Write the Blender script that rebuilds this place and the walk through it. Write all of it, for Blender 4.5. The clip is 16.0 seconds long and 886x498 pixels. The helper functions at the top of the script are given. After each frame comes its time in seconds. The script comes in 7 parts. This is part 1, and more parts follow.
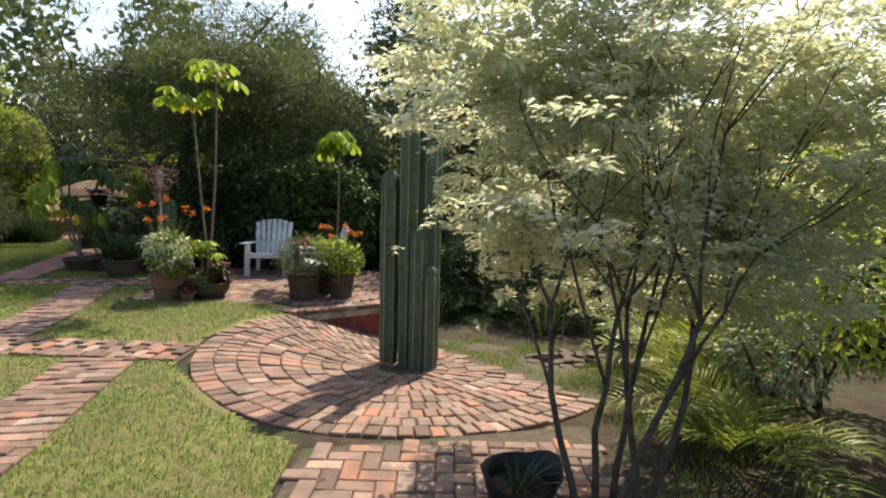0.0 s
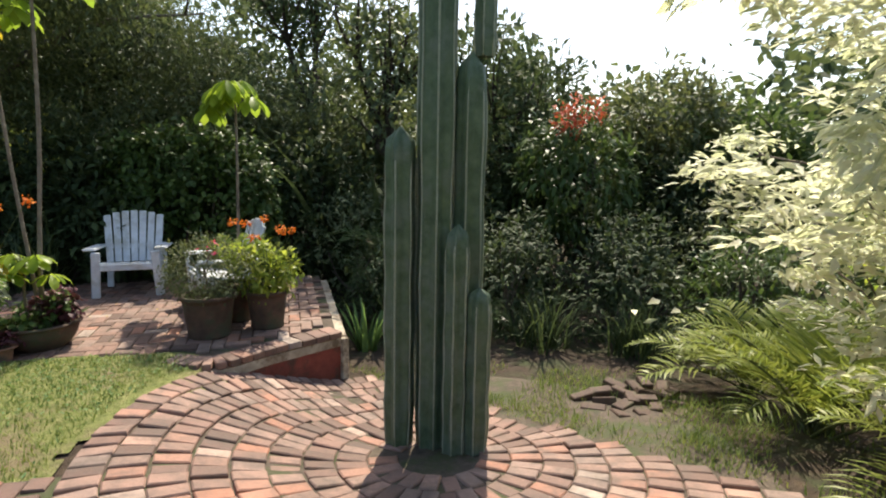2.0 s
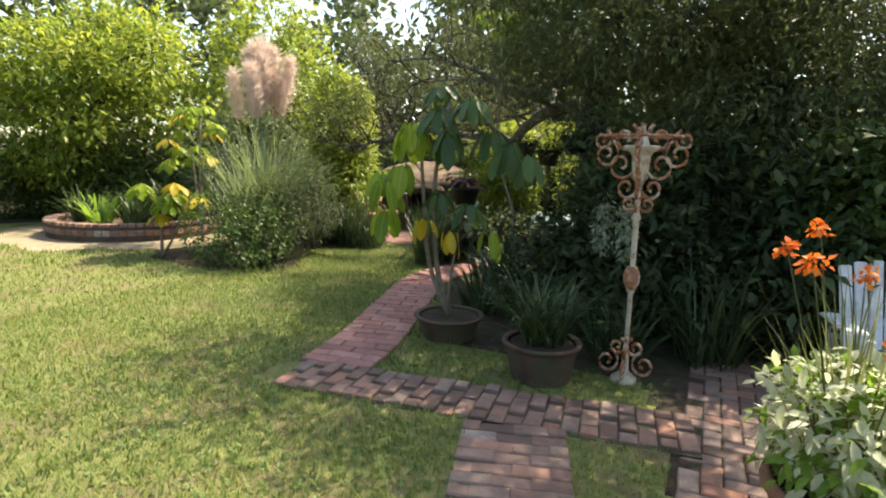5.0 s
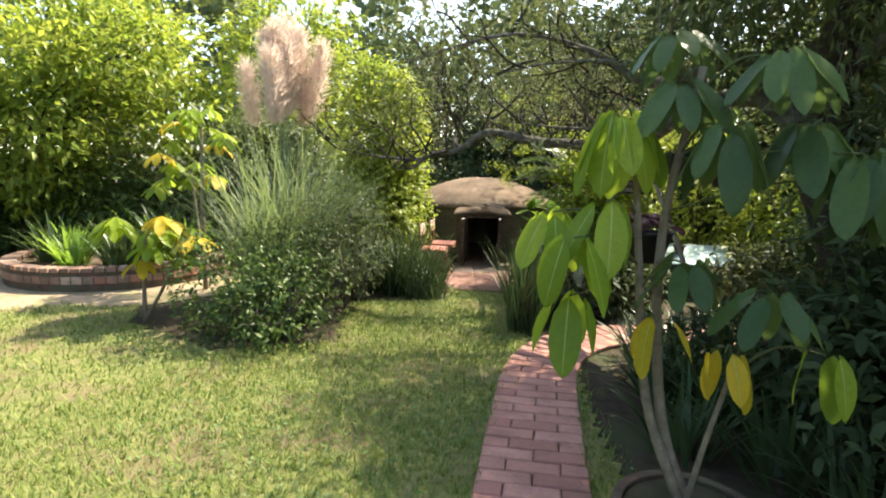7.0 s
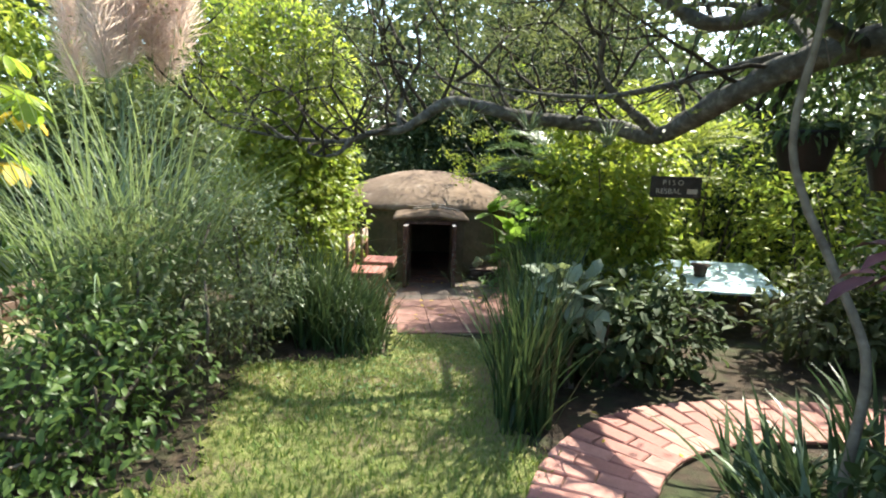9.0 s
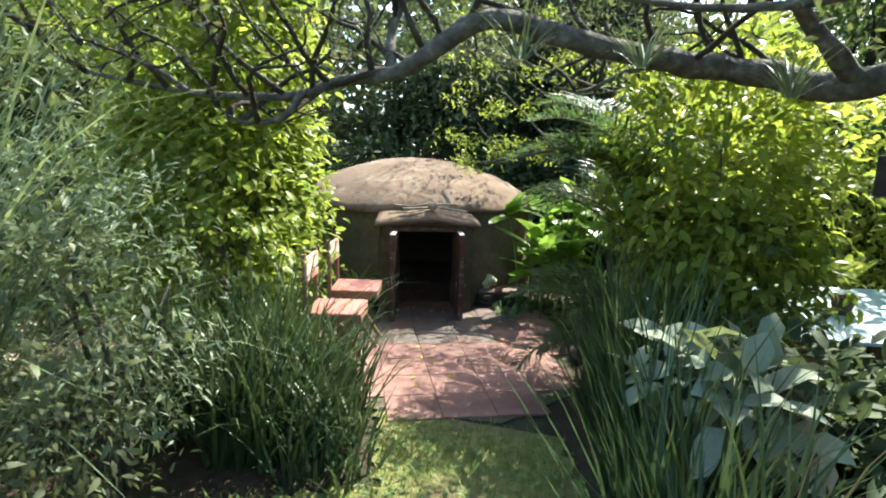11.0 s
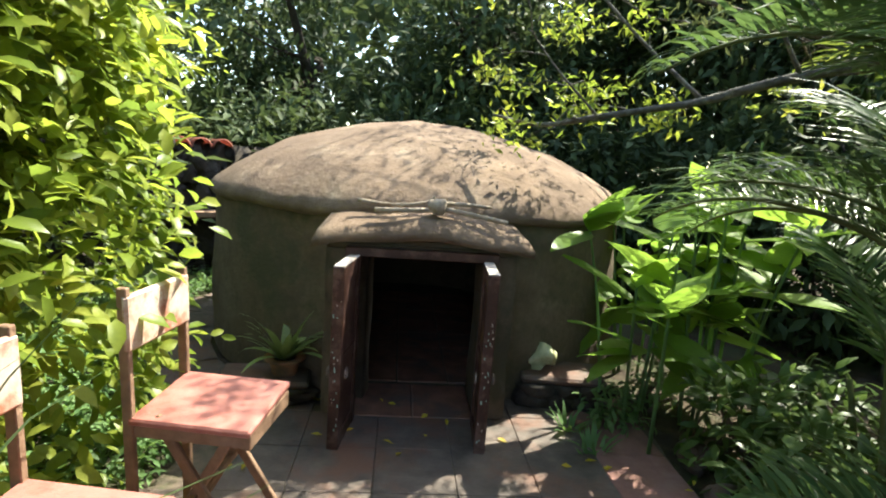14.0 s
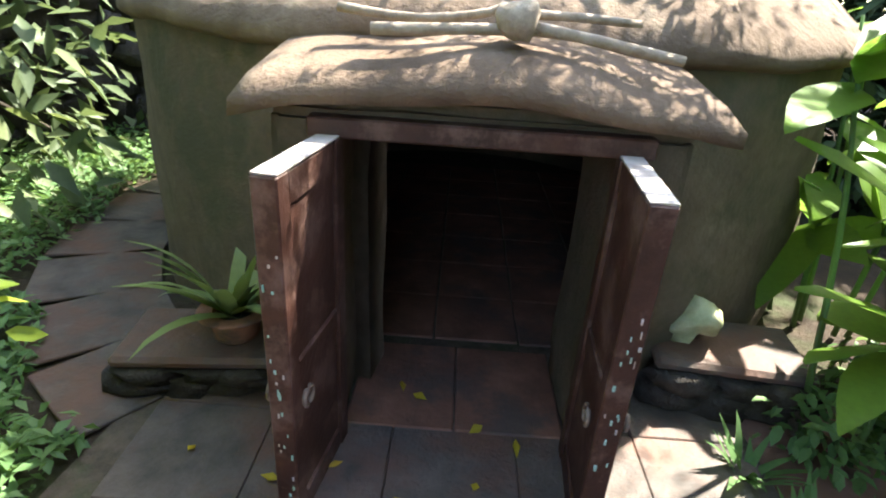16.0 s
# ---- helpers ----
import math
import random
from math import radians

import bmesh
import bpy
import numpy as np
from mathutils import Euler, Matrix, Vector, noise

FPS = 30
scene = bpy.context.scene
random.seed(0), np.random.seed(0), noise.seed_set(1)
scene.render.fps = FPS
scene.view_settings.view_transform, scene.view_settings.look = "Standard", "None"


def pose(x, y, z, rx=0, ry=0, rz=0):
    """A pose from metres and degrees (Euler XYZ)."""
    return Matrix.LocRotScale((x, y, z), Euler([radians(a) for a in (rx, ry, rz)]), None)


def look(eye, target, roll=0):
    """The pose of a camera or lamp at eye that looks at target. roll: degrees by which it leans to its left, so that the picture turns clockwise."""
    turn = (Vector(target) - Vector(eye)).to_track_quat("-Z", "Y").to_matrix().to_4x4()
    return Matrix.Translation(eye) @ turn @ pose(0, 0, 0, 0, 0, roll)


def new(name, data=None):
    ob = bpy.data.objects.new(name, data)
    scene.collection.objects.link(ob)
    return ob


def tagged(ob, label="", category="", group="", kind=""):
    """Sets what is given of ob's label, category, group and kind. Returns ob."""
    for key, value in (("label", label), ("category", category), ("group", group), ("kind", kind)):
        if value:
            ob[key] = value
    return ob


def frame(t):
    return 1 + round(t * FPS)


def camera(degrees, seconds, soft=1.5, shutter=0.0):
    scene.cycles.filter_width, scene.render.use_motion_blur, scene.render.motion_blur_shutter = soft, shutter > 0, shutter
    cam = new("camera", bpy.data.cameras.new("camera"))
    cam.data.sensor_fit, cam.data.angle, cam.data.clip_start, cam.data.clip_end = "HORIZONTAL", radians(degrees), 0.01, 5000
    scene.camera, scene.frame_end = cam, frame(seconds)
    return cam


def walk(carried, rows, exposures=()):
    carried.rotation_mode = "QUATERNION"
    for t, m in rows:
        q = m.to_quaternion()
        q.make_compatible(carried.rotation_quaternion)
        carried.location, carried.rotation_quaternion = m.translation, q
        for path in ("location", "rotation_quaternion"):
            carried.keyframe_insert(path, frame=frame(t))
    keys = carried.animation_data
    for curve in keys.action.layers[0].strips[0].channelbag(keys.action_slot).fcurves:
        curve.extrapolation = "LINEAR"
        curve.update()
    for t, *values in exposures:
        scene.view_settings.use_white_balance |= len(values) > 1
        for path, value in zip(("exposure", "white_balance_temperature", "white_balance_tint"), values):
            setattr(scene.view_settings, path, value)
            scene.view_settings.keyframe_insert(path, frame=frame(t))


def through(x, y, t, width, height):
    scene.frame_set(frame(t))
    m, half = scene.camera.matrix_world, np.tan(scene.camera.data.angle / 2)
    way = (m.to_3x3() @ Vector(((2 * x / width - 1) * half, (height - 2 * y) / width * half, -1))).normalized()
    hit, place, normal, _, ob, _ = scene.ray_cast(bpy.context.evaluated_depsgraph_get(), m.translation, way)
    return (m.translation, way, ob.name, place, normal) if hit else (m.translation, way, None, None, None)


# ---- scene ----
cam = camera(77.4, 16.0, 2.0)
PATH = [
    (0, (0.008, -0.08, 1.558), (0.009, 1.906, 1.323), 1.5),
    (0.5, (-0.258, 0.606, 1.474), (-0.311, 2.586, 1.198), 0.7),
    (1, (-0.511, 1.21, 1.436), (-0.471, 3.185, 1.119), 0.3),
    (1.5, (-0.839, 1.644, 1.491), (-0.539, 3.598, 1.183), 0.7),
    (2, (-1.17, 2.167, 1.498), (-0.625, 4.066, 1.188), 1.0),
    (2.5, (-1.588, 2.462, 1.525), (-0.964, 4.342, 1.245), 2.4),
    (3, (-2.063, 2.909, 1.534), (-1.695, 4.859, 1.287), 2.5),
    (3.5, (-2.47, 3.336, 1.528), (-2.52, 5.32, 1.281), 2.0),
    (4, (-2.992, 3.812, 1.509), (-3.384, 5.756, 1.248), 0.5),
    (4.5, (-3.495, 4.311, 1.488), (-4.15, 6.178, 1.193), 1.6),
    (5, (-3.994, 4.789, 1.483), (-4.849, 6.568, 1.159), 1.4),
    (5.2, (-4.16, 4.936, 1.504), (-5.044, 6.702, 1.188), 1.3),
    (7.3, (-6.122, 6.911, 1.527), (-7.023, 8.677, 1.26), 0.8),
    (7.5, (-6.301, 7.132, 1.488), (-7.171, 8.922, 1.285), 0.7),
    (8, (-6.556, 7.641, 1.447), (-7.321, 9.473, 1.206), 0.8),
    (8.5, (-6.772, 8.07, 1.492), (-7.459, 9.925, 1.201), 0.8),
    (9, (-6.936, 8.532, 1.485), (-7.6, 10.395, 1.186), 1.5),
    (9.2, (-7.001, 8.714, 1.475), (-7.669, 10.577, 1.189), 1.8),
    (11.3, (-7.901, 10.594, 1.372), (-8.452, 12.49, 1.051), 2.2),
    (11.5, (-7.952, 10.805, 1.358), (-8.482, 12.71, 1.061), 2.8),
    (12, (-8.092, 11.244, 1.284), (-8.64, 13.139, 0.955), 2.6),
    (12.5, (-8.19, 11.664, 1.261), (-8.751, 13.559, 0.956), 2.5),
    (13, (-8.293, 12.009, 1.244), (-8.878, 13.906, 0.995), 2.5),
    (13.5, (-8.402, 12.391, 1.217), (-9.081, 14.254, 0.951), 2.8),
    (14, (-8.458, 12.761, 1.205), (-9.17, 14.599, 0.87), 4.2),
    (14.5, (-8.589, 13.169, 1.188), (-9.432, 14.93, 0.753), 3.1),
    (15, (-8.685, 13.426, 1.172), (-9.533, 15.173, 0.694), 3.0),
    (15.5, (-8.781, 13.668, 1.154), (-9.657, 15.337, 0.485), 3.3),
    (16, (-8.959, 13.953, 1.03), (-9.774, 15.565, 0.172), 3.9),
]
EXPOSURES = [(0, 0.88, 7450, 10), (2.5, 1.1, 7100, 9), (5, 1.64, 7700, 8), (8, 2.0, 7300, 4), (9, 2.05, 6650, 3), (11.5, 2.2, 6400, 2), (13.5, 2.2, 6800, 1), (15, 2.45, 6700, 2), (16, 3.05, 6450, 6)]
walk(cam, [(t, look(eye, target, roll)) for t, eye, target, roll in PATH], EXPOSURES)

# ---- world, sun and sky ----
SUN_HEADING, SUN_HEIGHT = 21.0, 53.0
world = bpy.data.worlds.new("sky")
scene.world = world
world.use_nodes = True
wn = world.node_tree.nodes
sky = wn.new("ShaderNodeTexSky")
sky.sky_type = "NISHITA"
sky.sun_disc = False
sky.sun_elevation = radians(SUN_HEIGHT)
sky.sun_rotation = radians(SUN_HEADING)
sky.air_density, sky.dust_density, sky.ozone_density = 1.0, 1.5, 1.0
wn["Background"].inputs["Strength"].default_value = 0.15
world.node_tree.links.new(sky.outputs[0], wn["Background"].inputs["Color"])
sun = new("sun", bpy.data.lights.new("sun", "SUN"))
sun.data.energy = 4.2
sun.data.angle = radians(0.6)
sun.data.color = (1.0, 0.94, 0.84)
sh, sv = radians(SUN_HEADING), radians(SUN_HEIGHT)
sun.matrix_world = look((40 * math.sin(sh) * math.cos(sv), 40 * math.cos(sh) * math.cos(sv), 40 * math.sin(sv)), (0, 0, 0))


# ---- materials ----
def material(name):
    m = bpy.data.materials.new(name)
    m.use_nodes = True
    nt = m.node_tree
    return m, nt, nt.nodes["Principled BSDF"]


def noise_tex(nt, scale, detail=4.0, rough=0.6, space="Object"):
    tc = nt.nodes.new("ShaderNodeTexCoord")
    if space == "World":
        tc = nt.nodes.new("ShaderNodeNewGeometry")
        out = tc.outputs["Position"]
    else:
        out = tc.outputs["Object"]
    n = nt.nodes.new("ShaderNodeTexNoise")
    n.inputs["Scale"].default_value = scale
    n.inputs["Detail"].default_value = detail
    n.inputs["Roughness"].default_value = rough
    nt.links.new(out, n.inputs["Vector"])
    return n.outputs["Fac"]


def ramp(nt, fac, stops):
    r = nt.nodes.new("ShaderNodeValToRGB")
    while len(r.color_ramp.elements) < len(stops):
        r.color_ramp.elements.new(0.5)
    for e, (p, c) in zip(r.color_ramp.elements, stops):
        e.position, e.color = p, (*c, 1)
    nt.links.new(fac, r.inputs["Fac"])
    return r.outputs["Color"]


def mixed(nt, fac, a, b, mode="MIX"):
    m = nt.nodes.new("ShaderNodeMix")
    m.data_type, m.blend_type = "RGBA", mode
    for value, sock in ((fac, m.inputs[0]), (a, m.inputs[6]), (b, m.inputs[7])):
        if isinstance(value, (int, float)):
            sock.default_value = value
        elif isinstance(value, tuple):
            sock.default_value = (*value, 1)
        else:
            nt.links.new(value, sock)
    return m.outputs[2]


def bumped(nt, bsdf, height, strength=0.4, distance=0.01):
    b = nt.nodes.new("ShaderNodeBump")
    b.inputs["Strength"].default_value, b.inputs["Distance"].default_value = strength, distance
    nt.links.new(height, b.inputs["Height"])
    nt.links.new(b.outputs["Normal"], bsdf.inputs["Normal"])


def surface(name, stops, scale=6.0, rough=0.8, bump=0.4, bump_scale=60.0, metal=0.0, wear=None, wear_scale=3.0, space="Object", dist=0.01):
    """A rough surface: colour from noise through stops, a second larger noise of wear, and fine relief."""
    m, nt, b = material(name)
    col = ramp(nt, noise_tex(nt, scale, 6.0, 0.65, space), stops)
    if wear:
        w = ramp(nt, noise_tex(nt, wear_scale, 5.0, 0.7, space), [(0.48, (0, 0, 0)), (0.62, (1, 1, 1))])
        col = mixed(nt, w, col, wear)
    nt.links.new(col, b.inputs["Base Color"])
    b.inputs["Roughness"].default_value = rough
    b.inputs["Metallic"].default_value = metal
    b.inputs["Specular IOR Level"].default_value = 0.3
    if bump:
        bumped(nt, b, noise_tex(nt, bump_scale, 5.0, 0.7, space), bump, dist)
    return m


def leaf_material(name, stops, through=0.45, rough=0.45, patch=1.3, tint=(1.0, 1.0, 0.5)):
    """Foliage: each leaf takes its own shade from stops; light also comes through the blade."""
    m, nt, b = material(name)
    g = nt.nodes.new("ShaderNodeNewGeometry")
    big = noise_tex(nt, patch, 3.0, 0.6, "World")
    add = nt.nodes.new("ShaderNodeMath")
    add.operation = "MULTIPLY_ADD"
    nt.links.new(g.outputs["Random Per Island"], add.inputs[0])
    add.inputs[1].default_value = 0.62
    sub = nt.nodes.new("ShaderNodeMath")
    sub.operation = "MULTIPLY_ADD"
    nt.links.new(big, sub.inputs[0])
    sub.inputs[1].default_value, sub.inputs[2].default_value = 0.9, -0.26
    nt.links.new(sub.outputs[0], add.inputs[2])
    col = ramp(nt, add.outputs[0], stops)
    fine = noise_tex(nt, 55.0, 4.0, 0.7, "World")
    col = mixed(nt, 0.5, col, ramp(nt, fine, [(0.25, (0.5, 0.52, 0.5)), (0.75, (1.0, 1.0, 0.95))]), "MULTIPLY")
    bumped(nt, b, fine, 0.25, 0.004)
    nt.links.new(col, b.inputs["Base Color"])
    b.inputs["Roughness"].default_value = rough
    b.inputs["Specular IOR Level"].default_value = 0.25
    tr = nt.nodes.new("ShaderNodeBsdfTranslucent")
    warm = mixed(nt, 1.0, col, tint, "MULTIPLY")
    br = nt.nodes.new("ShaderNodeBrightContrast")
    br.inputs["Bright"].default_value = 0.02
    nt.links.new(warm, br.inputs[0])
    nt.links.new(br.outputs[0], tr.inputs["Color"])
    mx = nt.nodes.new("ShaderNodeMixShader")
    mx.inputs[0].default_value = through
    nt.links.new(b.outputs[0], mx.inputs[1])
    nt.links.new(tr.outputs[0], mx.inputs[2])
    nt.links.new(mx.outputs[0], nt.nodes["Material Output"].inputs["Surface"])
    return m


def brick_material(name, stops, dirt=(0.10, 0.075, 0.06)):
    """Worn paving brick: each brick has its own tone, with soot, moss and chips."""
    m, nt, b = material(name)
    oi = nt.nodes.new("ShaderNodeObjectInfo")
    geo = nt.nodes.new("ShaderNodeNewGeometry")
    s = nt.nodes.new("ShaderNodeMath")
    s.operation = "ADD"
    nt.links.new(oi.outputs["Random"], s.inputs[0])
    nt.links.new(geo.outputs["Random Per Island"], s.inputs[1])
    f = nt.nodes.new("ShaderNodeMath")
    f.operation = "FRACT"
    nt.links.new(s.outputs[0], f.inputs[0])
    tone = ramp(nt, f.outputs[0], stops)
    grain = noise_tex(nt, 45.0, 6.0, 0.75, "World")
    tone = mixed(nt, 0.45, tone, ramp(nt, grain, [(0.25, (0.35, 0.33, 0.32)), (0.75, (1.0, 0.97, 0.93))]), "MULTIPLY")
    w = ramp(nt, noise_tex(nt, 4.5, 6.0, 0.7, "World"), [(0.42, (0, 0, 0)), (0.66, (0.8, 0.8, 0.8))])
    tone = mixed(nt, w, tone, dirt)
    nt.links.new(tone, b.inputs["Base Color"])
    b.inputs["Roughness"].default_value = 0.75
    b.inputs["Specular IOR Level"].default_value = 0.35
    bumped(nt, b, grain, 0.6, 0.006)
    return m


M = {}
M["soil"] = surface("soil", [(0.3, (0.026, 0.019, 0.013)), (0.55, (0.06, 0.042, 0.028)), (0.75, (0.105, 0.073, 0.046))], 9.0, 0.95, 0.8, 50.0, wear=(0.05, 0.06, 0.025), wear_scale=2.0, space="World", dist=0.03)
M["turf"] = surface("turf", [(0.3, (0.10, 0.13, 0.035)), (0.5, (0.21, 0.23, 0.07)), (0.7, (0.31, 0.29, 0.12))], 14.0, 0.95, 0.9, 90.0, wear=(0.23, 0.18, 0.10), wear_scale=1.6, space="World", dist=0.03)
M["grass"] = leaf_material("grass", [(0.0, (0.08, 0.14, 0.028)), (0.45, (0.17, 0.24, 0.055)), (0.75, (0.27, 0.31, 0.09)), (1.0, (0.38, 0.34, 0.16))], 0.35, 0.6, 1.6)
M["brick"] = brick_material("brick", [(0.0, (0.13, 0.08, 0.062)), (0.25, (0.23, 0.135, 0.105)), (0.5, (0.32, 0.195, 0.15)), (0.75, (0.28, 0.20, 0.165)), (0.93, (0.40, 0.18, 0.115)), (1.0, (0.45, 0.37, 0.31))])
M["brick_pink"] = brick_material("brick_pink", [(0.0, (0.30, 0.13, 0.11)), (0.5, (0.42, 0.20, 0.165)), (1.0, (0.47, 0.25, 0.21))], (0.20, 0.10, 0.08))
M["mortar"] = surface("mortar", [(0.3, (0.05, 0.04, 0.03)), (0.7, (0.13, 0.10, 0.075))], 20.0, 0.95, 0.6, 80.0, wear=(0.06, 0.07, 0.03), wear_scale=3.0, space="World")
M["bark"] = surface("bark", [(0.3, (0.05, 0.04, 0.032)), (0.6, (0.13, 0.105, 0.08)), (0.8, (0.24, 0.21, 0.17))], 16.0, 0.9, 0.8, 40.0, dist=0.02)
M["dark_bark"] = surface("dark_bark", [(0.3, (0.022, 0.018, 0.014)), (0.6, (0.06, 0.048, 0.036)), (0.85, (0.15, 0.13, 0.10))], 12.0, 0.95, 0.9, 30.0, dist=0.03)
M["pale_bark"] = surface("pale_bark", [(0.3, (0.11, 0.085, 0.062)), (0.6, (0.21, 0.17, 0.125)), (0.8, (0.31, 0.265, 0.205))], 14.0, 0.85, 0.5, 50.0)
M["terracotta"] = surface("terracotta", [(0.3, (0.19, 0.085, 0.05)), (0.55, (0.30, 0.145, 0.085)), (0.8, (0.37, 0.21, 0.14))], 8.0, 0.8, 0.35, 70.0, wear=(0.13, 0.09, 0.065), wear_scale=5.0)
M["dark_clay"] = surface("dark_clay", [(0.3, (0.05, 0.032, 0.024)), (0.6, (0.11, 0.065, 0.045)), (0.8, (0.17, 0.10, 0.07))], 8.0, 0.75, 0.35, 60.0, wear=(0.07, 0.07, 0.04), wear_scale=5.0)
M["black_plastic"] = surface("black_plastic", [(0.3, (0.010, 0.010, 0.010)), (0.7, (0.022, 0.021, 0.02))], 12.0, 0.5, 0.15, 60.0)
M["white_plastic"] = surface("white_plastic", [(0.3, (0.50, 0.52, 0.54)), (0.6, (0.66, 0.68, 0.70)), (0.8, (0.74, 0.76, 0.78))], 7.0, 0.45, 0.12, 80.0, wear=(0.46, 0.45, 0.42), wear_scale=4.0)
M["mud"] = surface("mud", [(0.3, (0.085, 0.056, 0.038)), (0.46, (0.155, 0.105, 0.072)), (0.6, (0.205, 0.145, 0.103)), (0.76, (0.36, 0.285, 0.205))], 3.2, 0.95, 0.7, 26.0, wear=(0.13, 0.088, 0.062), wear_scale=2.1, dist=0.012)
M["plaster_red"] = surface("plaster_red", [(0.3, (0.15, 0.04, 0.028)), (0.6, (0.24, 0.065, 0.045)), (0.8, (0.28, 0.10, 0.07))], 7.0, 0.9, 0.5, 40.0, wear=(0.09, 0.05, 0.035), wear_scale=4.0)
M["plaster_cream"] = surface("plaster_cream", [(0.3, (0.27, 0.22, 0.16)), (0.6, (0.45, 0.39, 0.30)), (0.8, (0.52, 0.47, 0.38))], 9.0, 0.9, 0.4, 50.0, wear=(0.16, 0.12, 0.08), wear_scale=5.0)
M["mud_wall"] = surface("mud_wall", [(0.28, (0.065, 0.046, 0.030)), (0.5, (0.125, 0.090, 0.060)), (0.66, (0.16, 0.118, 0.080)), (0.82, (0.225, 0.175, 0.125))], 4.5, 0.95, 0.6, 30.0, wear=(0.07, 0.06, 0.036), wear_scale=2.2, dist=0.012)
M["red_tile"] = surface("red_tile", [(0.3, (0.10, 0.05, 0.035)), (0.55, (0.19, 0.085, 0.055)), (0.8, (0.27, 0.13, 0.09))], 7.0, 0.75, 0.4, 40.0, wear=(0.09, 0.06, 0.05), wear_scale=3.0)
M["sand"] = surface("sand", [(0.3, (0.20, 0.15, 0.10)), (0.6, (0.33, 0.25, 0.17)), (0.8, (0.40, 0.32, 0.23))], 9.0, 0.95, 0.6, 50.0, wear=(0.18, 0.17, 0.08), wear_scale=1.8, space="World")
M["limb_bark"] = surface("limb_bark", [(0.3, (0.045, 0.04, 0.034)), (0.55, (0.12, 0.11, 0.095)), (0.75, (0.27, 0.26, 0.23)), (0.9, (0.42, 0.42, 0.37))], 14.0, 0.9, 0.9, 35.0, dist=0.02)
M["vein"] = leaf_material("leaf_vein", [(0.0, (0.42, 0.50, 0.16)), (1.0, (0.55, 0.62, 0.25))], 0.4, 0.4)
M["door_wood"] = surface("door_wood", [(0.3, (0.032, 0.014, 0.010)), (0.6, (0.065, 0.028, 0.02)), (0.8, (0.10, 0.05, 0.038))], 10.0, 0.5, 0.3, 60.0, wear=(0.13, 0.075, 0.06), wear_scale=9.0)
M["bleached"] = surface("bleached", [(0.3, (0.33, 0.27, 0.24)), (0.6, (0.52, 0.46, 0.42)), (0.8, (0.62, 0.58, 0.55))], 18.0, 0.6, 0.3, 60.0)
M["turquoise"] = surface("turquoise", [(0.3, (0.20, 0.42, 0.36)), (0.7, (0.42, 0.58, 0.52))], 30.0, 0.8, 0.3, 90.0)
M["red_paint"] = surface("red_paint", [(0.3, (0.29, 0.105, 0.085)), (0.55, (0.36, 0.145, 0.12)), (0.8, (0.42, 0.20, 0.17))], 5.0, 0.55, 0.3, 60.0, wear=(0.26, 0.085, 0.065), wear_scale=4.0)
M["white_paint"] = surface("white_paint", [(0.38, (0.33, 0.15, 0.09)), (0.52, (0.50, 0.40, 0.33)), (0.8, (0.66, 0.61, 0.55))], 8.0, 0.65, 0.3, 60.0, wear=(0.34, 0.12, 0.08), wear_scale=7.0)
M["old_wood"] = surface("old_wood", [(0.3, (0.16, 0.095, 0.06)), (0.6, (0.28, 0.175, 0.115)), (0.8, (0.38, 0.27, 0.19))], 12.0, 0.8, 0.5, 60.0)
M["stick"] = surface("stick", [(0.3, (0.20, 0.15, 0.11)), (0.6, (0.36, 0.29, 0.22)), (0.8, (0.46, 0.40, 0.33))], 25.0, 0.85, 0.5, 60.0)
M["stone"] = surface("stone", [(0.3, (0.06, 0.05, 0.045)), (0.55, (0.15, 0.13, 0.115)), (0.8, (0.28, 0.25, 0.22))], 6.0, 0.9, 0.9, 18.0, wear=(0.10, 0.06, 0.045), wear_scale=4.0, dist=0.03)
# stone at about half tone: shade on the wall put into the colour
M["rubble"] = surface("rubble", [(0.3, (0.02, 0.017, 0.015)), (0.55, (0.055, 0.046, 0.04)), (0.8, (0.12, 0.10, 0.09))], 7.0, 0.95, 1.0, 16.0, wear=(0.04, 0.032, 0.022), wear_scale=4.0, dist=0.04)
M["slate"] = surface("slate", [(0.3, (0.048, 0.039, 0.034)), (0.55, (0.10, 0.078, 0.066)), (0.8, (0.165, 0.122, 0.10))], 9.0, 0.6, 0.6, 40.0, wear=(0.13, 0.068, 0.048), wear_scale=2.5, space="World")
M["flag_pink"] = surface("flag_pink", [(0.3, (0.12, 0.062, 0.05)), (0.5, (0.24, 0.12, 0.10)), (0.66, (0.30, 0.175, 0.15)), (0.8, (0.36, 0.25, 0.215))], 3.5, 0.8, 0.7, 30.0, wear=(0.15, 0.08, 0.065), wear_scale=1.4, space="World")
M["shell"] = surface("shell", [(0.3, (0.26, 0.27, 0.14)), (0.55, (0.46, 0.47, 0.27)), (0.8, (0.60, 0.61, 0.42))], 16.0, 0.5, 0.6, 40.0)
M["iron"] = surface("iron", [(0.3, (0.10, 0.075, 0.06)), (0.6, (0.22, 0.17, 0.14)), (0.8, (0.30, 0.24, 0.2))], 30.0, 0.6, 0.4, 80.0, metal=0.5)
M["rust_iron"] = surface("rust_iron", [(0.3, (0.16, 0.06, 0.03)), (0.55, (0.33, 0.13, 0.06)), (0.8, (0.45, 0.25, 0.15))], 30.0, 0.8, 0.5, 80.0, wear=(0.50, 0.42, 0.33), wear_scale=14.0)
M["cream_iron"] = surface("cream_iron", [(0.35, (0.34, 0.17, 0.09)), (0.48, (0.50, 0.43, 0.33)), (0.8, (0.62, 0.56, 0.46))], 22.0, 0.7, 0.4, 80.0)
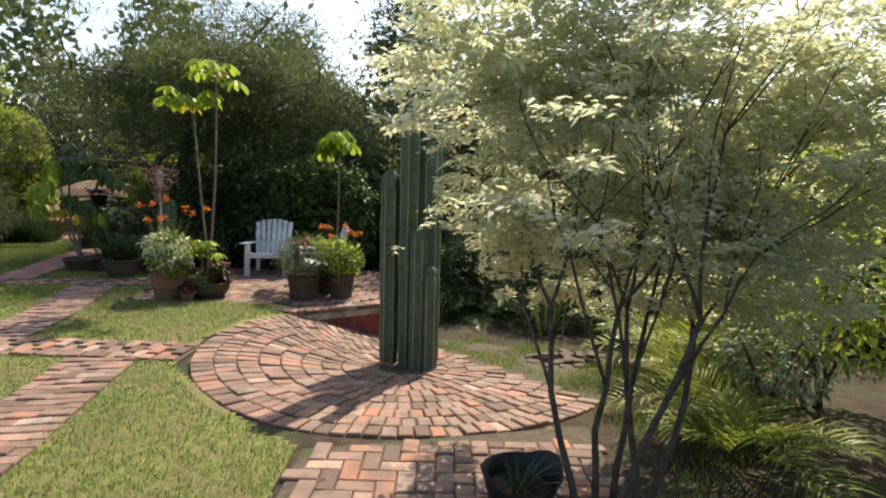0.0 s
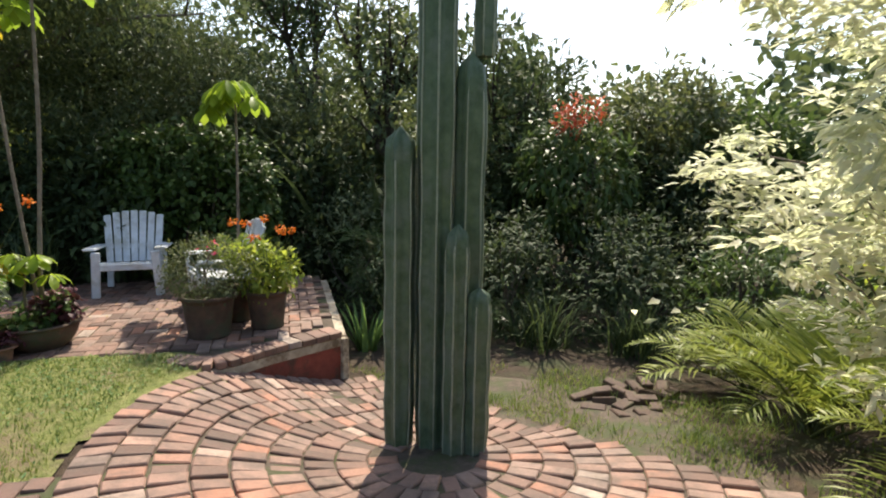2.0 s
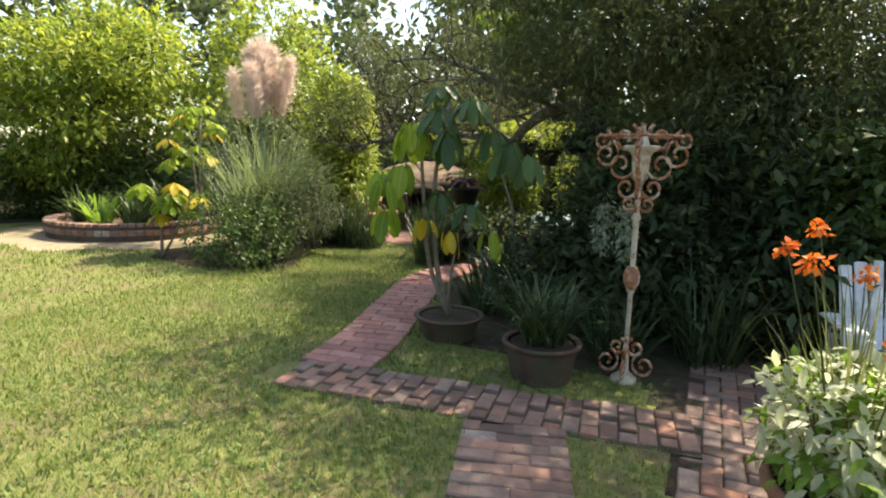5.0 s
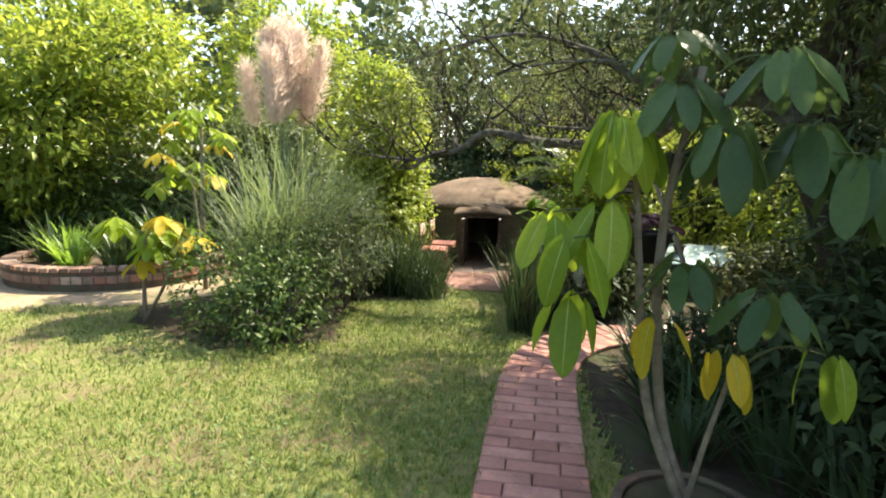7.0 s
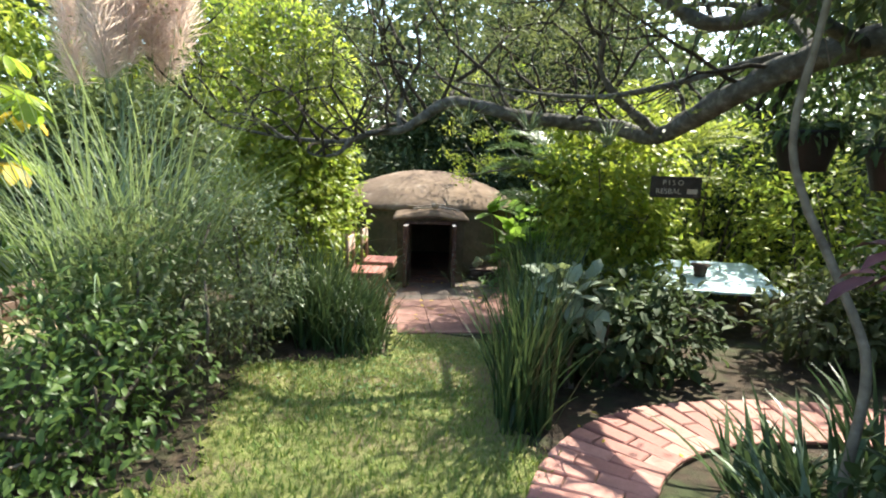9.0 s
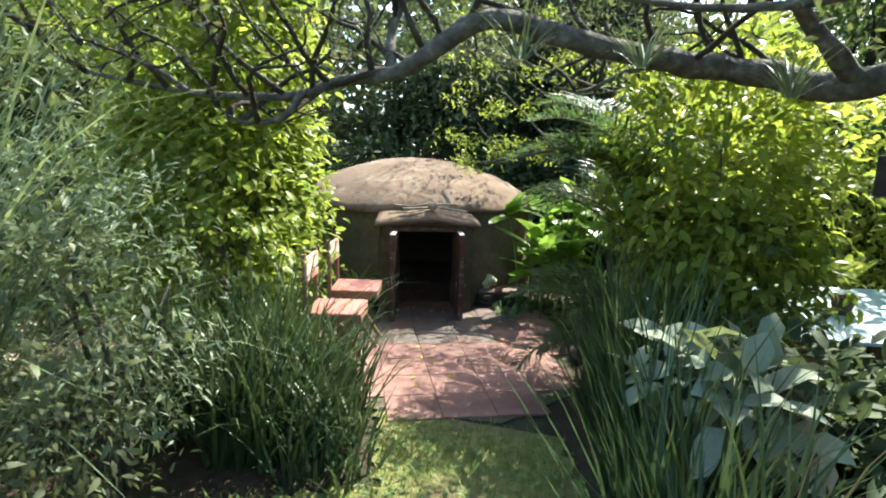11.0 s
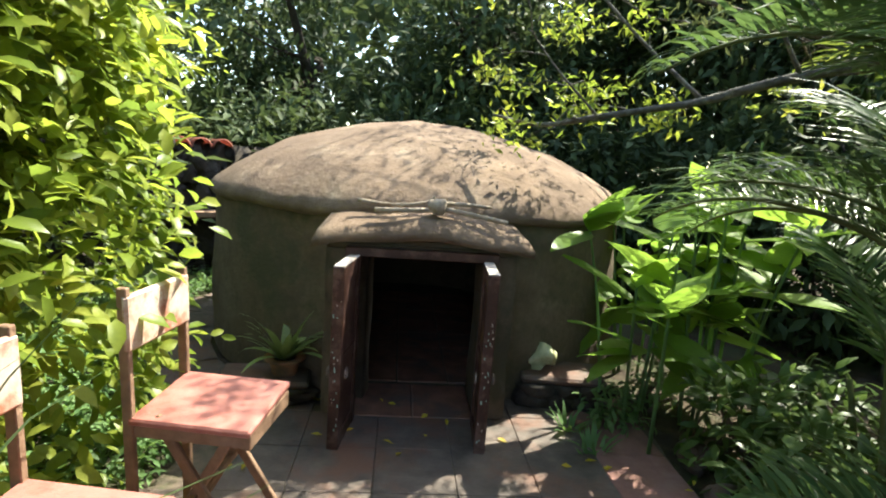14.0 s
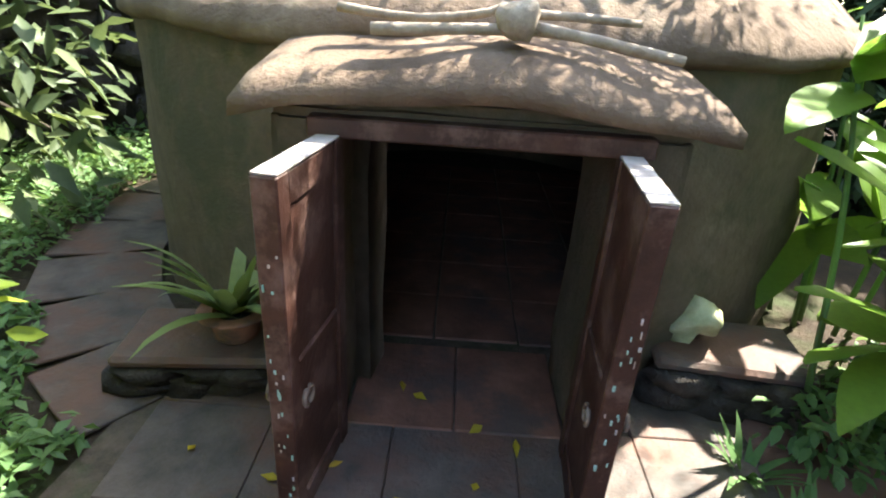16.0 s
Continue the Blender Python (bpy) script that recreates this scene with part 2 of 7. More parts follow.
M["blue_roof"] = surface("blue_roof", [(0.3, (0.36, 0.50, 0.55)), (0.7, (0.50, 0.64, 0.68))], 4.0, 0.35, 0.1, 30.0)
M["roof_tile"] = surface("roof_tile", [(0.3, (0.30, 0.10, 0.07)), (0.7, (0.48, 0.20, 0.15))], 8.0, 0.8, 0.4, 40.0)
M["cactus"] = surface("cactus", [(0.3, (0.045, 0.075, 0.04)), (0.55, (0.085, 0.125, 0.07)), (0.8, (0.14, 0.18, 0.11))], 9.0, 0.55, 0.3, 60.0, wear=(0.11, 0.14, 0.10), wear_scale=5.0)
M["spine"] = surface("spine", [(0.3, (0.20, 0.22, 0.16)), (0.7, (0.36, 0.38, 0.29))], 60.0, 0.8, 0.6, 120.0)
M["orange"] = leaf_material("orange_petals", [(0.0, (0.62, 0.10, 0.02)), (0.5, (0.80, 0.20, 0.02)), (1.0, (0.85, 0.36, 0.05))], 0.35, 0.6)
M["pink_flower"] = leaf_material("pink_petals", [(0.0, (0.60, 0.05, 0.16)), (1.0, (0.75, 0.12, 0.28))], 0.3, 0.6)
M["red_flower"] = leaf_material("red_petals", [(0.0, (0.50, 0.06, 0.03)), (1.0, (0.70, 0.17, 0.10))], 0.3, 0.6)
M["plume"] = leaf_material("plume_fluff", [(0.0, (0.64, 0.49, 0.43)), (0.5, (0.77, 0.64, 0.57)), (1.0, (0.85, 0.75, 0.68))], 0.6, 0.8, tint=(1.0, 0.93, 0.89))
M["maroon"] = leaf_material("maroon_leaf", [(0.0, (0.05, 0.014, 0.02)), (0.6, (0.11, 0.03, 0.04)), (1.0, (0.20, 0.07, 0.07))], 0.25, 0.5)
M["varieg"] = leaf_material("variegated_leaf", [(0.0, (0.42, 0.47, 0.25)), (0.3, (0.62, 0.65, 0.43)), (0.6, (0.78, 0.78, 0.61)), (1.0, (0.86, 0.86, 0.76))], 0.6, 0.5, tint=(1.0, 1.0, 0.88))
M["dark"] = leaf_material("dark_leaf", [(0.0, (0.022, 0.042, 0.018)), (0.5, (0.05, 0.08, 0.032)), (1.0, (0.105, 0.145, 0.055))], 0.33, 0.65)
M["pine"] = leaf_material("grey_green_leaf", [(0.0, (0.05, 0.076, 0.038)), (0.5, (0.105, 0.142, 0.068)), (1.0, (0.195, 0.23, 0.11))], 0.36, 0.5)
M["mid"] = leaf_material("mid_leaf", [(0.0, (0.035, 0.07, 0.018)), (0.5, (0.075, 0.13, 0.032)), (1.0, (0.14, 0.20, 0.055))], 0.4, 0.4)
M["olive"] = leaf_material("olive_leaf", [(0.0, (0.06, 0.075, 0.035)), (0.5, (0.12, 0.145, 0.065)), (1.0, (0.22, 0.24, 0.12))], 0.4, 0.5)
M["lime"] = leaf_material("lime_leaf", [(0.0, (0.11, 0.18, 0.03)), (0.4, (0.23, 0.31, 0.05)), (0.75, (0.40, 0.45, 0.09)), (1.0, (0.60, 0.61, 0.18))], 0.6, 0.36)
M["yellowed"] = leaf_material("yellow_leaf", [(0.0, (0.42, 0.36, 0.03)), (0.6, (0.60, 0.44, 0.04)), (1.0, (0.66, 0.40, 0.05))], 0.45, 0.5)
M["broad"] = leaf_material("broad_leaf", [(0.0, (0.09, 0.18, 0.03)), (0.5, (0.18, 0.31, 0.05)), (1.0, (0.30, 0.44, 0.08))], 0.6, 0.35)
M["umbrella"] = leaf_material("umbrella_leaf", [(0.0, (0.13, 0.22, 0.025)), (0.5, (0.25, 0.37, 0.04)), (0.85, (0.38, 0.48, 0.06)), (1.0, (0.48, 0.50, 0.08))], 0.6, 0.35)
# shaded copy of the umbrella leaf: the shade is in its colour
M["umbrella_dark"] = leaf_material("umbrella_shaded_leaf", [(0.0, (0.035, 0.075, 0.025)), (0.5, (0.07, 0.125, 0.045)), (1.0, (0.13, 0.20, 0.06))], 0.4, 0.35)
M["strap"] = leaf_material("strap_leaf", [(0.0, (0.022, 0.046, 0.018)), (0.5, (0.045, 0.080, 0.030)), (0.92, (0.085, 0.125, 0.052)), (1.0, (0.32, 0.28, 0.15))], 0.22, 0.36)
M["pampas"] = leaf_material("pampas_blade", [(0.0, (0.12, 0.18, 0.10)), (0.5, (0.24, 0.31, 0.19)), (1.0, (0.44, 0.50, 0.34))], 0.4, 0.4)
M["palm"] = leaf_material("palm_leaflet", [(0.0, (0.04, 0.085, 0.03)), (0.5, (0.08, 0.145, 0.05)), (1.0, (0.17, 0.25, 0.085))], 0.45, 0.3)
M["palm_gold"] = leaf_material("golden_palm_leaflet", [(0.0, (0.12, 0.17, 0.03)), (0.5, (0.24, 0.29, 0.06)), (1.0, (0.42, 0.44, 0.13))], 0.45, 0.4)
M["silver"] = leaf_material("silver_leaf", [(0.0, (0.17, 0.21, 0.14)), (0.6, (0.30, 0.35, 0.25)), (1.0, (0.45, 0.48, 0.38))], 0.3, 0.6)
M["agave"] = leaf_material("agave_leaf", [(0.0, (0.10, 0.15, 0.09)), (0.6, (0.18, 0.24, 0.15)), (1.0, (0.30, 0.34, 0.22))], 0.15, 0.5)
M["aloe"] = leaf_material("aloe_leaf", [(0.0, (0.14, 0.20, 0.06)), (0.6, (0.26, 0.32, 0.11)), (1.0, (0.42, 0.34, 0.16))], 0.3, 0.35)
M["cover"] = leaf_material("ground_cover_leaf", [(0.0, (0.08, 0.16, 0.06)), (0.5, (0.15, 0.26, 0.10)), (1.0, (0.25, 0.37, 0.16))], 0.45, 0.45)


# ---- building tools ----
RNG = np.random.default_rng(7)


def thing(name, label, category, x=0.0, y=0.0, z=0.0, rz=0.0, group="", kind=""):
    """An Empty at the base of a thing, which parents its parts."""
    e = new(name)
    e.empty_display_size = 0.1
    e.matrix_basis = pose(x, y, z, 0, 0, rz)
    return tagged(e, label, category, group, kind)


def dress(ob, mat, smooth):
    ob.data.materials.append(M[mat])
    if smooth:
        ob.data.polygons.foreach_set("use_smooth", np.ones(len(ob.data.polygons), dtype=bool))
    return ob


def part(name, bm, mat, parent=None, label="", smooth=False):
    """Links a bmesh as one mesh object, under a thing or part."""
    me = bpy.data.meshes.new(name)
    bm.normal_update()
    bm.to_mesh(me)
    bm.free()
    ob = dress(new(name, me), mat, smooth)
    ob.parent = parent
    return tagged(ob, label)


def tri_part(name, V, F, mat, parent=None, label="", smooth=False):
    """Links arrays of vertices and triangles as one mesh object."""
    V, F = np.asarray(V, dtype=np.float32), np.asarray(F, dtype=np.int32)
    me = bpy.data.meshes.new(name)
    me.vertices.add(len(V))
    me.vertices.foreach_set("co", V.ravel())
    me.loops.add(F.size)
    me.loops.foreach_set("vertex_index", F.ravel())
    me.polygons.add(len(F))
    me.polygons.foreach_set("loop_start", np.arange(0, F.size, 3, dtype=np.int32))
    me.update(calc_edges=True)
    me.validate()
    ob = dress(new(name, me), mat, smooth)
    ob.parent = parent
    return tagged(ob, label)


def join_tris(pieces):
    vs, fs, k = [], [], 0
    for V, F in pieces:
        vs.append(np.asarray(V, dtype=np.float32))
        fs.append(np.asarray(F, dtype=np.int32) + k)
        k += len(V)
    return np.concatenate(vs), np.concatenate(fs)


def unit(a):
    return a / np.maximum(np.linalg.norm(a, axis=-1, keepdims=True), 1e-9)


LEAF = {
    "small": (((0, 0, 0), (0.45, -0.5, 0.07), (0.45, 0.5, 0.07), (1, 0, -0.06)), ((0, 1, 3), (0, 3, 2))),
    "oval": (((0, 0, 0), (0.28, -0.42, 0.06), (0.28, 0, 0.0), (0.28, 0.42, 0.06), (0.68, -0.42, 0.02), (0.68, 0, -0.05), (0.68, 0.42, 0.02), (1, 0, -0.2)),
             ((0, 1, 2), (0, 2, 3), (1, 4, 5), (1, 5, 2), (2, 5, 6), (2, 6, 3), (4, 7, 5), (5, 7, 6))),
    "spoon": (((0, 0, 0), (0.3, -0.3, 0.04), (0.3, 0, 0.0), (0.3, 0.3, 0.04), (0.6, -0.48, 0.03), (0.6, 0, -0.03), (0.6, 0.48, 0.03), (0.86, -0.38, -0.04), (0.86, 0, -0.08), (0.86, 0.38, -0.04), (1, 0, -0.15)),
              ((0, 1, 2), (0, 2, 3), (1, 4, 5), (1, 5, 2), (2, 5, 6), (2, 6, 3), (4, 7, 8), (4, 8, 5), (5, 8, 9), (5, 9, 6), (7, 10, 8), (8, 10, 9))),
    "long": (((0, 0, 0), (0.3, -0.5, 0.05), (0.3, 0.5, 0.05), (0.7, -0.35, -0.03), (0.7, 0.35, -0.03), (1, 0, -0.2)),
             ((0, 1, 2), (1, 3, 4), (1, 4, 2), (3, 5, 4))),
}


def blade_shape(rows, cols):
    """A leaf as a grid: rows are (along, half width), folded along the midrib, wavy at the edge and bent down at the tip."""
    T, F = [], []
    for i, (u, w) in enumerate(rows):
        for j in range(cols):
            v = 2 * j / (cols - 1) - 1 if cols > 1 else 0
            T.append((u, v * w, 0.05 * abs(v) * (1 - u) + 0.018 * math.sin(7 * u + 2 * v) * abs(v) - 0.16 * u * u))
    for i in range(len(rows) - 1):
        for j in range(cols - 1):
            a, b, c, d = i * cols + j, i * cols + j + 1, (i + 1) * cols + j + 1, (i + 1) * cols + j
            F += [(a, b, c), (a, c, d)]
    return tuple(T), tuple(F)


LEAF["paddle"] = blade_shape(((0.0, 0.04), (0.08, 0.22), (0.22, 0.42), (0.42, 0.5), (0.62, 0.49), (0.8, 0.4), (0.93, 0.22), (1.0, 0.03)), 5)
LEAF["lance"] = blade_shape(((0.0, 0.05), (0.12, 0.3), (0.32, 0.5), (0.55, 0.46), (0.78, 0.28), (1.0, 0.02)), 3)
LEAF["vein"] = (tuple((u, v, 0.006 - 0.16 * u * u) for u, w in ((0.0, 0.02), (0.25, 0.018), (0.5, 0.015), (0.75, 0.011), (0.97, 0.003)) for v in (-w, w)), tuple(f for i in range(4) for f in ((2 * i, 2 * i + 1, 2 * i + 3), (2 * i, 2 * i + 3, 2 * i + 2))))


def leaves(P, D, N, L, W, kind="small"):
    """Leaves at points P along D with upper side N, lengths L and widths W, as arrays."""
    T, F = (np.array(a) for a in LEAF[kind])
    n, k = len(P), len(T)
    D = unit(D)
    S = unit(np.cross(D, N))
    U = np.cross(S, D)
    L, W = np.broadcast_to(L, n)[:, None, None], np.broadcast_to(W, n)[:, None, None]
    V = P[:, None] + D[:, None] * (T[:, 0][None, :, None] * L) + S[:, None] * (T[:, 1][None, :, None] * W) + U[:, None] * (T[:, 2][None, :, None] * L)
    return V.reshape(-1, 3), (F[None] + (np.arange(n) * k)[:, None, None]).reshape(-1, 3)


def rand_dirs(n):
    return unit(RNG.normal(size=(n, 3)))


def crown(blobs, clusters, per, spread, L, W, kind="small", shell=0.55, droop=0.25, lift=0.0):
    """Leaves in clusters within ellipsoid blobs (x, y, z, rx, ry, rz): dense at the outside, uneven, with gaps."""
    B = np.array(blobs, dtype=float)
    w = (B[:, 3] * B[:, 4] * B[:, 5]) ** 0.67
    pick = RNG.choice(len(B), clusters, p=w / w.sum())
    d = rand_dirs(clusters)
    r = RNG.uniform(shell, 1.0, clusters) ** 0.6 * RNG.normal(1.0, 0.07, clusters)
    C = B[pick, :3] + d * B[pick, 3:] * r[:, None]
    out = unit(d / B[pick, 3:])
    P = np.repeat(C, per, axis=0) + RNG.normal(size=(clusters * per, 3)) * spread * np.array([1, 1, 0.7])
    O = np.repeat(out, per, axis=0)
    n = len(P)
    D = O * 0.8 + RNG.normal(size=(n, 3)) * 0.65 + np.array([0, 0, lift - droop])
    N = np.array([0, 0, 1.0]) + O * 0.5 + RNG.normal(size=(n, 3)) * 0.35
    s = RNG.uniform(0.6, 1.25, n)
    P[:, 2] = np.maximum(P[:, 2], 0.03 - 0.45)
    return leaves(P, D, N, L * s, W * s, kind)


def away(V, F, line, gap, k):
    """Leaves out the leaves (k vertices each) that come nearer than gap to a line on the plan."""
    C = V.reshape(-1, k, 3).mean(1)
    keep = off_line(line, C[:, 0], C[:, 1]) > gap
    n = len(F) // len(keep)
    new_id = np.cumsum(keep) - 1
    F = F.reshape(-1, n, 3)[keep] - (np.arange(len(keep))[keep] * k)[:, None, None] + (new_id[keep] * k)[:, None, None]
    return V.reshape(-1, k, 3)[keep].reshape(-1, 3), F.reshape(-1, 3)


def tube(points, radii, sides=7, wobble=0.0):
    """A tapered round stem through points."""
    P = np.array(points, dtype=float)
    R = np.broadcast_to(np.array(radii, dtype=float), len(P)) if np.ndim(radii) else np.full(len(P), radii)
    t = unit(np.gradient(P, axis=0))
    ref = np.array([0.0, 0.0, 1.0]) if abs(t[0][2]) < 0.8 else np.array([1.0, 0.0, 0.0])
    a = unit(np.cross(t, ref))
    b = np.cross(t, a)
    th = np.arange(sides) * 2 * math.pi / sides
    ring = a[:, None] * np.cos(th)[None, :, None] + b[:, None] * np.sin(th)[None, :, None]
    rr = R[:, None, None] * (1 + wobble * RNG.normal(size=(len(P), sides, 1)))
    V = (P[:, None] + ring * rr).reshape(-1, 3)
    F = []
    for i in range(len(P) - 1):
        for j in range(sides):
            k = (j + 1) % sides
            p, q, u, v = i * sides + j, i * sides + k, (i + 1) * sides + k, (i + 1) * sides + j
            F += [(p, q, u), (p, u, v)]
    V = np.concatenate([V, P[:1], P[-1:]])
    e = len(V)
    for j in range(sides):
        k = (j + 1) % sides
        F += [(e - 2, k, j), (e - 1, (len(P) - 1) * sides + j, (len(P) - 1) * sides + k)]
    return V, np.array(F)


def smooth_line(points, n):
    """A Catmull-Rom line through points, n steps a span."""
    P = [Vector(p) for p in points]
    P = [P[0] * 2 - P[1]] + P + [P[-1] * 2 - P[-2]]
    out = []
    for i in range(1, len(P) - 2):
        for k in range(n):
            t = k / n
            a, b, c, d = P[i - 1:i + 3]
            out.append(0.5 * ((2 * b) + (c - a) * t + (2 * a - 5 * b + 4 * c - d) * t * t + (3 * b - a - 3 * c + d) * t ** 3))
    out.append(P[-2])
    return [tuple(p) for p in out]


def limbs(base, heading, length, radius, depth, spread=0.6, kids=3, up=0.15, bend=0.25):
    """A limb that forks: pieces of tube, and the tips where leaves sit."""
    pieces, tips = [], []

    def grow(p, d, ln, r, level):
        n = 5
        pts, q, dd = [p], Vector(p), Vector(d).normalized()
        for _ in range(n):
            dd = (dd + Vector(RNG.normal(size=3)) * bend * 0.5 + Vector((0, 0, up * 0.3))).normalized()
            q = q + dd * ln / n
            pts.append(tuple(q))
        r1 = r * (0.62 if level else 0.3)
        pieces.append(tube(pts, np.linspace(r, r1, n + 1), 7 if r > 0.02 else 5))
        if not level:
            tips.append(pts[-1])
            tips.append(pts[-3])
            return
        for k in range(kids):
            side = Vector(RNG.normal(size=3))
            side = (side - dd * side.dot(dd)).normalized()
            start = pts[-1] if k < 2 else pts[-3]
            grow(start, (dd + side * spread * RNG.uniform(0.6, 1.3)).normalized(), ln * RNG.uniform(0.6, 0.85), r1 * 0.85, level - 1)

    grow(tuple(base), heading, length, radius, depth)
    return pieces, tips


def blades(base, n, radius, length, width, arch=0.6, upright=0.5, segs=5, jitter=0.3):
    """Strap leaves that rise from a clump and arch over."""
    th = RNG.uniform(0, 2 * math.pi, n)
    rad = radius * np.sqrt(RNG.uniform(0, 1, n))
    ph = th + RNG.normal(0, 0.5, n)
    H = np.stack([np.cos(ph), np.sin(ph), np.zeros(n)], 1)
    S = np.stack([-np.sin(ph), np.cos(ph), np.zeros(n)], 1)
    L = length * RNG.uniform(1 - jitter, 1 + jitter, n)
    lean = np.clip(RNG.normal(1 - upright, 0.22, n), 0.03, 1.3)
    curl = arch * RNG.uniform(0.4, 1.5, n)
    P = np.array(base) + np.stack([rad * np.cos(th), rad * np.sin(th), np.zeros(n)], 1)
    V, ang = [], lean.copy()
    pos = P.copy()
    for i in range(segs + 1):
        w = width * (1 - (i / segs) ** 2.2) * 0.5 + 0.0005
        V.append(pos - S * w)
        V.append(pos + S * w)
        pos = pos + (H * np.sin(ang)[:, None] + np.array([0, 0, 1.0]) * np.cos(ang)[:, None]) * (L / segs)[:, None]
        ang = ang + curl * (0.4 + i / segs)* 1.6 / segs
    V = np.stack(V, 1)
    k = 2 * (segs + 1)
    F = []
    for i in range(segs):
        a = 2 * i
        F += [(a, a + 1, a + 3), (a, a + 3, a + 2)]
    F = np.array(F)
    return V.reshape(-1, 3), (F[None] + (np.arange(n) * k)[:, None, None]).reshape(-1, 3)


def frond(base, heading, rise, length, leaflet, pairs=26, droop=1.2, width=0.022, vee=0.5):
    """A feather palm frond: an arching rachis with two rows of leaflets."""
    n = 14
    h = Vector((math.cos(heading), math.sin(heading), 0))
    pts, p, a = [], Vector(base), rise
    for i in range(n + 1):
        pts.append(tuple(p))
        p = p + (h * math.cos(a) + Vector((0, 0, math.sin(a)))) * length / n
        a -= droop / n * (0.4 + 1.2 * i / n)
    stem = tube(pts, np.linspace(0.012, 0.003, n + 1), 5)
    A = np.array(pts)
    t = np.linspace(0.2, 0.99, pairs)
    idx = t * n
    i0 = np.minimum(idx.astype(int), n - 1)
    C = A[i0] + (A[i0 + 1] - A[i0]) * (idx - i0)[:, None]
    T = unit(A[i0 + 1] - A[i0])
    S = unit(np.cross(T, np.array([0, 0, 1.0])))
    U = np.cross(S, T)
    ln = leaflet * np.sin(math.pi * np.clip(t * 0.85 + 0.1, 0, 1)) ** 0.7
    P, D, N, L = [], [], [], []
    for s in (-1, 1):
        P.append(C)
        D.append(S * s + T * 0.75 + U * vee + RNG.normal(size=(pairs, 3)) * 0.1 + np.array([0, 0, -0.15]))
        N.append(U + RNG.normal(size=(pairs, 3)) * 0.15)
        L.append(ln * RNG.uniform(0.85, 1.1, pairs))
    V, F = leaves(np.concatenate(P), np.concatenate(D), np.concatenate(N), np.concatenate(L), width, "long")
    return stem, (V, F)


def spun(profile, sides=28):
    """A vessel turned round the z axis from (radius, height) pairs."""
    V = [(r * math.cos(2 * math.pi * j / sides), r * math.sin(2 * math.pi * j / sides), z) for r, z in profile for j in range(sides)]
    F = []
    for i in range(len(profile) - 1):
        for j in range(sides):
            k = (j + 1) % sides
            a, b, c, d = i * sides + j, i * sides + k, (i + 1) * sides + k, (i + 1) * sides + j
            F += [(a, b, c), (a, c, d)]
    return np.array(V), np.array(F)


def box_bm(sx, sy, sz, bevel=0.004, m=None, segs=1):
    """A bevelled board, centred on x and y, standing on z = 0."""
    bm = bmesh.new()
    bmesh.ops.create_cube(bm, size=1.0, matrix=Matrix.Translation((0, 0, sz / 2)) @ Matrix.Diagonal((sx, sy, sz, 1)))
    if bevel:
        bmesh.ops.bevel(bm, geom=bm.edges[:], offset=bevel, segments=segs, affect="EDGES")
    if m is not None:
        bm.transform(m)
    return bm


def prism_bm(outline, z0, z1, bevel=0.0):
    """A slab from an outline of (x, y)."""
    bm = bmesh.new()
    vs = [bm.verts.new((x, y, z0)) for x, y in outline]
    f = bm.faces.new(vs)
    r = bmesh.ops.extrude_face_region(bm, geom=[f])
    bmesh.ops.translate(bm, verts=[v for v in r["geom"] if isinstance(v, bmesh.types.BMVert)], vec=(0, 0, z1 - z0))
    bmesh.ops.recalc_face_normals(bm, faces=bm.faces[:])
    if bevel:
        bmesh.ops.bevel(bm, geom=bm.edges[:], offset=bevel, segments=2, affect="EDGES")
    return bm


def step(t):
    t = np.clip(t, 0, 1)
    return t * t * (3 - 2 * t)


def ground_z(x, y):
    """The height of the ground: level, with a hollow behind the round paving."""
    x, y = np.asarray(x), np.asarray(y)
    return -0.45 * np.clip((y - 3.0) / 3.9, 0, 1) * step((x + 2.1) / 1.5)


def inside(poly, x, y):
    x, y = np.asarray(x), np.asarray(y)
    hit = np.zeros(x.shape, dtype=bool)
    for (x0, y0), (x1, y1) in zip(poly, poly[1:] + poly[:1]):
        if y0 != y1:
            hit ^= ((y0 > y) != (y1 > y)) & (x < (x1 - x0) * (y - y0) / (y1 - y0) + x0)
    return hit


def off_line(line, x, y):
    """The distance from a broken line."""
    best = np.full(np.shape(x), 1e9)
    for (x0, y0), (x1, y1) in zip(line, line[1:]):
        dx, dy = x1 - x0, y1 - y0
        t = np.clip(((x - x0) * dx + (y - y0) * dy) / (dx * dx + dy * dy), 0, 1)
        best = np.minimum(best, np.hypot(x - x0 - t * dx, y - y0 - t * dy))
    return best


# ---- plan ----
CIRCLE = (-0.33, 5.1, 2.0)
PATCH = [(-0.8, -4.0), (1.0, -4.0), (1.0, 3.5), (-0.8, 3.0)]
TERRACE = [(-4.05, 6.72), (-2.3, 6.72), (-1.95, 6.6), (-1.72, 6.42), (-1.45, 6.62), (-1.12, 6.82), (-0.76, 7.02), (-0.76, 9.6), (-4.05, 9.6)]
PATHS = {
    "side": ([(-2.45, 1.0), (-2.45, 2.2), (-2.85, 4.45)], 0.56),
    "cross": ([(-4.3, 4.75), (-2.2, 4.7)], 0.52),
    "long": ([(-4.2, 5.0), (-4.3, 5.7), (-4.88, 7.62)], 0.56),
    "bend": ([(-3.95, 7.98), (-5.2, 7.78), (-6.45, 7.62)], 0.5),
    "far": ([(-6.3, 7.85), (-6.42, 8.5), (-6.75, 9.6), (-7.02, 10.6), (-7.0, 11.3), (-6.65, 11.85), (-5.9, 12.25), (-4.8, 12.4)], 0.56),
}
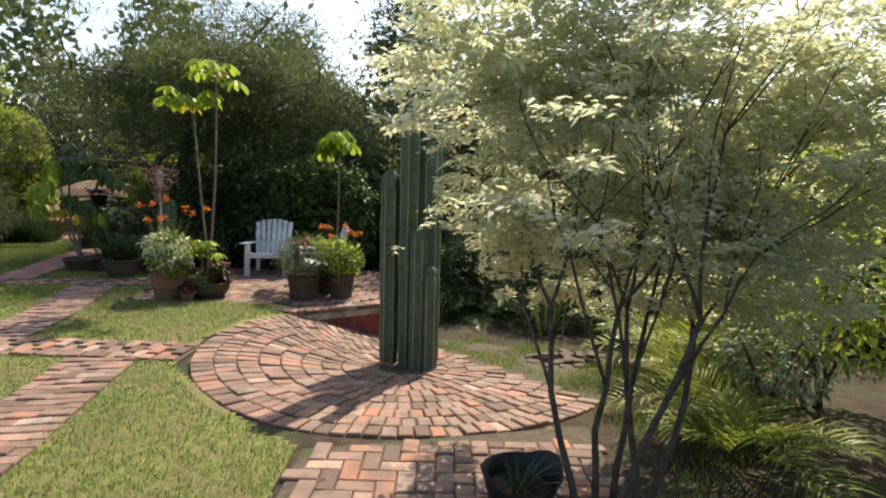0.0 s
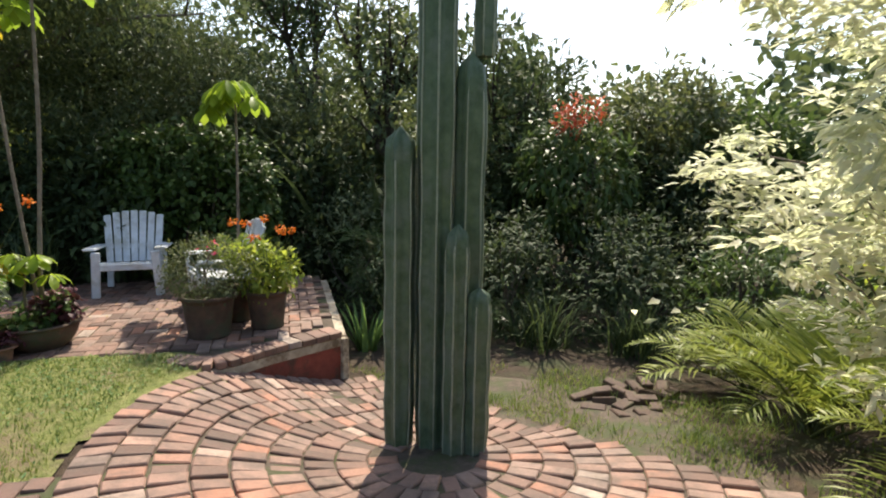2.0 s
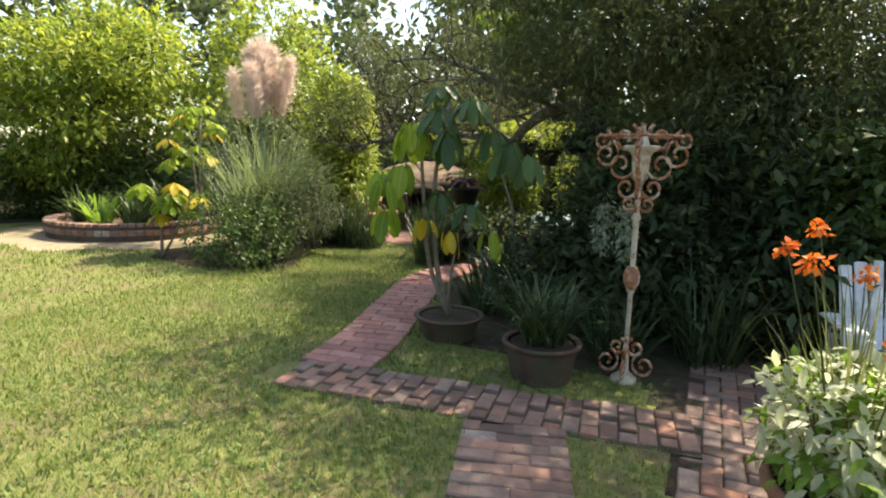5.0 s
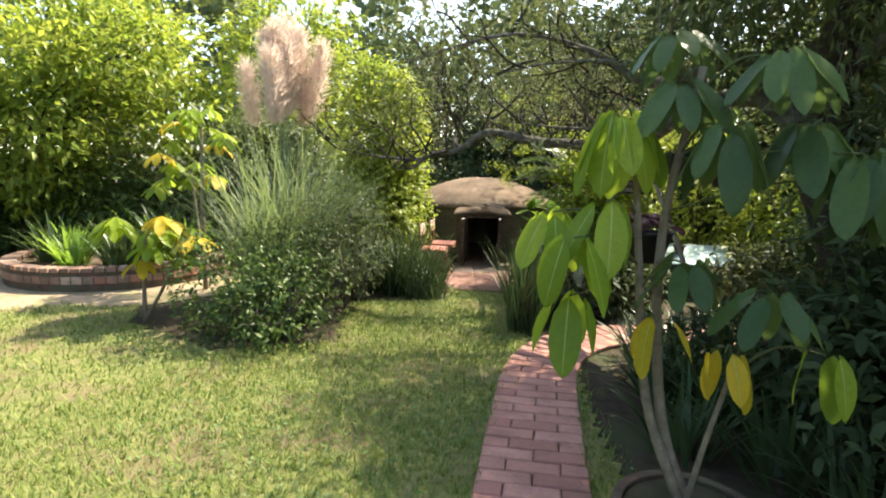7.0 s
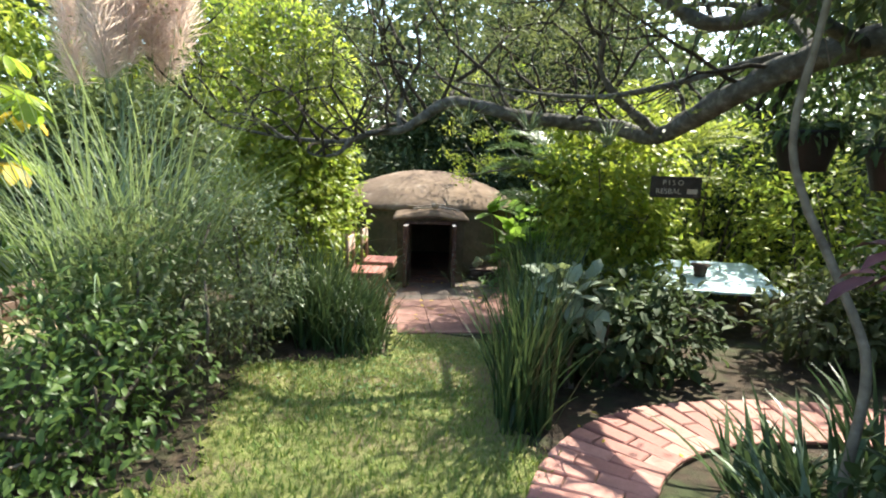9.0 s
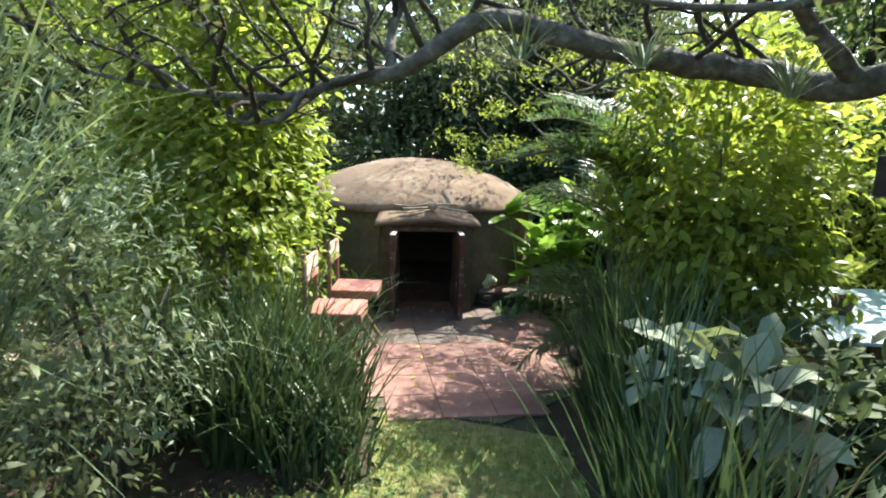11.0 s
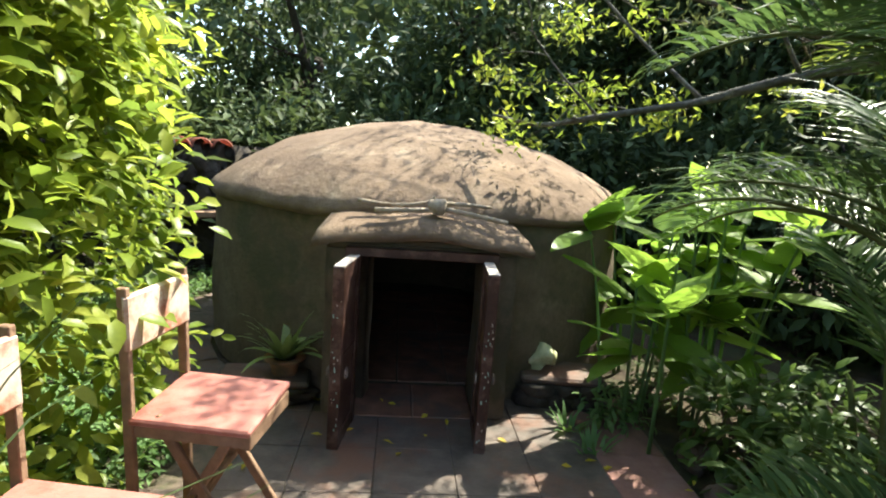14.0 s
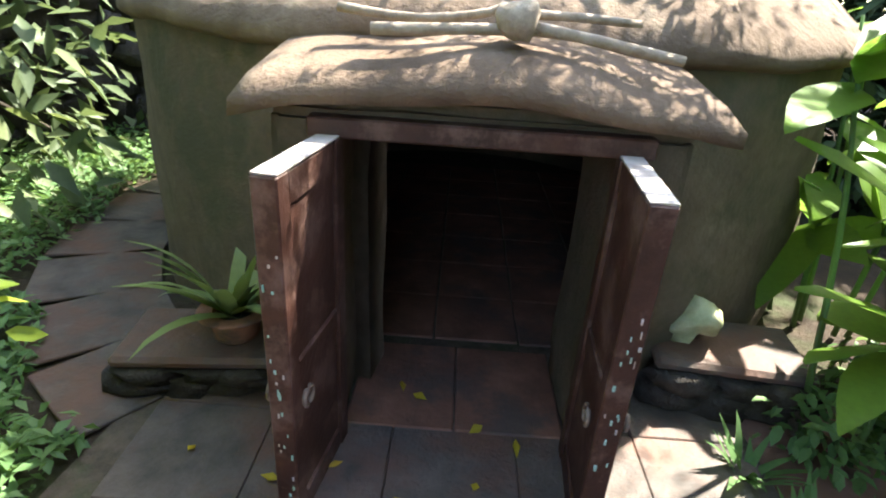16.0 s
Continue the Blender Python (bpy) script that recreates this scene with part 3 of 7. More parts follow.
HUT_YARD = [(-9.75, 13.25), (-9.1, 12.95), (-8.3, 13.05), (-7.95, 13.6), (-8.1, 14.6), (-8.45, 15.6), (-8.95, 15.75), (-10.3, 15.0), (-10.05, 14.3)]
LAWN = [(-0.8, -5), (-0.8, 3.0), (-1.26, 3.37), (-2.2, 4.3), (-2.3, 5.2), (-1.6, 6.2), (-1.8, 6.72), (-4.0, 6.75), (-4.05, 7.7), (-4.3, 8.6), (-5.9, 8.7), (-6.5, 10.0), (-6.8, 10.8),
        (-7.4, 11.3), (-8.0, 13.0), (-9.0, 12.98), (-8.7, 12.3), (-9.6, 11.7), (-9.1, 10.8), (-8.8, 10.4), (-9.6, 9.7), (-11.0, 9.9), (-12.6, 11.3), (-16, 12), (-19, 4), (-15, -5)]
HOLLOW = [(1.0, -1.0), (1.7, 1.0), (1.9, 3.4), (2.1, 4.4), (2.3, 5.2), (1.8, 6.3), (0.6, 7.0), (-0.7, 7.2), (-0.7, 6.8), (0.0, 6.2), (1.35, 4.0), (1.25, 3.5), (1.05, 2.9)]


def on_fan(x, y, grow=0.0):
    """Inside the round paving, which is cut off along the hollow."""
    x, y = np.asarray(x), np.asarray(y)
    return (np.hypot(x - CIRCLE[0], y - CIRCLE[1]) < CIRCLE[2] + grow) & (2.2 * (x - 1.35) + 1.35 * (y - 4.0) < 0)


# ---- ground ----
def sheet(name, xs, ys, lift, mat, keep=None, label="", rough=0.0):
    X, Y = np.meshgrid(xs, ys)
    Z = ground_z(X, Y) + lift
    if rough:
        Z = Z + rough * (np.sin(X * 3.1 + np.sin(Y * 2.3)) + np.sin(Y * 2.7 + 1.3 * np.sin(X * 1.9))) * 0.5
    V = np.stack([X, Y, Z], -1).reshape(-1, 3)
    nx, ny = len(xs), len(ys)
    i, j = np.meshgrid(np.arange(nx - 1), np.arange(ny - 1))
    a = (j * nx + i).ravel()
    quads = np.stack([a, a + 1, a + nx + 1, a, a + nx + 1, a + nx], 1)
    if keep is not None:
        cx, cy = (X[:-1, :-1] + X[1:, 1:]) / 2, (Y[:-1, :-1] + Y[1:, 1:]) / 2
        quads = quads[keep(cx.ravel(), cy.ravel())]
    return tagged(tri_part(name, V, quads.reshape(-1, 3), mat, smooth=True), label, name.split("_")[0], kind="structure")


near_x = np.arange(-22, 12.01, 0.25)
near_y = np.arange(-8, 24.01, 0.25)
sheet("ground", np.concatenate([[-900, -300, -100, -45], near_x, [40, 100, 300, 900]]), np.concatenate([[-900, -300, -100, -30], near_y, [45, 100, 300, 900]]), -0.012, "soil", label="dark garden soil with leaf litter")


def is_lawn(x, y):
    ok = inside(LAWN, x, y) & (np.hypot(x + 13.6, y - 11.6) > 2.25 + 0.12 * np.sin(np.arctan2(y - 11.6, x + 13.6) * 9))
    return ok


sheet("lawn", np.arange(-19, 2.6, 0.06), np.arange(-5, 13.2, 0.06), 0.004, "turf", is_lawn, "thin mown lawn with bare brownish patches")


def off_paths(x, y, grow=0.0):
    ok = np.ones(np.shape(x), dtype=bool)
    for line, w in PATHS.values():
        ok &= off_line(line, x, y) > w / 2 + grow
    ok &= ~on_fan(x, y, grow)
    ok &= ~inside(TERRACE, x, y) & ~inside(PATCH, x, y)
    return ok


def grass_blades(name, count, x0, x1, y0, y1, h, w, keep, mat, label):
    x, y = RNG.uniform(x0, x1, count), RNG.uniform(y0, y1, count)
    ok = keep(x, y)
    x, y = x[ok], y[ok]
    n = len(x)
    th = RNG.uniform(0, 2 * math.pi, n)
    s = RNG.uniform(0.5, 1.4, n)
    lean = RNG.uniform(0.1, 1.3, n)
    P = np.stack([x, y, ground_z(x, y) + 0.003], 1)
    side = np.stack([np.cos(th), np.sin(th), 0 * th], 1) * (w / 2)
    tip = np.stack([-np.sin(th) * lean, np.cos(th) * lean, np.ones(n)], 1) * (h * s)[:, None]
    V = np.stack([P - side, P + side, P + tip], 1).reshape(-1, 3)
    ob = tri_part(name, V, np.arange(3 * n).reshape(-1, 3), mat)
    return tagged(ob, label, "grass", kind="stuff")


fuzzy = lambda x, y: is_lawn(x + RNG.normal(0, 0.05, x.shape), y + RNG.normal(0, 0.05, y.shape)) & off_paths(x, y, -0.03)
grass_blades("lawn_grass", 260000, -9.5, 0.0, 1.0, 13.1, 0.032, 0.007, fuzzy, "grass", "short green and straw-coloured lawn grass")
grass_blades("far_lawn_grass", 60000, -16, -5.0, 3.0, 12.0, 0.045, 0.014, fuzzy, "grass", "short green lawn grass in the sun")
weed_n = 60000
wx, wy = RNG.uniform(-10.5, 0.5, weed_n), RNG.uniform(2.0, 13.0, weed_n)
patchy = np.sin(wx * 1.7 + 2 * np.sin(wy * 0.9)) + np.sin(wy * 2.1 + 1.5 * np.sin(wx * 1.3)) + RNG.normal(0, 0.8, weed_n)
ok = fuzzy(wx, wy) & (patchy > 0.2)
wx, wy = wx[ok], wy[ok]
P = np.stack([wx, wy, ground_z(wx, wy) + 0.018], 1)
tagged(tri_part("lawn_weeds", *leaves(P, rand_dirs(len(P)) * np.array([1, 1, 0.4]), np.array([0, 0, 1.0]) + RNG.normal(size=P.shape) * 0.3, RNG.uniform(0.02, 0.045, len(P)), RNG.uniform(0.01, 0.02, len(P))), "cover"), "patches of small green broad-leaved weeds in the lawn", "weeds", kind="stuff")
def in_hollow(x, y):
    """Thin grass in tufts over bare soil."""
    tuft = np.sin(x * 5.1 + 2 * np.sin(y * 3.3)) + np.sin(y * 4.3 + 1.7 * np.sin(x * 2.9)) + RNG.normal(0, 0.5, x.shape)
    return inside(HOLLOW, x + RNG.normal(0, 0.08, x.shape), y + RNG.normal(0, 0.08, y.shape)) & off_paths(x, y, 0.0) & (tuft > -0.1)


grass_blades("hollow_grass", 52000, -1.3, 2.6, 1.0, 7.4, 0.05, 0.008, in_hollow, "grass", "green grass beside the round paving")


# ---- terrace, retaining wall ----
terrace = tagged(part("terrace", prism_bm(TERRACE, -0.5, -0.028), "mortar"), "raised brick terrace bed", "terrace", kind="structure")
arc = smooth_line([(-2.02, 6.52, 0), (-1.7, 6.4, 0), (-1.3, 6.66, 0), (-0.74, 6.98, 0)], 5)


def ribbon(line, x_in, z0, z1, thick):
    """A wall along a line, thick metres deep."""
    bm = bmesh.new()
    L = np.array(line)[:, :2]
    t = unit(np.gradient(L, axis=0))
    n = np.stack([t[:, 1], -t[:, 0]], 1)
    rows = []
    for p, q in zip(L + n * x_in, L + n * (x_in - thick)):
        rows.append([bm.verts.new((*a, z)) for a, z in ((p, z0), (p, z1), (q, z1), (q, z0))])
    for a, b in zip(rows, rows[1:]):
        for k in range(4):
            bm.faces.new((a[k], b[k], b[(k + 1) % 4], a[(k + 1) % 4]))
    bm.faces.new(rows[0])
    bm.faces.new(rows[-1][::-1])
    bmesh.ops.recalc_face_normals(bm, faces=bm.faces[:])
    return bm


wall = thing("retaining_wall", "low curved retaining wall, red paint under a cream band", "wall", kind="structure")
part("wall_face", ribbon(arc, 0.03, -0.55, -0.13, 0.12), "plaster_red", wall)
part("wall_band", ribbon(arc, 0.036, -0.13, -0.055, 0.13), "plaster_cream", wall, "chipped cream plaster band")
part("wall_return", box_bm(0.1, 2.4, 0.5, 0.005, pose(-0.72, 8.2, -0.55)), "plaster_cream", wall)
part("wall_corner", box_bm(0.07, 0.07, 0.49, 0.006, pose(-0.70, 6.97, -0.55, 0, 0, 30)), "plaster_cream", wall, "cream plaster corner")
for p, q in zip(arc[::1], arc[1:]):
    mid = (Vector(p) + Vector(q)) / 2
    ang = math.degrees(math.atan2(q[1] - p[1], q[0] - p[0]))
    ln = (Vector(q) - Vector(p)).length
    part("coping_brick", box_bm(ln * 0.95, 0.2, 0.055, 0.006, pose(mid.x - 0.02, mid.y + 0.05, -0.05, RNG.normal(0, 1), 0, ang)), "brick", wall)


# ---- hut ----
HX, HY = -9.96, 16.1
FX, FY = 0.44, -0.9
HUT_TURN = math.degrees(math.atan2(FY, FX)) + 90
hut = thing("sweat_lodge_hut", "small round mud hut with a plastered dome roof, door standing open", "hut", HX, HY, 0, HUT_TURN)


def wavy(V, amount, scale, seed=0.0):
    V = np.array(V, dtype=float)
    for i, v in enumerate(V):
        d = noise.noise_vector(Vector(v) * scale + Vector((seed, seed, seed)))
        V[i] = v + np.array(d) * amount
    return V


def hut_wall():
    sides, r0, r1, h = 84, 1.33, 1.2, 0.96
    V, F = [], []
    gap = 0.275
    a0 = -math.pi / 2 + math.asin(gap / r0)
    rows = 9
    angs = np.linspace(a0, a0 + 2 * math.pi - 2 * math.asin(gap / r0), sides)
    for r in (r0, r1):
        for k in range(rows):
            z = h * k / (rows - 1)
            for a in angs:
                rr = r - 0.02 * (z / h) ** 2 * (r == r0)
                V.append((rr * math.cos(a), rr * math.sin(a), z))
    for w in range(2):
        o = w * rows * sides
        for k in range(rows - 1):
            for j in range(sides - 1):
                a, b, c, d = o + k * sides + j, o + k * sides + j + 1, o + (k + 1) * sides + j + 1, o + (k + 1) * sides + j
                F += [(a, b, c), (a, c, d)] if w == 0 else [(a, c, b), (a, d, c)]
    o = rows * sides
    for k in range(rows - 1):
        for j in (0, sides - 1):
            a, b, c, d = k * sides + j, (k + 1) * sides + j, o + (k + 1) * sides + j, o + k * sides + j
            F += [(a, b, c), (a, c, d)]
    return wavy(V, 0.03, 2.4) + np.array([0.03, 0.17, 0]), F


def dome():
    """Dome with a thick rounded eave; inner face above the room."""
    prof = [(0.0, 1.40), (0.18, 1.395), (0.40, 1.367), (0.65, 1.312), (0.88, 1.235), (1.07, 1.145), (1.22, 1.055), (1.315, 0.98), (1.352, 0.935), (1.352, 0.905), (1.32, 0.89), (1.2, 0.94), (0.97, 1.05), (0.57, 1.22), (0.0, 1.3)]
    V, F = spun(prof, 80)
    return wavy(wavy(V, 0.026, 2.6, 3.0), 0.010, 9.0, 1.0) + np.array([0.03, 0.17, 0]), F


tri_part("wall", *hut_wall(), "mud_wall", hut, "brown mud-plastered round wall", True)
tri_part("roof", *dome(), "mud", hut, "weathered tan plaster dome with pale worn patches", True)


def porch(x0, x1, z0, z1, front=-1.30):
    """A block of the door surround, which juts from the wall, with a sloping lip on top."""
    bm = bmesh.new()
    # front outline of the surround, with the doorway left open
    def bar(x0, x1, y0, y1, z0, z1, cuts=5):
        g = bmesh.ops.create_cube(bm, size=1.0, matrix=Matrix.Translation(((x0 + x1) / 2, (y0 + y1) / 2, (z0 + z1) / 2)) @ Matrix.Diagonal((x1 - x0, y1 - y0, z1 - z0, 1)))
        return g
    bar(x0, x1, front, -0.95, z0, z1)
    bmesh.ops.subdivide_edges(bm, edges=[e for e in bm.edges if e.calc_length() > 0.2], cuts=5, use_grid_fill=True)
    bmesh.ops.bevel(bm, geom=[e for e in bm.edges if e.is_manifold and e.calc_face_angle(0) > 1.0], offset=0.018, segments=2, affect="EDGES")
    for v in bm.verts:
        d = noise.noise_vector(v.co * 5.0)
        v.co += d * 0.012
    return bm


def porch_lip():
    """The sloping plaster lip above the door, rounded at its front edge and bowed down at the ends."""
    nx, ny = 24, 8
    V, F = [], []
    for s in range(2):
        for j in range(ny):
            for i in range(nx):
                u = i / (nx - 1) * 2 - 1
                v = j / (ny - 1)
                half = 0.47 - 0.09 * v
                z = 0.895 + 0.11 * v - 0.05 * u * u - (0.10 if s else 0.0) * (0.75 + 0.25 * v)
                y = -1.365 + 0.44 * v + 0.02 * u * u
                if j == 0:
                    z += 0.02 if s else -0.022
                    y -= 0.012
                V.append((u * half, y, z))
    for s in range(2):
        o = s * nx * ny
        for j in range(ny - 1):
            for i in range(nx - 1):
                a, b, c, d = o + j * nx + i, o + j * nx + i + 1, o + (j + 1) * nx + i + 1, o + (j + 1) * nx + i
                F += [(a, b, c), (a, c, d)] if s == 0 else [(a, c, b), (a, d, c)]
    o = nx * ny
    edge = [i for i in range(nx)] + [j * nx + nx - 1 for j in range(1, ny)]
    edge = [(j * nx) for j in range(ny - 1, 0, -1)] + edge
    for a, b in zip(edge, edge[1:]):
        F += [(a, a + o, b + o), (a, b + o, b)]
    return wavy(V, 0.02, 4.0), F


for a, b, c, d, n in ((-0.42, -0.285, 0, 0.80, "door_jamb"), (0.285, 0.42, 0, 0.80, "door_jamb"), (-0.425, 0.425, 0.79, 0.828, "door_head")):
    part(n, porch(a, b, c, d, -1.325 if n == "door_head" else -1.30), "mud_wall", hut)
tri_part("lip", *porch_lip(), "mud", hut, "sloping tan plaster lip over the door", True)
part("lintel", box_bm(0.66, 0.05, 0.04, 0.004, pose(0, -1.322, 0.757)), "door_wood", hut)
part("inner_floor", prism_bm([(1.19 * math.cos(k * math.pi / 18), 0.17 + 1.19 * math.sin(k * math.pi / 18)) for k in range(36)], 0.0, 0.008), "mortar", hut)
for i in range(-3, 4):
    for j in range(-3, 4):
        if math.hypot(i * 0.27 + 0.06, j * 0.27 - 0.1) < 0.98:
            part("floor_tile", box_bm(0.263, 0.263, 0.009, 0.002, pose(i * 0.27 + 0.06, j * 0.27 + 0.05, 0.006 + RNG.uniform(0, 0.002), 0, 0, RNG.normal(0, 0.6))), "red_tile", hut)
for i in (-0.14, 0.14):
    part("door_sill", box_bm(0.276, 0.36, 0.018, 0.004, pose(i, -1.12, 0.0)), "red_tile", hut)


def hut_door(sign):
    """One leaf, standing open: a frame of stiles and rails, a sunk panel, and two ring pulls."""
    d = part("door_leaf", box_bm(0.275, 0.028, 0.735, 0.003, pose(sign * 0.1375, 0, 0.012)), "door_wood", hut, "dark brown wooden door leaf with flaking paint")
    d.matrix_basis = pose(-sign * 0.285, -1.325, 0.0, 0, 0, -(99 if sign > 0 else -86))
    for x in (0.02, 0.255):
        part("stile", box_bm(0.042, 0.046, 0.75, 0.003, pose(sign * x, 0, 0.01)), "door_wood", d)
    for z in (0.01, 0.34, 0.70):
        part("rail", box_bm(0.19, 0.04, 0.058, 0.003, pose(sign * 0.1375, 0, z)), "door_wood", d)
    part("top_edge", box_bm(0.27, 0.044, 0.004, 0.001, pose(sign * 0.1375, 0, 0.7605)), "bleached", d, "sun-bleached top edge")
    for k in range(22):
        z = RNG.uniform(0.06, 0.68)
        part("paint_fleck", box_bm(0.003, RNG.uniform(0.002, 0.005), RNG.uniform(0.004, 0.014), 0, pose(sign * 0.2765, RNG.uniform(-0.016, 0.016), z)), "turquoise" if k % 3 else "bleached", d)
    for k in range(9):
        part("nail", box_bm(0.006, 0.003, 0.006, 0, pose(sign * 0.03, -sign * 0.0 + (-0.024), 0.06 + 0.075 * k)), "bleached", d)
    for s in (-1, 1):
        ring = [(sign * 0.235 + 0.019 * math.cos(a), s * 0.036, 0.325 + 0.019 * math.sin(a)) for a in np.linspace(0, 2 * math.pi, 17)]
        tri_part("ring_pull", *tube(ring, 0.005, 6), "iron", d, "iron ring pull", True)
    return d


hut_door(1)
hut_door(-1)


def stick(points, r, name="stick"):
    line = smooth_line(points, 3)
    return tube(line, np.linspace(r, r * 0.75, len(line)), 7, 0.07)


twigs = thing("stick_bundle", "crossed weathered sticks tied at a knot, lying over the doorway", "sticks", HX, HY, 0.035, HUT_TURN)
for pts, r in (([(-0.30, -1.18, 0.945), (-0.14, -1.2, 0.935), (0.0, -1.215, 0.955), (0.04, -1.21, 0.985)], 0.010), ([(-0.22, -1.27, 0.915), (-0.05, -1.27, 0.925), (0.1, -1.25, 0.93)], 0.013),
               ([(0.08, -1.25, 0.935), (0.2, -1.265, 0.92), (0.36, -1.29, 0.895)], 0.013), ([(0.05, -1.2, 0.955), (0.18, -1.19, 0.955), (0.3, -1.185, 0.95)], 0.010)):
    tri_part("stick", *stick(pts, r), "stick", twigs, smooth=True)
knot = wavy(spun([(0.0, -0.04), (0.03, -0.036), (0.046, -0.012), (0.044, 0.016), (0.03, 0.036), (0.0, 0.042)], 14)[0], 0.02, 12.0)
tri_part("knot", knot + np.array([0.05, -1.255, 0.945]), spun([(0, 0)] * 6, 14)[1], "stick", twigs, "round lashing", True)


# ---- plants ----
def cactus(x, y):
    z = float(ground_z(x, y)) - 0.03
    c = thing("column_cactus", "tall clump of grey-green ribbed column cactus", "cactus", x, y, z)

    def column(dx, dy, h, r, ribs=6, lean=(0, 0), z0=0.0, base=None):
        rings, per = 26, ribs * 6
        V, F = [], []
        for i in range(rings):
            t = i / (rings - 1)
            zz = z0 + t * h
            rr = r * (1.0 if t < 0.93 else max(0.03, math.sqrt(max(0, 1 - ((t - 0.93) / 0.07) ** 2)))) * (0.9 + 0.1 * min(1, t * 6)) * (1 + 0.04 * math.sin(t * 23 + dx * 9))
            for j in range(per):
                a = 2 * math.pi * j / per
                k = 0.80 + 0.24 * abs(math.cos(a * ribs / 2)) ** 1.6
                V.append((dx + lean[0] * t * t * h + rr * k * math.cos(a), dy + lean[1] * t * t * h + rr * k * math.sin(a), zz))
        for i in range(rings - 1):
            for j in range(per):
                q = (j + 1) % per
                a, b, cc, d = i * per + j, i * per + q, (i + 1) * per + q, (i + 1) * per + j
                F += [(a, b, cc), (a, cc, d)]
        st = tri_part("stem", V, F, "cactus", c, smooth=True)
        for j in range(ribs):
            a = 2 * math.pi * j / ribs
            pts = []
            for i in range(0, rings - 1, 2):
                t = i / (rings - 1)
                rr = r * 1.045 * (0.9 + 0.1 * min(1, t * 6)) * (1 + 0.04 * math.sin(t * 23 + dx * 9)) * (1.0 if t < 0.93 else 0.8)
                pts.append((dx + lean[0] * t * t * h + rr * math.cos(a), dy + lean[1] * t * t * h + rr * math.sin(a), z0 + t * h))
            tri_part("rib_edge", *tube(pts, 0.0058, 4, 0.3), "spine", st)

    column(0.03, 0.0, 3.35, 0.108, 7)
    column(-0.175, 0.05, 2.0, 0.088, 6)
    column(0.225, -0.03, 2.43, 0.092, 6)
    column(0.30, -0.03, 0.46, 0.062, 6, z0=2.40)
    column(0.12, -0.16, 1.45, 0.068, 6)
    column(0.245, -0.2, 1.08, 0.074, 6)
    tri_part("bud", *crown([(-0.175, 0.05, 2.09, 0.05, 0.05, 0.10)], 12, 4, 0.01, 0.05, 0.02), "olive", c, "dry flower bud on a stem tip")


cactus(-0.34, 5.33)


def pot_profile(r, h, lip=0.02, base=0.72, bulge=0.0, bands=0):
    p = [(0.0, 0.0), (r * base, 0.0), (r * base + 0.008, 0.012)]
    n = 10
    for i in range(1, n):
        t = i / n
        rr = r * (base + (1 - base) * t) + bulge * math.sin(math.pi * t)
        p.append((rr, h * t * 0.9))
        if bands and i in (4, 5, 6):
            p += [(rr + 0.008, h * (t + 0.02) * 0.9), (rr + 0.008, h * (t + 0.035) * 0.9), (rr, h * (t + 0.05) * 0.9)]
    p += [(r, h * 0.9), (r + lip, h * 0.91), (r + lip + 0.004, h * 0.95), (r + lip, h), (r - 0.005, h), (r - 0.018, h * 0.97), (r - 0.03, h * 0.88), (0.0, h * 0.87)]
    return p


def pot(name, label, x, y, z, r, h, mat="terracotta", **kw):
    p = thing(name, label, "plant pot", x, y, z)
    prof = pot_profile(r, h, **kw)
    tri_part("vessel", *spun(prof[:-2], 32), mat, p, smooth=True)
    tri_part("potting_soil", *spun([(r - 0.026, h * 0.9), (r * 0.5, h * 0.915), (0, h * 0.92)], 24), "soil", p, "dark potting soil")
    return p


def whorl(center, n, L, W, tilt=0.35, droop=0.3, kind="spoon"):
    """A ring of leaflets held out like an umbrella."""
    a = np.linspace(0, 2 * math.pi, n, endpoint=False) + RNG.uniform(0, 6)
    D = np.stack([np.cos(a), np.sin(a), np.full(n, tilt - droop)], 1) + RNG.normal(size=(n, 3)) * 0.12
    P = np.repeat(np.array([center]), n, axis=0) + unit(D) * 0.02
    N = np.array([0, 0, 1.0]) + D * 0.15 + RNG.normal(size=(n, 3)) * 0.1
    s = RNG.uniform(0.8, 1.15, n)
    return leaves(P, D, N, L * s, W * s, kind)


def umbrella_tree(label, x, y, z, stems, mat="umbrella", L=0.19, W=0.085, yellow=2, heads=9, rad=0.26, droop=0.85):
    """Thin bare stems with whorls of drooping leaflets at the top: stems are (points, radius)."""
    t = thing("umbrella_tree", label, "tree", x, y, z)
    for pts, r in stems:
        line = smooth_line(pts, 5)
        tri_part("trunk", *tube(line, np.linspace(r, r * 0.6, len(line)), 8, 0.04), "pale_bark", t, smooth=True)
        top = np.array(pts[-1])
        got, stalks, old = [], [], []
        for k in range(heads):
            a, up = RNG.uniform(0, 2 * math.pi), RNG.uniform(-0.5, 0.9)
            c = top + np.array([math.cos(a) * rad, math.sin(a) * rad, up * rad]) * RNG.uniform(0.6, 1.15)
            stalks.append(tube([tuple(top - [0, 0, 0.03]), tuple((top + c) / 2 + [0, 0, 0.03]), tuple(c)], [0.005, 0.004, 0.003], 5))
            (old if k < yellow else got).append(whorl(c, 7, L, W, 0.15, droop))
        for w in stalks:
            tri_part("leaf_stalk", *w, "olive", t)
        for w in got:
            tri_part("leaf", *w, mat, t)
        for w in old:
            tri_part("leaf", *w, "yellowed", t, "yellow ageing leaf")
    return t


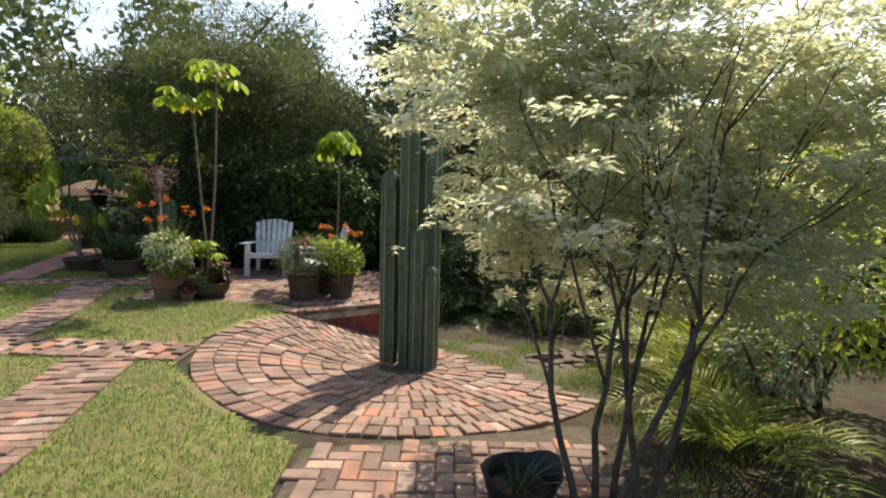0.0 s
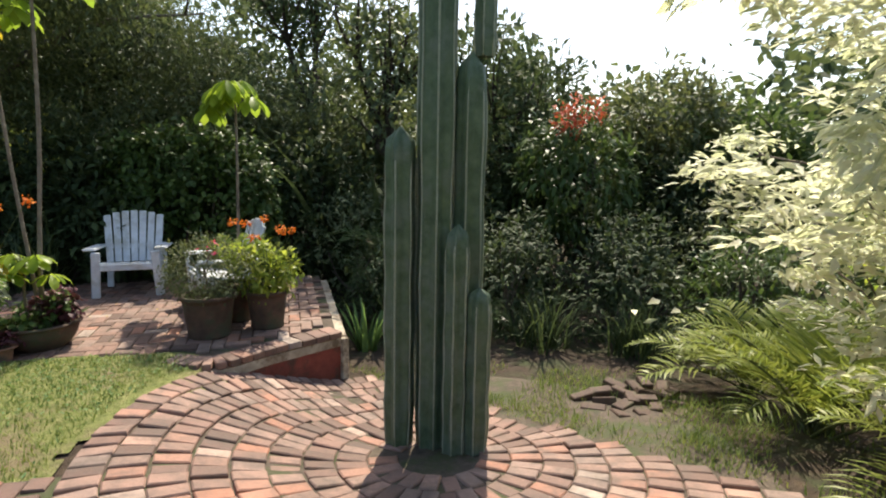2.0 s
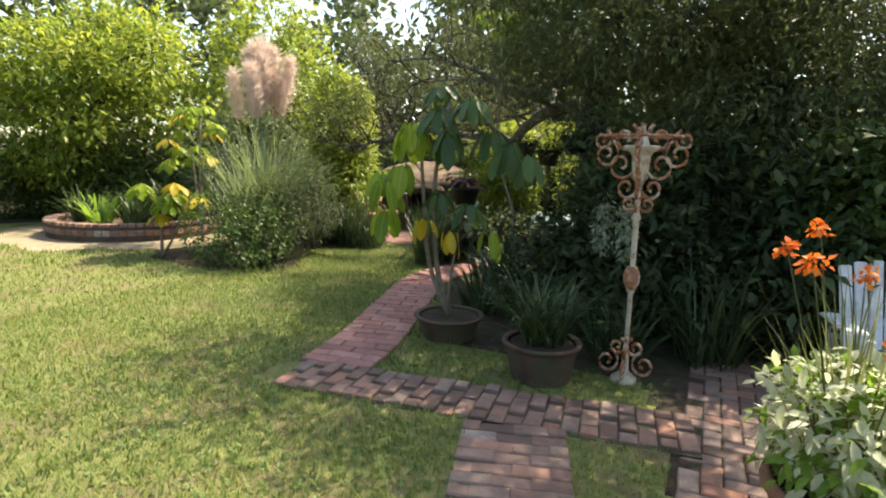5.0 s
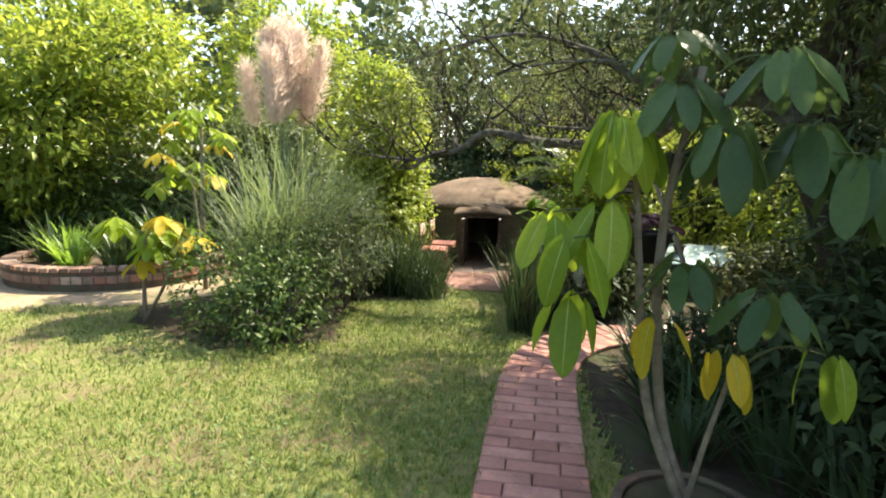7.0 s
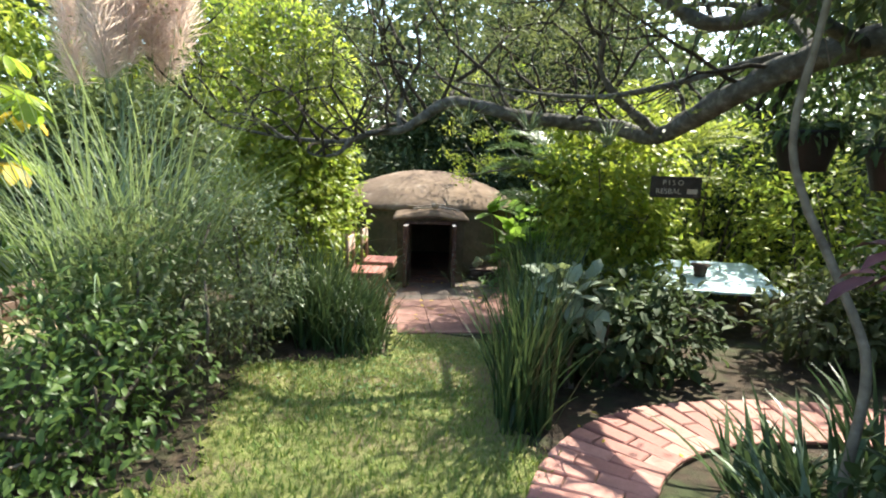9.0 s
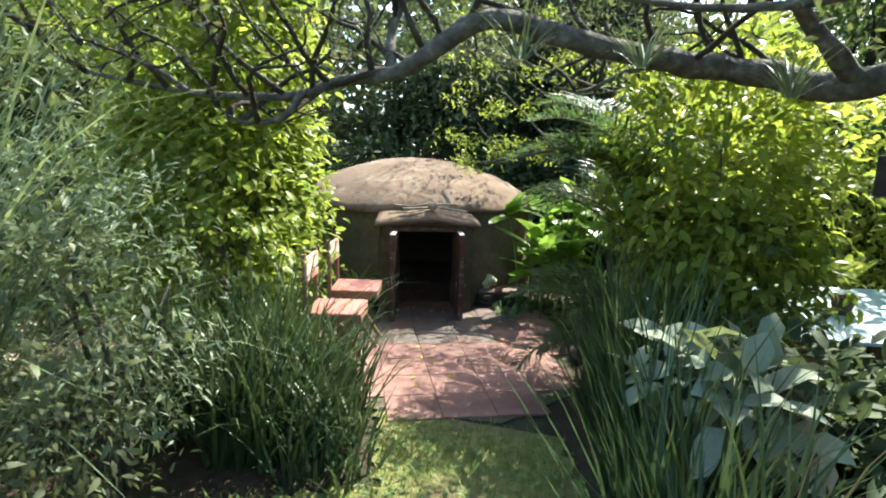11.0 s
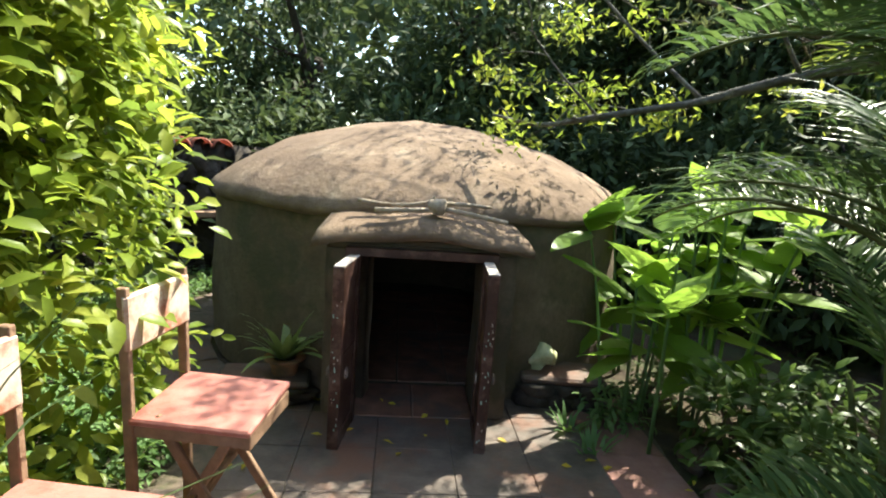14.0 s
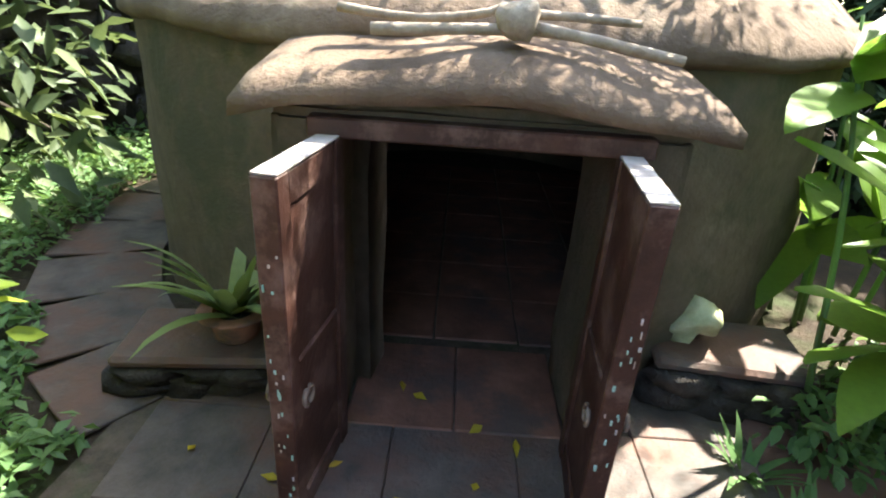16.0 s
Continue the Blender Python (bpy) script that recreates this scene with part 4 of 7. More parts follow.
def shrub(label, blobs, clusters, per, spread, L, W, mat, kind="small", stems=6, name="shrub", category="shrub", group="", **kw):
    """A bush: a few stems from the ground and a crown of many leaves."""
    b = blobs[0]
    base = (b[0], b[1], float(ground_z(b[0], b[1])))
    s = thing(name, label, category, *base, group=group)
    inv = np.array(base)
    for k in range(stems):
        q = blobs[k % len(blobs)]
        e = np.array(q[:3]) + rand_dirs(1)[0] * np.array(q[3:]) * 0.7
        p0 = np.array(base) + np.array([RNG.normal(0, 0.06), RNG.normal(0, 0.06), -0.02])
        m = (p0 + e) / 2 + RNG.normal(size=3) * 0.08
        tri_part("stem", *tube(smooth_line([tuple(p0 - inv), tuple(m - inv), tuple(e - inv)], 4), np.linspace(0.022, 0.006, 9), 6), "bark", s)
    V, F = crown(blobs, clusters, per, spread, L, W, kind, **kw)
    tri_part("crown", V - inv.astype(np.float32), F, mat, s)
    return s


def clump(name, label, category, x, y, n, radius, length, width, mat, z=None, **kw):
    z = float(ground_z(x, y)) - 0.01 if z is None else z
    c = thing(name, label, category, x, y, z)
    if n > 60:
        for k in range(10):
            a = k * 2.4
            r = radius * math.sqrt((k + 0.5) / 10)
            tri_part("tuft", *blades((r * math.cos(a), r * math.sin(a), 0), n // 10, radius * 0.3, length, width, **kw), mat, c)
        return c
    for _ in range(n):
        tri_part("blade", *blades((0, 0, 0), 1, radius, length, width, **kw), mat, c)
    return c


def feather_palm(label, x, y, fronds, length, leaflet, mat, z=None, height=0.0, spread=(0.5, 1.25), canes=4, pairs=26, width=0.022, aim=None):
    z = float(ground_z(x, y)) - 0.02 if z is None else z
    p = thing("feather_palm", label, "palm", x, y, z)
    if height:
        for k in range(canes):
            dx, dy = RNG.normal(0, 0.07, 2)
            line = [(dx, dy, 0), (dx * 1.5, dy * 1.5, height * 0.5), (dx * 2.2, dy * 2.2, height)]
            tri_part("cane", *tube(smooth_line(line, 4), np.linspace(0.015, 0.010, 9), 8), "olive", p, smooth=True)
    for k in range(fronds):
        a = RNG.uniform(0, 2 * math.pi) if aim is None else RNG.normal(*aim)
        st, lf = frond((RNG.normal(0, 0.05), RNG.normal(0, 0.05), height * RNG.uniform(0.75, 1.0)), a, RNG.uniform(*spread), length * RNG.uniform(0.75, 1.15), leaflet, pairs, RNG.uniform(0.9, 1.7), width)
        f = tri_part("frond", *lf, mat, p)
        tri_part("rachis", *st, "olive", f)
    return p


def tree(label, x, y, height, radius, blobs, clusters, per, spread, L, W, mat, bark="dark_bark", kind="small", lean=(0, 0), forks=4, name="tree", **kw):
    """A tapered trunk with limbs that reach into the crown."""
    z = float(ground_z(x, y)) - 0.05
    t = thing(name, label, "tree", x, y, z)
    top = (lean[0], lean[1], height)
    line = smooth_line([(0, 0, 0), (lean[0] * 0.3 + 0.05, lean[1] * 0.3, height * 0.45), top], 5)
    tri_part("trunk", *tube(line, np.linspace(radius, radius * 0.6, len(line)), 10, 0.06), bark, t, smooth=True)
    for k in range(forks):
        arms = []
        q = np.array(blobs[k % len(blobs)])
        e = q[:3] - np.array([x, y, z]) + rand_dirs(1)[0] * q[3:] * 0.4
        m = (np.array(top) + e) / 2 + RNG.normal(size=3) * 0.15
        pts = smooth_line([top, tuple(m), tuple(e)], 4)
        arms.append(tube(pts, np.linspace(radius * 0.5, radius * 0.12, len(pts)), 7, 0.05))
        for _ in range(4):
            f = e + rand_dirs(1)[0] * q[3:] * 0.85
            arms.append(tube(smooth_line([tuple(m), tuple((m + f) / 2 + RNG.normal(size=3) * 0.12), tuple(f)], 3), np.linspace(radius * 0.2, radius * 0.05, 7), 5))
        tri_part("limb", *join_tris(arms), bark, t)
    V, F = crown(blobs, clusters, per, spread, L, W, kind, **kw)
    tri_part("crown", V - np.array([x, y, z], dtype=np.float32), F, mat, t)
    return t


def above(V, F, k):
    """The leaves of the small tree that hang clear of the round paving."""
    C = V.reshape(-1, k, 3).mean(1)
    keep = C[:, 2] > np.where(C[:, 0] < -0.62, 1.2, np.where(C[:, 0] < -0.3, 0.95, 0.74)) - 0.12 * np.sin(C[:, 0] * 9)
    n = len(F) // len(keep)
    F = F.reshape(-1, n, 3)[0][None] + (np.arange(keep.sum()) * k)[:, None, None]
    return V.reshape(-1, k, 3)[keep].reshape(-1, 3), F.reshape(-1, 3)


# variegated small tree beside the entrance paving
def variegated_tree():
    x, y = 0.85, 2.75
    t = thing("variegated_tree", "multi-stemmed small tree with feathery cream and green leaves", "tree", x, y, 0)
    way = [(-0.85, -3.0), (-0.85, -2.83), (-1.11, -2.15), (-1.36, -1.55), (-1.69, -1.1), (-2.02, -0.58), (-2.5, -0.2)]
    tips = []
    for h in ((-0.35, 0.1, 1.6), (-0.1, 0.25, 1.7), (0.15, -0.05, 1.6), (0.5, 0.1, 1.4), (0.75, 0.3, 1.2), (0.3, 0.5, 1.5)):
        p, q = limbs((h[0] * 0.26 - 0.08, h[1] * 0.3 - 0.5, 0), (h[0], h[1] + 0.42, h[2]), 1.05, 0.02, 3, 0.55, 3, 0.12, 0.2)
        tri_part("stem", *p[0], "bark", t, smooth=True)
        kept = [b for b in p[1:] if b[0][:, 0].min() > -0.5]
        if kept:
            tri_part("branch", *join_tris(kept), "bark", t, smooth=True)
        tips += q
    T = np.array(tips)
    T = T[(T[:, 2] > 0.95) & (T[:, 0] > -1.15)]
    masses = [(-0.8, 0.35, 2.15, 0.45, 0.4, 0.45), (-0.45, 0.2, 2.45, 0.55, 0.45, 0.5), (0.1, 0.25, 2.55, 0.6, 0.5, 0.5), (0.4, 0.35, 1.9, 0.65, 0.55, 0.6), (1.0, 0.25, 1.75, 0.6, 0.55, 0.7), (1.5, 0.2, 2.1, 0.6, 0.5, 0.6), (-0.25, 0.25, 1.6, 0.55, 0.45, 0.45),
              (-0.55, 0.4, 1.35, 0.4, 0.3, 0.35), (0.45, 0.15, 1.3, 0.55, 0.5, 0.4), (0.95, 0.1, 1.2, 0.5, 0.45, 0.4), (0.05, 0.45, 1.05, 0.4, 0.25, 0.28), (-0.2, 0.5, 0.95, 0.3, 0.2, 0.2), (0.55, 0.55, 0.85, 0.35, 0.25, 0.3)]
    B = np.array(masses)
    n = 1100
    w = B[:, 3] * B[:, 4] * B[:, 5]
    pick = RNG.choice(len(B), n, p=w / w.sum())
    d = rand_dirs(n)
    C = B[pick, :3] + d * B[pick, 3:] * (RNG.uniform(0.25, 1.0, n) ** 0.5)[:, None]
    C = np.concatenate([C, T])
    # flat feathery sprays: leaves along a short twig, with gaps between sprays
    per = 56
    axis = unit(C * np.array([0.5, 0.5, 0]) + RNG.normal(size=C.shape) * np.array([0.8, 0.8, 0.2]) + np.array([-0.1, -0.2, -0.06]))
    side = unit(np.cross(axis, np.array([0, 0, 1.0])))
    u = RNG.uniform(-0.5, 0.5, (len(C), per, 1))
    v = RNG.normal(0, 0.34, (len(C), per, 1)) * (0.6 - np.abs(u) * 0.7)
    size = RNG.uniform(0.16, 0.30, (len(C), 1, 1))
    P = C[:, None] + axis[:, None] * u * size * 1.25 + side[:, None] * v * size + RNG.normal(size=(len(C), per, 3)) * 0.016
    D = axis[:, None] * 0.8 + side[:, None] * np.sign(v) * RNG.uniform(0.3, 1.1, v.shape) + RNG.normal(size=P.shape) * 0.3 + np.array([0, 0, -0.12])
    P, D = P.reshape(-1, 3), D.reshape(-1, 3)
    N = np.array([0, 0, 1.0]) + RNG.normal(size=P.shape) * 0.45
    s = RNG.uniform(0.6, 1.3, len(P))
    V, F = leaves(P, D, N, 0.054 * s, 0.019 * s)
    V, F = away(V, F, way, 0.72, 4)
    tri_part("crown", *above(V, F, 4), "varieg", t)
    return t


variegated_tree()


# ---- terrace things ----
def garden_chair(x, y, rz, label):
    """A moulded slat-back garden chair with broad arms and tapering plank legs."""
    c = thing("garden_chair", label, "chair", x, y, 0.0, rz, group="white garden chairs")
    c.scale = (1.12, 1.0, 1.0)
    for s in (-1, 1):
        part("front_leg", box_bm(0.075, 0.035, 0.50, 0.008, pose(s * 0.275, -0.27, 0, 4, s * -3, 0)), "white_plastic", c)
        part("rear_leg", box_bm(0.06, 0.035, 0.42, 0.008, pose(s * 0.25, 0.30, 0, -14, 0, 0)), "white_plastic", c)
        part("armrest", box_bm(0.115, 0.60, 0.026, 0.010, pose(s * 0.30, -0.02, 0.50, -3, 0, 0), 2), "white_plastic", c)
        part("side_rail", box_bm(0.03, 0.58, 0.08, 0.006, pose(s * 0.245, -0.0, 0.26, -9, 0, 0)), "white_plastic", c)
    for k in range(6):
        part("seat_slat", box_bm(0.50, 0.078, 0.02, 0.006, pose(0, -0.25 + 0.083 * k, 0.355 - 0.014 * k, -9, 0, 0)), "white_plastic", c)
    part("front_rail", box_bm(0.50, 0.022, 0.07, 0.006, pose(0, -0.295, 0.295)), "white_plastic", c)
    for k in range(7):
        u = (k - 3) / 3
        h = 0.60 - 0.05 * u * u
        m = pose(u * 0.215, 0.19 - 0.02 * u * u, 0.31, -17, u * 5, u * 6)
        part("back_slat", box_bm(0.066, 0.02, h, 0.007, m), "white_plastic", c)
    part("back_rail", box_bm(0.50, 0.022, 0.05, 0.006, pose(0, 0.255, 0.46, -17, 0, 0)), "white_plastic", c)
    return c


garden_chair(-2.84, 8.98, 4, "white slat-back plastic garden chair facing the lawn")
garden_chair(-1.78, 8.12, -72, "white slat-back plastic garden chair turned sideways")

pot("plant_pot", "large ribbed terracotta pot on the terrace edge", -3.5, 6.92, 0.0, 0.225, 0.42, lip=0.022, base=0.74, bands=1)
pot("plant_bowl", "wide low brown clay bowl", -3.08, 7.12, 0.0, 0.28, 0.2, "dark_clay", base=0.7, bulge=0.02)
pot("plant_pot", "tiny terracotta pot with a maroon succulent", -3.2, 6.78, 0.0, 0.085, 0.11)
pot("plant_pot", "large dark brown clay pot under a grey-green bush", -1.82, 7.12, 0.0, 0.21, 0.36, "dark_clay", base=0.8)
pot("plant_pot", "dark brown clay pot with lime-green leaves", -1.35, 7.28, 0.0, 0.175, 0.34, "dark_clay", base=0.8)
pot("plant_pot", "dark brown clay pot behind the bush", -1.62, 7.55, 0.0, 0.15, 0.36, "dark_clay", base=0.8)
pot("plant_pot", "wide dark clay pot of strap leaves", -4.95, 8.38, 0.0, 0.25, 0.27, "dark_clay", base=0.8)
pot("plant_bowl", "shallow clay bowl under an umbrella tree", -5.88, 8.86, 0.0, 0.27, 0.2, "dark_clay", base=0.75)


def potted(name, label, category, parts, x, y, z):
    p = thing(name, label, category, x, y, z)
    for n, shape, mat in parts:
        for V, F in (shape if isinstance(shape, list) else [shape]):
            tri_part(n, V, F, mat, p)
    return p


def flower_stalks(n, radius, h, heads_mat="orange", head=0.038, lean=0.25):
    st, hd = [], []
    for k in range(n):
        a = (k + RNG.uniform(-0.3, 0.3)) * 2 * math.pi / n
        e = np.array([math.cos(a) * radius * RNG.uniform(0.4, 2.0), math.sin(a) * radius * RNG.uniform(0.4, 2.0), h * RNG.uniform(0.75, 1.1)])
        b = e * np.array([0.25, 0.25, 0])
        st.append(tube(smooth_line([tuple(b), tuple((b + e) / 2 + [0, 0, 0.05]), tuple(e)], 3), np.linspace(0.004, 0.002, 7), 4))
        hd.append(crown([(*e, head, head, head * 0.7)], 10, 4, 0.009, 0.026, 0.022, shell=0.2))
    return st, hd


st, hd = flower_stalks(8, 0.27, 0.82)
potted("orange_flowers", "tall orange flowers with variegated leaves in the terracotta pot", "flowers", [
    ("leaves", crown([(0, 0, 0.22, 0.26, 0.26, 0.22), (0.12, -0.1, 0.1, 0.18, 0.18, 0.15)], 175, 8, 0.04, 0.065, 0.028, "oval"), "varieg"),
    ("green_leaves", crown([(0, 0, 0.2, 0.27, 0.27, 0.24), (0.1, -0.12, 0.08, 0.2, 0.18, 0.15)], 120, 8, 0.04, 0.065, 0.026, "oval"), "broad"),
    ("grass_tuft", [blades((0.05 * math.cos(k), 0.05 + 0.05 * math.sin(k), 0), 15, 0.08, 0.62, 0.010, 0.35, 0.82) for k in range(6)], "olive"),
    ("stalk", st, "olive"), ("flower_head", hd, "orange")], -3.5, 6.92, 0.40)
potted("bowl_plants", "mixed small green and brown leaves in the clay bowl", "plants", [
    ("leaves", crown([(0, 0, 0.06, 0.26, 0.26, 0.08), (0.15, 0, 0.12, 0.12, 0.12, 0.1)], 70, 7, 0.03, 0.06, 0.04, "oval"), "mid"),
    ("brown_leaves", crown([(0.14, 0.02, 0.13, 0.13, 0.12, 0.11)], 40, 7, 0.03, 0.06, 0.045, "oval"), "maroon")], -3.08, 7.12, 0.18)
potted("small_succulent", "maroon succulent rosette in a tiny pot", "plant", [
    ("leaves", crown([(0, 0, 0.05, 0.09, 0.09, 0.05)], 26, 5, 0.015, 0.06, 0.022, "long", lift=0.5), "maroon")], -3.2, 6.78, 0.10)
umbrella_tree("tall thin umbrella tree, two bare stems with lime leaves on top", -3.08, 7.12, 0.17,
              [([(0.02, 0, 0), (0.0, 0.0, 0.35), (-0.09, 0.05, 1.2), (-0.17, 0.05, 2.4)], 0.019), ([(0.05, 0.02, 0), (0.05, 0.0, 0.45), (0.11, 0.05, 1.5), (0.15, 0.05, 2.75)], 0.021)], "umbrella", 0.2, 0.085, 1, 10)
umbrella_tree("short umbrella tree seedling with lime and yellow leaves", -3.08, 7.12, 0.17, [([(-0.03, -0.05, 0), (-0.05, -0.06, 0.25), (-0.02, -0.06, 0.5)], 0.014)], "umbrella", 0.15, 0.075, 1, 7, 0.15)
umbrella_tree("thin umbrella tree with a round head of lime leaves", -1.72, 8.75, 0.0, [([(0, 0, 0), (0.04, 0, 0.9), (0.06, 0.02, 2.22)], 0.02)], "umbrella", 0.25, 0.11, 0, 11, 0.25, 1.2)


def hanging_whorl(c, n, L, W, flare):
    """Long leaflets hung in a ring from one stalk tip."""
    a = np.linspace(0, 2 * math.pi, n, endpoint=False) + RNG.uniform(0, 6)
    out = np.stack([np.cos(a), np.sin(a), np.zeros(n)], 1)
    D = out * flare * RNG.uniform(0.6, 1.3, (n, 1)) + np.array([0, 0, -1.0]) + RNG.normal(size=(n, 3)) * 0.1
    P = np.array(c) + out * 0.05 + np.array([0, 0, 0.01]) * RNG.normal(size=(n, 1))
    s = RNG.uniform(0.78, 1.12, n)
    return P, D, out + np.array([0, 0, 0.5]) + RNG.normal(size=(n, 3)) * 0.15, L * s, W * s


def bowl_umbrella_tree(x, y, z):
    t = thing("umbrella_tree", "umbrella tree in a bowl with hanging leaves coloured sunlit lime and shaded dark", "tree", x, y, z)
    tops = [[(0, 0, 0), (-0.16, -0.05, 0.45), (-0.22, -0.06, 1.0), (-0.27, -0.05, 1.6)], [(0.02, 0.02, 0), (-0.11, 0.0, 0.4), (-0.15, 0.0, 1.1), (-0.05, 0.04, 1.75)], [(0.0, -0.02, 0), (0.06, -0.1, 0.35), (0.14, -0.14, 0.72)]]
    for pts, r in zip(tops, (0.021, 0.024, 0.013)):
        line = smooth_line(pts, 6)
        tri_part("trunk", *tube(line, np.linspace(r, r * 0.6, len(line)), 10, 0.05), "pale_bark", t, smooth=True)
    # sunlit whorls take the lime leaf, shaded upper ones the darker copy
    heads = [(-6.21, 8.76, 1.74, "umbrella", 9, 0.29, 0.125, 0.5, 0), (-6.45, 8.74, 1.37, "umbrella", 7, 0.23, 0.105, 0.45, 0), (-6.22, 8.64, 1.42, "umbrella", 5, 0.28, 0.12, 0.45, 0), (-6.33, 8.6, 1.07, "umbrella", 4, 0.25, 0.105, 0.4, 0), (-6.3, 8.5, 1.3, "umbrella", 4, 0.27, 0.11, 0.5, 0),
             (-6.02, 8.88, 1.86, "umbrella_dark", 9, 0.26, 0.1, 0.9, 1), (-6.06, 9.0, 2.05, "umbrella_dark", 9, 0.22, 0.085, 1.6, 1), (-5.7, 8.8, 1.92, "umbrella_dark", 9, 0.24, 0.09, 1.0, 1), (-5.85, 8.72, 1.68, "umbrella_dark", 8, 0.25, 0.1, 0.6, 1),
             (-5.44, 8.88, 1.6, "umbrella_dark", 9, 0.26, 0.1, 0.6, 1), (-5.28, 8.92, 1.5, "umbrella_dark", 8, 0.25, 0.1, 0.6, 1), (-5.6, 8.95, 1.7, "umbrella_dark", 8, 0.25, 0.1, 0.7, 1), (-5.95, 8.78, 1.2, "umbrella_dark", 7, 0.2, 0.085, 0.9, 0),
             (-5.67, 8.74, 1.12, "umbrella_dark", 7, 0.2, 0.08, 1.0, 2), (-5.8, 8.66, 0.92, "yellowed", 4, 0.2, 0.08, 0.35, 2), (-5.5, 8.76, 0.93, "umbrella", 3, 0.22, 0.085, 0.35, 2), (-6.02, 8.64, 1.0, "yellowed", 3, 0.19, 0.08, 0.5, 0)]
    base = np.array([x, y, z])
    for hx, hy, hz, mat, n, L, W, flare, stem in heads:
        c = np.array([hx, hy, hz]) - base
        line = np.array(smooth_line(tops[stem], 6))
        k = int(np.argmin(np.abs(line[:, 2] - (c[2] - 0.1)) + 0.2 * np.linalg.norm(line - c, axis=1)))
        foot = line[k]
        tri_part("leaf_stalk", *tube(smooth_line([tuple(foot), tuple((foot + c) / 2 + np.array([0, 0, 0.06])), tuple(c)], 4), np.linspace(0.006, 0.0035, 9), 6), "olive", t, smooth=True)
        P, D, N, LL, WW = hanging_whorl(c, n, L, W, flare)
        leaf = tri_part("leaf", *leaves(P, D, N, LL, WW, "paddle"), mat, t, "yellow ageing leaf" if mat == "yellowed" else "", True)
        if mat != "umbrella_dark":
            tri_part("midrib", *leaves(P, D, N, LL, WW, "vein"), "vein", leaf)


bowl_umbrella_tree(-5.9, 8.88, 0.17)
st, hd = flower_stalks(7, 0.2, 0.62)
potted("bushy_pot_plant", "grey-green fine-leaved bush with a pink flower", "shrub", [
    ("leaves", crown([(0, 0, 0.22, 0.36, 0.34, 0.27)], 420, 9, 0.04, 0.034, 0.013), "olive"),
    ("twig", limbs((0, 0, 0), (0, 0, 1), 0.22, 0.014, 3, 0.9)[0], "bark"),
    ("pink_flowers", crown([(0.05, -0.2, 0.42, 0.12, 0.05, 0.1)], 4, 5, 0.012, 0.03, 0.025), "pink_flower")], -1.82, 7.12, 0.34)
potted("lime_pot_plant", "lime and olive leafy plant with orange flowers", "plants", [
    ("leaves", crown([(0, 0, 0.2, 0.27, 0.26, 0.22)], 120, 8, 0.04, 0.075, 0.03, "long"), "lime"),
    ("blades", blades((0, 0, 0), 40, 0.08, 0.5, 0.016, 0.7, 0.5), "strap"),
    ("stalk", st, "olive"), ("flower_head", hd, "orange")], -1.35, 7.28, 0.32)
potted("fern_pot_plant", "pale fern with upright fronds", "fern", [
    ("frond", [frond((0, 0, 0), a, 1.2, 0.55, 0.12, 16, 0.8, 0.025)[1] for a in np.linspace(0, 5.5, 9)], "lime")], -1.62, 7.55, 0.34)
clump("strap_plant", "dark green strap-leaved plant in its pot", "plant", -4.95, 8.38, 150, 0.12, 0.55, 0.018, "strap", z=0.24, arch=1.1, upright=0.55)


def ornament(x, y):
    """A rusty iron garden stake with scrolls round a cup at its head."""
    o = thing("iron_garden_ornament", "rusty cream-painted iron stake with a scrolled crown", "ornament", x, y, 0)
    o.scale = (1, 1, 1.13)
    tri_part("pole", *spun([(0.0, 0.0), (0.09, 0.0), (0.085, 0.03), (0.03, 0.07), (0.022, 0.15), (0.016, 0.2), (0.016, 0.55), (0.03, 0.57), (0.018, 0.6), (0.018, 0.98), (0.03, 1.0), (0.016, 1.03), (0.016, 1.2), (0.05, 1.26), (0.06, 1.36), (0.0, 1.37)], 14), "cream_iron", o, smooth=True)
    tri_part("knob", *spun([(0.0, 0.56), (0.03, 0.575), (0.052, 0.62), (0.055, 0.66), (0.035, 0.71), (0.0, 0.72)], 14), "rust_iron", o, smooth=True)

    def scroll(cx, cz, r, a, flip):
        pts = [(cx + flip * r * (1 - k / 26) * math.cos(a + k * 0.42), 0, cz + r * (1 - k / 26) * math.sin(a + k * 0.42)) for k in range(22)]
        return tube(pts, 0.0105, 6)

    for rz in (0, 90):
        for flip in (-1, 1):
            for cx, cz, r in ((0.12, 1.30, 0.10), (0.22, 1.36, 0.085), (0.1, 1.45, 0.085), (0.25, 1.44, 0.06), (0.08, 1.17, 0.075), (0.055, 1.08, 0.055), (0.12, 0.12, 0.08), (0.06, 0.22, 0.06)):
                V, F = scroll(flip * cx, cz, r, 2.0, flip)
                c, s = math.cos(radians(rz)), math.sin(radians(rz))
                V = np.stack([V[:, 0] * c - V[:, 1] * s, V[:, 0] * s + V[:, 1] * c, V[:, 2]], 1)
                tri_part("scroll", V, F, "rust_iron", o, smooth=True)
    ring = [(0.24 * math.cos(a), 0.24 * math.sin(a), 1.46) for a in np.linspace(0, 2 * math.pi, 25)]
    tri_part("hoop", *tube(ring, 0.009, 6), "rust_iron", o, smooth=True)
    tri_part("cup", *spun([(0.03, 1.30), (0.045, 1.33), (0.07, 1.37), (0.12, 1.40), (0.11, 1.41), (0.05, 1.40), (0.03, 1.46), (0.0, 1.48)], 16), "cream_iron", o, "cream scalloped cup", True)


ornament(-4.42, 8.58)

